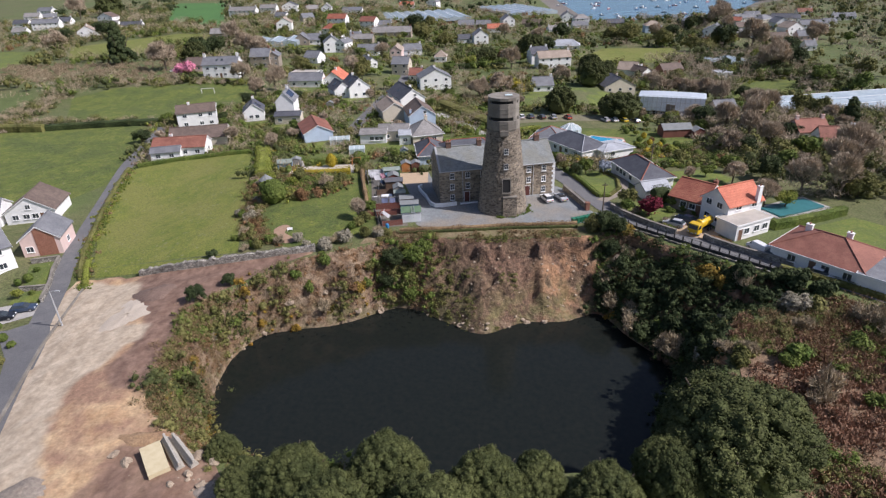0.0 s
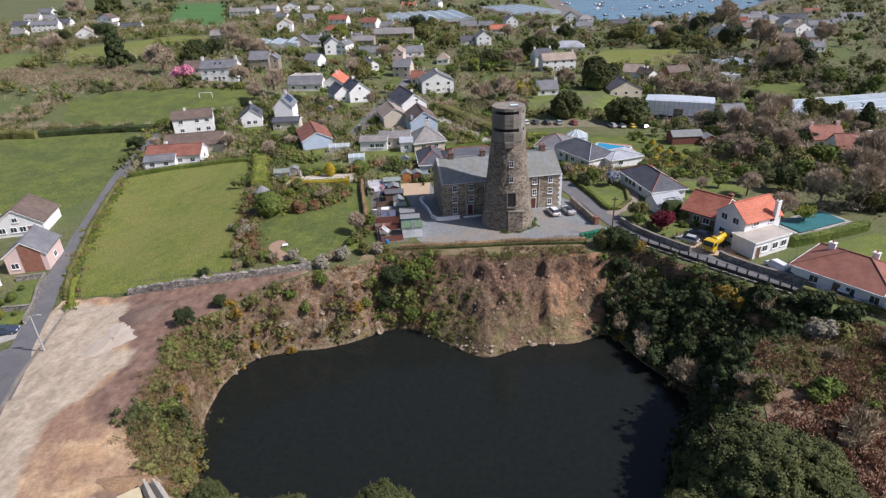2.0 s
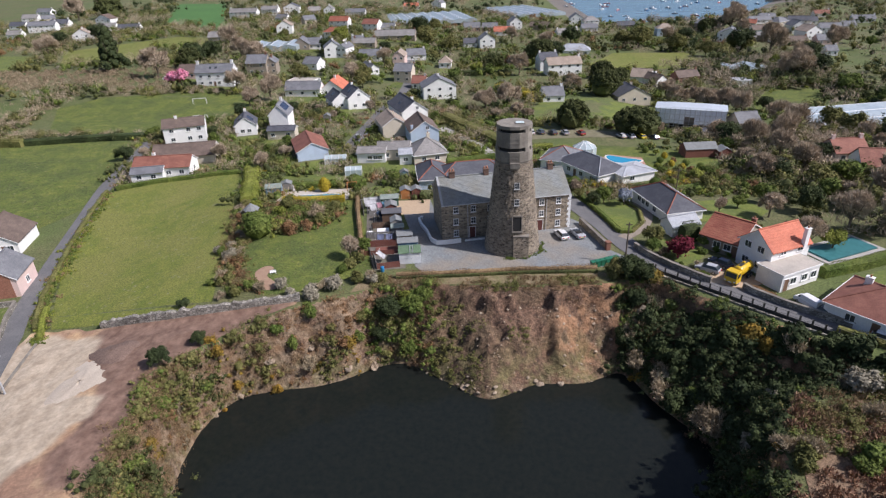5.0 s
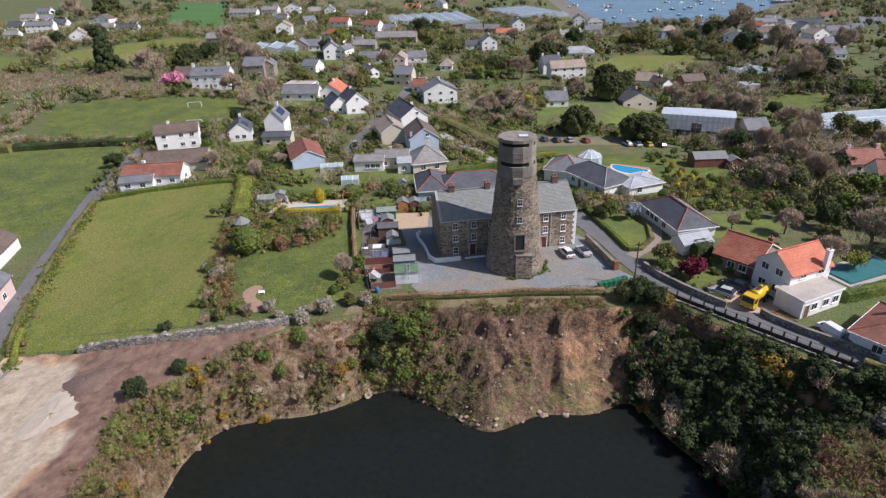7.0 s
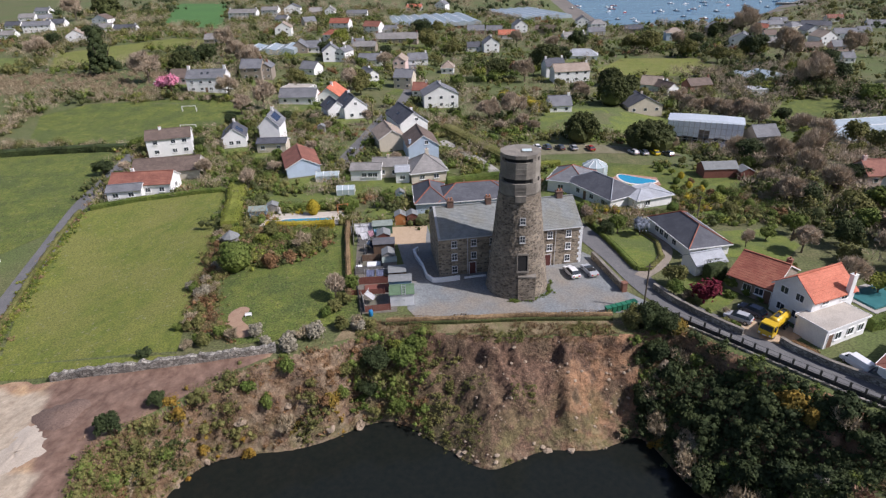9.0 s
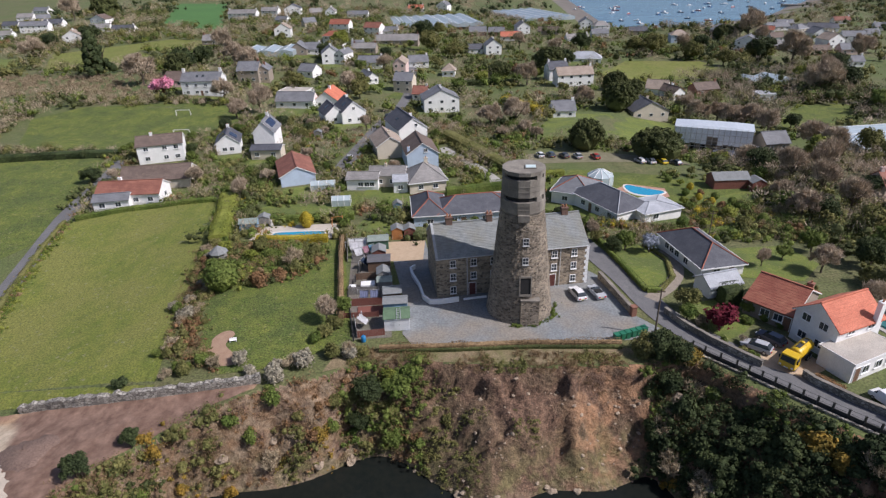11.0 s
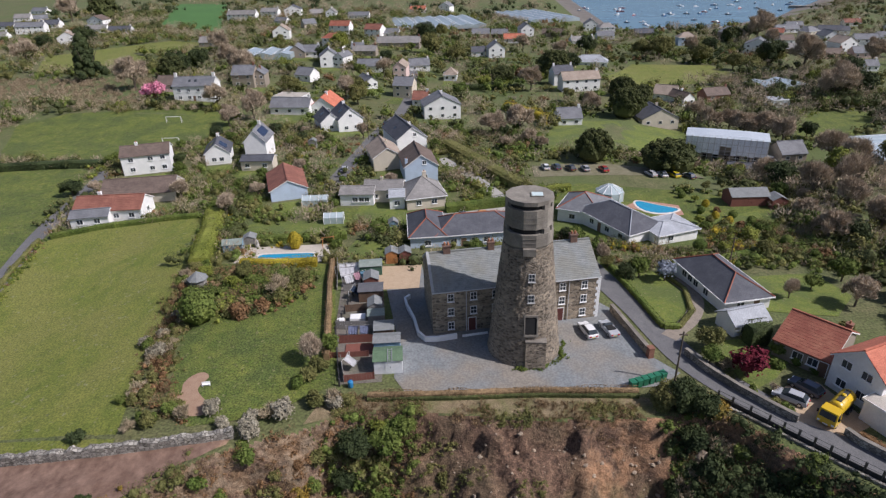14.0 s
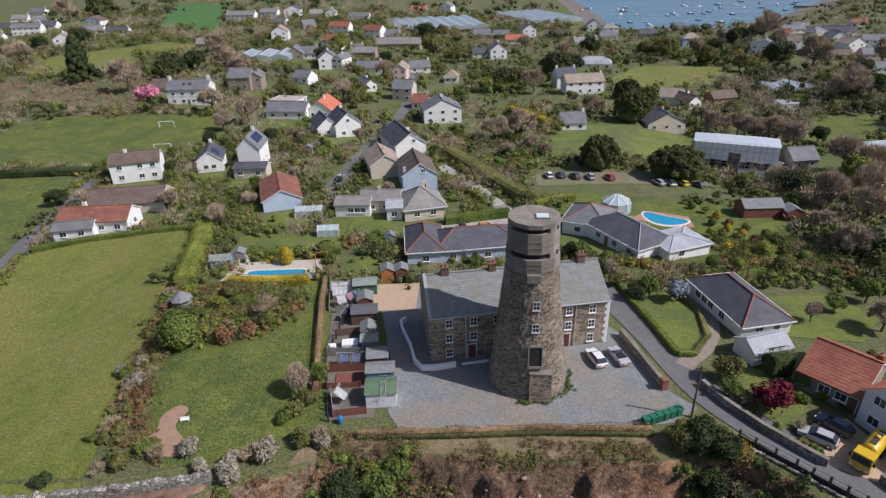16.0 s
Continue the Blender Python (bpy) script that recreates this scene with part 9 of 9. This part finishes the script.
bm_box(b, -1.9, -1.1, 0, 1.9, 1.1, 0.22)
tagged(part("wooden_deck", b, WOOD["maroon"], at=pose(-27.4, 8.6, 0.0, 0, 0, 8)), "red-brown timber deck in a yard", "deck")
for i in range(6):
    b = bmesh.new()
    for v in bm_box(b, -0.3, -0.34, 0, 0.3, 0.34, 0.95):
        if v.co.z > 0.5:
            v.co.x *= 1.15
            v.co.y *= 1.15
    green = mat("green_bin_plastic", (0.015, 0.13, 0.07), (0.025, 0.17, 0.095), rough=0.5, scale=2)
    t = part("wheelie_bin", b, green, at=pose(6.6 + i * 0.78, 2.5 + i * 0.36, gz(6.6, 2.5) + 0.08, 0, 0, 20 + 6 * (i % 2)))
    tagged(t, "green wheeled bin standing at the lane", "bin", "row of green bins")
    b = bmesh.new()
    bm_box(b, -0.38, -0.42, 0.952, 0.38, 0.42, 1.04)
    part("lid", b, green, t)
b = bmesh.new()
bm_lathe(b, [(0.16, 0), (0.13, 0.5), (0.17, 0.7), (0.05, 0.85)], 10)
tagged(part("stone_post", b, CONCRETE, at=pose(-15.0, 0.5, 0.05)), "short dark stone post on the cliff hedge", "post")


# ---- gardens ----
def pool(x, y, rz, w, d, label, kidney=False):
    t = thing("swimming_pool", x, y, gz(x, y) + 0.02, rz, label, "swimming pool")
    n = 28
    ring = []
    for i in range(n):
        a = 2 * math.pi * i / n
        if kidney:
            ring.append((w / 2 * math.cos(a), d / 2 * math.sin(a) + 0.18 * d * math.cos(2 * a)))
        else:
            c, s = math.cos(a), math.sin(a)
            e = 0.35
            ring.append((w / 2 * math.copysign(abs(c) ** e, c), d / 2 * math.copysign(abs(s) ** e, s)))
    b = bmesh.new()
    o, q, r = [[b.verts.new((px * f, py * f2, z)) for px, py in ring] for f, f2, z in ((1 + 0.9 / w, 1 + 0.9 / d, 0.12), (1, 1, 0.16), (1 + 1.0 / w, 1 + 1.0 / d, -0.1))]
    for i in range(n):
        j = (i + 1) % n
        b.faces.new((o[i], o[j], q[j], q[i]))
        b.faces.new((r[i], r[j], o[j], o[i]))
    b2 = [b.verts.new((px, py, -0.1)) for px, py in ring]
    for i in range(n):
        j = (i + 1) % n
        b.faces.new((q[i], q[j], b2[j], b2[i]))
    part("coping", b, mat("pale_coping", (0.62, 0.58, 0.52), (0.7, 0.66, 0.6), scale=2), t)
    b = bmesh.new()
    b.faces.new([b.verts.new((px * 0.995, py * 0.995, 0.1)) for px, py in ring])
    part("water", b, mat("pool_water", (0.02, 0.25, 0.42), (0.03, 0.32, 0.5), rough=0.08, scale=1.5), t)


pool(-46.6, 36.3, 6, 10, 3.0, "rectangular swimming pool with bright blue water")
pool(24.5, 65.3, -30, 9, 4.6, "kidney-shaped swimming pool with bright blue water", True)
t = thing("pool_cover", 47.5, 8.6, gz(47.5, 8.6), 25, "teal cover over a long swimming pool", "pool cover")
b = bmesh.new()
bm_box(b, -5.5, -2.3, 0, 5.5, 2.3, 0.3)
bmesh.ops.bevel(b, geom=b.edges[:], offset=0.1, segments=2, affect="EDGES")
part("cover", b, mat("teal_sheet", (0.03, 0.14, 0.15), (0.05, 0.19, 0.2), rough=0.5, scale=0.8), t)
b = bmesh.new()
for x0, y0, x1, y1 in ((-6.3, -3.1, 6.3, -2.4), (-6.3, 2.4, 6.3, 3.1), (-6.3, -2.4, -5.6, 2.4), (5.6, -2.4, 6.3, 2.4)):
    bm_box(b, x0, y0, -0.4, x1, y1, 0.12)
part("surround", b, PAVE, t)


def goal(x, y, rz):
    t = thing("football_goal", x, y, gz(x, y), rz, "white football goal frame on grass", "goal", "football goals")
    for s in (-1, 1):
        b = bmesh.new()
        bm_tube(b, [(s * 2.4, 0, -0.2), (s * 2.4, 0, 2.0)], 0.08, 6)
        part("post", b, WHITE, t)
        b = bmesh.new()
        bm_tube(b, [(s * 2.4, 0, 1.95), (s * 2.4, 1.2, 0.05)], 0.05, 6)
        part("stay", b, WHITE, t)
    b = bmesh.new()
    bm_tube(b, [(-2.45, 0, 2.0), (2.45, 0, 2.0)], 0.08, 6)
    part("crossbar", b, WHITE, t)


goal(-115.3, 132, 8)
goal(-106.2, 111.5, 8)


def gazebo(x, y):
    t = thing("gazebo", x, y, gz(x, y), 20, "small grey octagonal summerhouse in a garden", "gazebo")
    b = bmesh.new()
    bm_lathe(b, [(1.3, -0.1), (1.3, 1.9)], 8)
    part("wall", b, WOOD["grey"], t)
    b = bmesh.new()
    bm_lathe(b, [(1.65, 1.85), (1.65, 1.93), (0.08, 3.1)], 8)
    part("roof", b, FELT["grey"], t)


gazebo(-56.9, 24.6)
t = thing("swing", -40.3, 42.2, gz(-40.3, 42.2), 20, "wooden garden swing frame on a lawn", "swing")
for s in (-1, 1):
    b = bmesh.new()
    bm_tube(b, [(s * 1.2, -0.8, -0.1), (s * 1.0, 0, 2.0), (s * 1.2, 0.8, -0.1)], 0.06, 6)
    part("frame", b, WOOD["orange"], t)
b = bmesh.new()
bm_tube(b, [(-1.2, 0, 2.0), (1.2, 0, 2.0)], 0.06, 6)
part("beam", b, WOOD["orange"], t)
b = bmesh.new()
bm_box(b, -0.3, -0.12, 0.5, 0.3, 0.12, 0.56)
part("seat", b, WOOD["orange"], t)


def bench(x, y, rz, label):
    t = thing("bench", x, y, gz(x, y) + 0.05, rz, label, "bench")
    b = bmesh.new()
    bm_box(b, -0.8, -0.25, 0.42, 0.8, 0.25, 0.48)
    part("seat", b, WHITE, t)
    b = bmesh.new()
    bm_box(b, -0.8, 0.22, 0.482, 0.8, 0.28, 0.95)
    part("backrest", b, WHITE, t)
    for sx in (-0.7, 0.7):
        b = bmesh.new()
        bm_box(b, sx - 0.04, -0.22, -0.1, sx + 0.04, 0.2, 0.42)
        part("leg", b, WHITE, t)


bench(-44.8, 0.4, 15, "white garden bench in the paddock")
scene.objects["bench"].scale = (0.6, 0.6, 0.6)
patch("worn_path", [tuple(p) for p in loop([(-47.3, 2.4), (-46.2, 2.9), (-45.2, 2.0), (-45.6, -0.2), (-44.2, -1.8), (-42.4, -3.4), (-43.4, -4.8), (-46.6, -4.6), (-48.4, -3.6), (-47.4, -1.2), (-47.9, 0.8)], 4)], mat("bare_tan_soil", (0.30, 0.19, 0.125), (0.37, 0.25, 0.17), scale=1, fine=0.15), "bare tan soil at the field corner", 0.1, category="ground")
b = bmesh.new()
bm_lathe(b, [(0.4, 0), (0.4, 0.5), (0.25, 0.55), (0.3, 1.0), (0.18, 1.5), (0.02, 1.7)], 12)
tagged(part("statue", b, PAVE, at=pose(-53.6, 41.4, gz(-53.6, 41.4)), smooth=True), "pale stone statue beside the pool", "statue")
rk = random.Random(8)


def rock_mesh(seed, flat=0.7):
    bm = bmesh.new()
    bmesh.ops.create_icosphere(bm, subdivisions=2, radius=0.5)
    for v in bm.verts:
        n = noise.noise(v.co * 2.2 + Vector((seed * 7.1, 0, 0)))
        v.co *= 1 + 0.5 * n + 0.22 * noise.noise(v.co * 5.1 + Vector((0, seed * 3.3, 0)))
        v.co.z *= flat
    return bm


PALE_ROCK = mat("tan_rock", (0.30, 0.235, 0.17), (0.42, 0.34, 0.25), rough=0.95, scale=1.2, fine=0.3, bump=0.15, big=(0.22, 0.17, 0.12), bigscale=0.5, bigamount=0.7)
ROCKS = [mesh_of("rock", rock_mesh(i), PALE_ROCK) for i in range(5)]


def rock(x, y, s, label, group="", sz=None, sink=0.25):
    ob = new("rock", ROCKS[rk.randrange(5)])
    ob.matrix_basis = Matrix.Translation((x, y, gz(x, y) + s * (0.35 - sink) * 0.7)) @ Matrix.Rotation(rk.uniform(0, 6.28), 4, "Z") @ Matrix.Diagonal((s * rk.uniform(0.8, 1.3), s * rk.uniform(0.8, 1.2), (sz or s) * rk.uniform(0.8, 1.2), 1))
    return tagged(ob, label, "rock", group)


for x, y, s in ((-36.4, -11.2, 1.2), (-27.5, -9.4, 1.4), (-31, -11.6, 1.2), (14.9, -4.0, 1.6), (14.4, -5.4, 1.5), (15.2, -6.4, 1.6)):
    rock(x, y, s, "tan rock outcrop in the quarry bank", "rock outcrops", s * 1.2)
for x, y, sx, sz in ((13.1, -4.2, 1.5, 4.6), (13.9, -4.9, 1.3, 3.8), (12.6, -5.4, 1.4, 3.2), (13.3, -6.4, 1.5, 3.4), (-41.6, -14.2, 1.4, 1.4)):
    rock(x, y, sx, "tan and grey rock face in the quarry bank", "rock outcrops", sz)
for i in range(150):
    x, y = rk.uniform(-17, 9), rk.uniform(-15.5, -3.6)
    if on_bank(np.array([x]), np.array([y]))[0]:
        rock(x, y, rk.choice((0.15, 0.2, 0.25, 0.3, 0.5)), "loose tan stone on the scree", "stones on the scree")
for i in range(46):
    a = rk.random()
    k = rk.randrange(len(POND))
    x, y = POND[k] + np.array([rk.gauss(0, 0.5), rk.gauss(0, 0.5)])
    if y > -40:
        rock(x, y, rk.uniform(0.4, 1.1), "wet rock at the water's edge", "rocks at the waterline")
for x, y, s in ((-46.2, -53.7, 1.5), (-48.2, -52.6, 1.0), (-38.7, -53.6, 1.2), (-36.8, -54.1, 1.1), (-38.7, -55.7, 0.9), (-45, -55.5, 0.6), (-40, -57, 0.9), (-37, -57, 0.8)):
    rock(x, y, s, "pale boulder on the building site", "boulders on the site", sink=0.1)
for i in range(60):
    rock(-34.5 + rk.gauss(0, 1.9), -56.4 + rk.gauss(0, 1.0), rk.uniform(0.2, 0.5), "small broken stone beside the pallet", "rubble on the site", sink=0.1)
t = thing("sheet_pallet", -42.95, -54.0, gz(-42.95, -54.0) + 0.16, -52, "stack of pale cream boards on a pallet", "pallet")
for i in range(5):
    b = bmesh.new()
    bm_box(b, -2.2, -1.0, 0.13 + i * 0.12, 2.2, 1.0, 0.24 + i * 0.12)
    part("board", b, mat("cream_board", (0.52, 0.44, 0.27), (0.6, 0.52, 0.34), rough=0.8, scale=1.5), t)
for yy in (-0.8, 0, 0.8):
    b = bmesh.new()
    bm_box(b, -2.2, yy - 0.08, 0, 2.2, yy + 0.08, 0.128)
    part("runner", b, WOOD["grey"], t)
for i, (x, y, rz) in enumerate(((-41.6, -53.0, -48), (-40.4, -52.9, -43))):
    b = bmesh.new()
    slab(b, [(-0.45, 0), (0.45, 0), (0.4, 0.25), (0.15, 0.5), (0.12, 0.95), (-0.12, 0.95), (-0.15, 0.5), (-0.4, 0.25)], -2.6, 2.6)
    tagged(part("concrete_barrier", b, mat("barrier_concrete", (0.36, 0.33, 0.28), (0.45, 0.42, 0.36), scale=1, fine=0.2), at=pose(x, y, gz(x, y) + 0.14, 0, 0, rz + 90)), "grey concrete barrier beside the pallet", "barrier", "concrete barriers")


def heap(x, y, rx, ry, h, material, label, seed=1):
    """A low heap of loose stone."""
    b = bmesh.new()
    n, k = 26, 7
    rs = random.Random(seed)
    rows = []
    for j in range(k + 1):
        f = j / k
        row = []
        for i in range(n):
            a = 2 * math.pi * i / n
            w = 1 + 0.15 * math.sin(3 * a + seed) + rs.uniform(-0.05, 0.05)
            px, py = x + rx * (1 - f) * w * math.cos(a), y + ry * (1 - f) * w * math.sin(a)
            row.append(b.verts.new((px, py, gz(px, py) - 0.05 + h * (1 - (1 - f) ** 2) + (rs.uniform(-0.1, 0.1) if 0 < j else -0.2))))
        rows.append(row)
    for a, c in zip(rows, rows[1:]):
        for i in range(n):
            b.faces.new((a[i], a[(i + 1) % n], c[(i + 1) % n], c[i]))
    b.faces.new(rows[-1])
    return tagged(part("soil_mound", b, material, smooth=True), label, "heap")


heap(-62.5, -24.5, 4.5, 6.5, 0.5, CHALK, "low heap of pale crushed stone", 2)
heap(-55.0, -57.2, 3.2, 2.2, 0.8, mat("grey_rubble", (0.21, 0.175, 0.14), (0.33, 0.28, 0.23), rough=0.95, scale=2.5, fine=0.4, bump=0.1), "heap of grey rubble", 3)
heap(-35.0, -57.4, 2.8, 1.8, 0.4, mat("grey_rubble", (0.21, 0.175, 0.14)), "heap of grey broken stone", 4)
heap(-61.5, -18.5, 4.0, 3.2, 0.8, DIRT, "low heap of dark brown soil", 5)
heap(-46.5, -50.3, 3.6, 1.3, 0.5, YELLOW_EARTH, "low bank of ochre soil", 6)


# ---- the scaffolded building ----
def scaffold_building():
    x, y, rz = 61.0, 128, -19
    z = gz(x, y) - 0.3
    t = thing("scaffolded_building", x, y, z, rz, "building under repair wrapped in scaffolding and pale sheeting", "building")
    HOUSES.append((x, y, rz, 25, 18))
    w, d = 20, 6.5
    b = bmesh.new()
    bm_box(b, -w / 2, -d / 2, -3, w / 2, d / 2, 8.6)
    part("wall", b, wall_mat("stone"), t)
    sheet = mat("pale_sheeting", (0.60, 0.65, 0.72), (0.80, 0.83, 0.87), rough=0.4, scale=0.9, stretch=(3, 3, 0.4), fine=0.2)
    n = 14
    for i in range(n):
        for k, (z0, z1) in enumerate(((4.4, 6.7), (6.72, 9.2))):
            if k == 0 and i in (6, 7):
                continue
            b = bmesh.new()
            x0 = -w / 2 - 1.3 + (w + 2.6) * i / n
            bm_box(b, x0, -d / 2 - 1.34 - 0.05 * (i % 2), z0 - 0.15 * (i % 3), x0 + (w + 2.6) / n - 0.05, -d / 2 - 1.28, z1)
            part("sheet", b, sheet, t, "translucent white plastic sheeting" if i == 0 and k == 0 else "")
    for s in (-1, 1):
        b = bmesh.new()
        bm_box(b, s * (w / 2 + 1.3) - 0.03, -d / 2 - 1.2, 4.4, s * (w / 2 + 1.3) + 0.03, d / 2 + 1.2, 9.2)
        part("sheet", b, sheet, t)
    b = bmesh.new()
    slab(b, [(-w / 2 - 1.6, 9.21), (w / 2 + 1.6, 9.21), (w / 2 + 1.6, 9.3), (w / 2 - 4, 9.75), (-w / 2 + 4.5, 9.75), (-w / 2 - 1.6, 9.3)], -d / 2 - 1.6, d / 2 + 1.6, 1.2)
    part("roof", b, mat("pale_roof_sheet", (0.42, 0.47, 0.52), (0.55, 0.60, 0.65), rough=0.45, scale=0.6, stretch=(5, 1, 1)), t, "pale temporary sheet roof")
    steel = mat("scaffold_tube", (0.42, 0.42, 0.42), (0.5, 0.5, 0.5), rough=0.5, scale=3)
    for i in range(15):
        xx = -w / 2 - 1.3 + (w + 2.6) * i / 14
        b = bmesh.new()
        bm_tube(b, [(xx, -d / 2 - 1.46, -1.6), (xx, -d / 2 - 1.46, 9.6)], 0.075, 6)
        part("standard", b, steel, t)
    for zz in (0.5, 2.0, 3.4, 5.4, 7.4):
        b = bmesh.new()
        bm_tube(b, [(-w / 2 - 1.4, -d / 2 - 1.52, zz), (w / 2 + 1.4, -d / 2 - 1.52, zz)], 0.06, 6)
        part("ledger", b, steel, t)
    for zz in (1.5, 4.0):
        b = bmesh.new()
        bm_box(b, -w / 2 - 1.2, -d / 2 - 1.25, zz, w / 2 + 1.2, -d / 2 - 0.2, zz + 0.09)
        part("walkway", b, WOOD["grey"], t)
    for zz, h in ((-0.6, 1.9), (2.0, 1.7)):
        for xx in (-8, -5.2, -2.4, 0.6, 3.6, 6.4, 8.6):
            b = bmesh.new()
            bm_box(b, xx - 0.75, -d / 2 - 0.05, zz, xx + 0.75, -d / 2 + 0.02, zz + h)
            part("opening", b, DARK, t)


scaffold_building()
house(63, 107, 40, 7, 5, 2.6, 2.2, "gx", "dark", "stone", "small dark-roofed outbuilding with skylights", wins=[], skylights=(("f", 0.3, 0.5, 0.8, 1.1, "glass"), ("f", 0.7, 0.5, 0.8, 1.1, "glass")), detail=False)
house(57, 103, -15, 8, 5, 2.4, 1.8, "gx", "dark", "stone", "low dark-roofed building beside the yard", wins=[("f", (0.5,))], detail=False)
# conservatory of the wide bungalow
t = thing("conservatory", 15.5, 69.5, gz(15.5, 69.5), -20, "white-framed glass conservatory behind the bungalow", "conservatory")
b = bmesh.new()
bm_lathe(b, [(3.0, -0.2), (3.0, 2.3), (0.6, 3.6)], 10)
part("glazing", b, mat("conservatory_glass", (0.35, 0.42, 0.44), (0.45, 0.52, 0.54), rough=0.1, scale=1), t)
for i in range(10):
    a = 2 * math.pi * i / 10
    b = bmesh.new()
    bm_tube(b, [(3.03 * math.cos(a), 3.03 * math.sin(a), -0.2), (3.03 * math.cos(a), 3.03 * math.sin(a), 2.32), (0.6 * math.cos(a), 0.6 * math.sin(a), 3.63)], 0.08, 5)
    part("glazing_bar", b, WHITE, t)
# low glazed frames and a fallen stone heap in gardens
for x, y, rz, w, d in ((-49.5, 66, 8, 5.5, 3), (-42.8, 56, 8, 4, 2.5)):
    t = thing("garden_glasshouse", x, y, gz(x, y), rz, "small garden glasshouse with pale frame", "glasshouse")
    b = bmesh.new()
    slab(b, [(-d / 2, 0), (d / 2, 0), (d / 2, 1.5), (0, 2.2), (-d / 2, 1.5)], -w / 2, w / 2)
    bmesh.ops.rotate(b, verts=b.verts[:], cent=(0, 0, 0), matrix=Matrix.Rotation(radians(90), 3, "Z"))
    part("glazing", b, mat("conservatory_glass", (0.35, 0.42, 0.44)), t)
    for xx in (-w / 2, -w / 6, w / 6, w / 2):
        b = bmesh.new()
        bm_tube(b, [(xx, -d / 2 - 0.02, 0), (xx, -d / 2 - 0.02, 1.52), (xx, 0, 2.22), (xx, d / 2 + 0.02, 1.52), (xx, d / 2 + 0.02, 0)], 0.05, 5)
        part("frame", b, WHITE, t)
# clipped yew block
bx = hedge([(23.0, 12.0), (25.6, 12.8)], 2.4, 3.2, "dark", "tall clipped dark green yew block", seed=61, density=40)


# ---- the bay ----
def boat(x, y, rz, L, color, label):
    z = max(-16.3, gz(x, y))
    t = thing("boat", x, y, z, rz, label, "boat", "boats in the bay")
    b = bmesh.new()
    n = 8
    rings = []
    for i in range(n + 1):
        f = i / n
        w = L * 0.17 * (1 - f ** 3.2) + 0.03
        rings.append([b.verts.new(v) for v in ((L * (f - 0.5), -w, 0.75), (L * (f - 0.5), -w * 0.7, 0.0), (L * (f - 0.5), 0, -0.3), (L * (f - 0.5), w * 0.7, 0.0), (L * (f - 0.5), w, 0.75))])
    for a, c in zip(rings, rings[1:]):
        for i in range(4):
            b.faces.new((a[i], c[i], c[i + 1], a[i + 1]))
        b.faces.new((a[4], c[4], c[0], a[0]))
    b.faces.new(rings[0])
    bmesh.ops.recalc_face_normals(b, faces=b.faces[:])
    part("hull", b, color, t)
    b = bmesh.new()
    slab(b, [(-L * 0.1, 0.76), (L * 0.22, 0.76), (L * 0.12, 1.7), (-L * 0.08, 1.7)], -L * 0.1, L * 0.1, 0.08)
    part("cabin", b, WHITE, t)
    return t


BH = [paint("hull_white", (0.7, 0.7, 0.7)), paint("hull_dark", (0.05, 0.06, 0.09)), paint("hull_red", (0.4, 0.06, 0.05)), paint("hull_blue", (0.06, 0.14, 0.3))]
rb = random.Random(5)
for i in range(46):
    x = rb.uniform(80, 330)
    y = float(shore(x)) + rb.uniform(35, 230)
    k = rb.choice((0, 0, 1, 1, 2, 3))
    boat(x, y, rb.uniform(0, 360), rb.uniform(5, 8.5), BH[k], ("white", "dark", "red", "blue")[k] + " moored boat with a small cabin")


b = bmesh.new()
pts = [(296, 634), (312, 628), (332, 619), (352, 606)]
for (x0, y0), (x1, y1) in zip(pts, pts[1:]):
    d = Vector((x1 - x0, y1 - y0, 0))
    m = Matrix.Translation((x0, y0, -17.5)) @ Matrix.Rotation(math.atan2(d.y, d.x), 4, "Z")
    bm_box(b, -0.6, -2.2, 0, d.length + 0.6, 2.2, 3.6, m)
tagged(part("breakwater", b, DRY_STONE), "grey stone breakwater reaching into the bay", "breakwater", kind="structure")
SHORE_ROCK = mat("shore_rock", (0.07, 0.06, 0.05), (0.15, 0.125, 0.10), rough=0.95, scale=0.3, fine=0.3, bump=0.3)
SHORE = [mesh_of("shore_rock", rock_mesh(20 + i, 0.45), SHORE_ROCK) for i in range(3)]
for i in range(26):
    x, y = rb.uniform(292, 380), 0
    y = 556 + (x - 295) * 0.85 + rb.gauss(0, 14)
    ob = new("rock", SHORE[i % 3])
    ob.matrix_basis = Matrix.Translation((x, y, -16.2)) @ Matrix.Rotation(rb.uniform(0, 6.28), 4, "Z") @ Matrix.Diagonal((rb.uniform(8, 20), rb.uniform(7, 14), rb.uniform(6, 11), 1))
    tagged(ob, "dark shore rock on the point beyond the bay", "rock", "rocks on the point")


# ---- true size: the plan above is drawn at 1 : 1.15 ----
for ob in list(scene.objects):
    if ob.parent is None and ob.type in {"MESH", "EMPTY"}:
        ob.matrix_basis = Matrix.Scale(1.15, 4) @ ob.matrix_basis
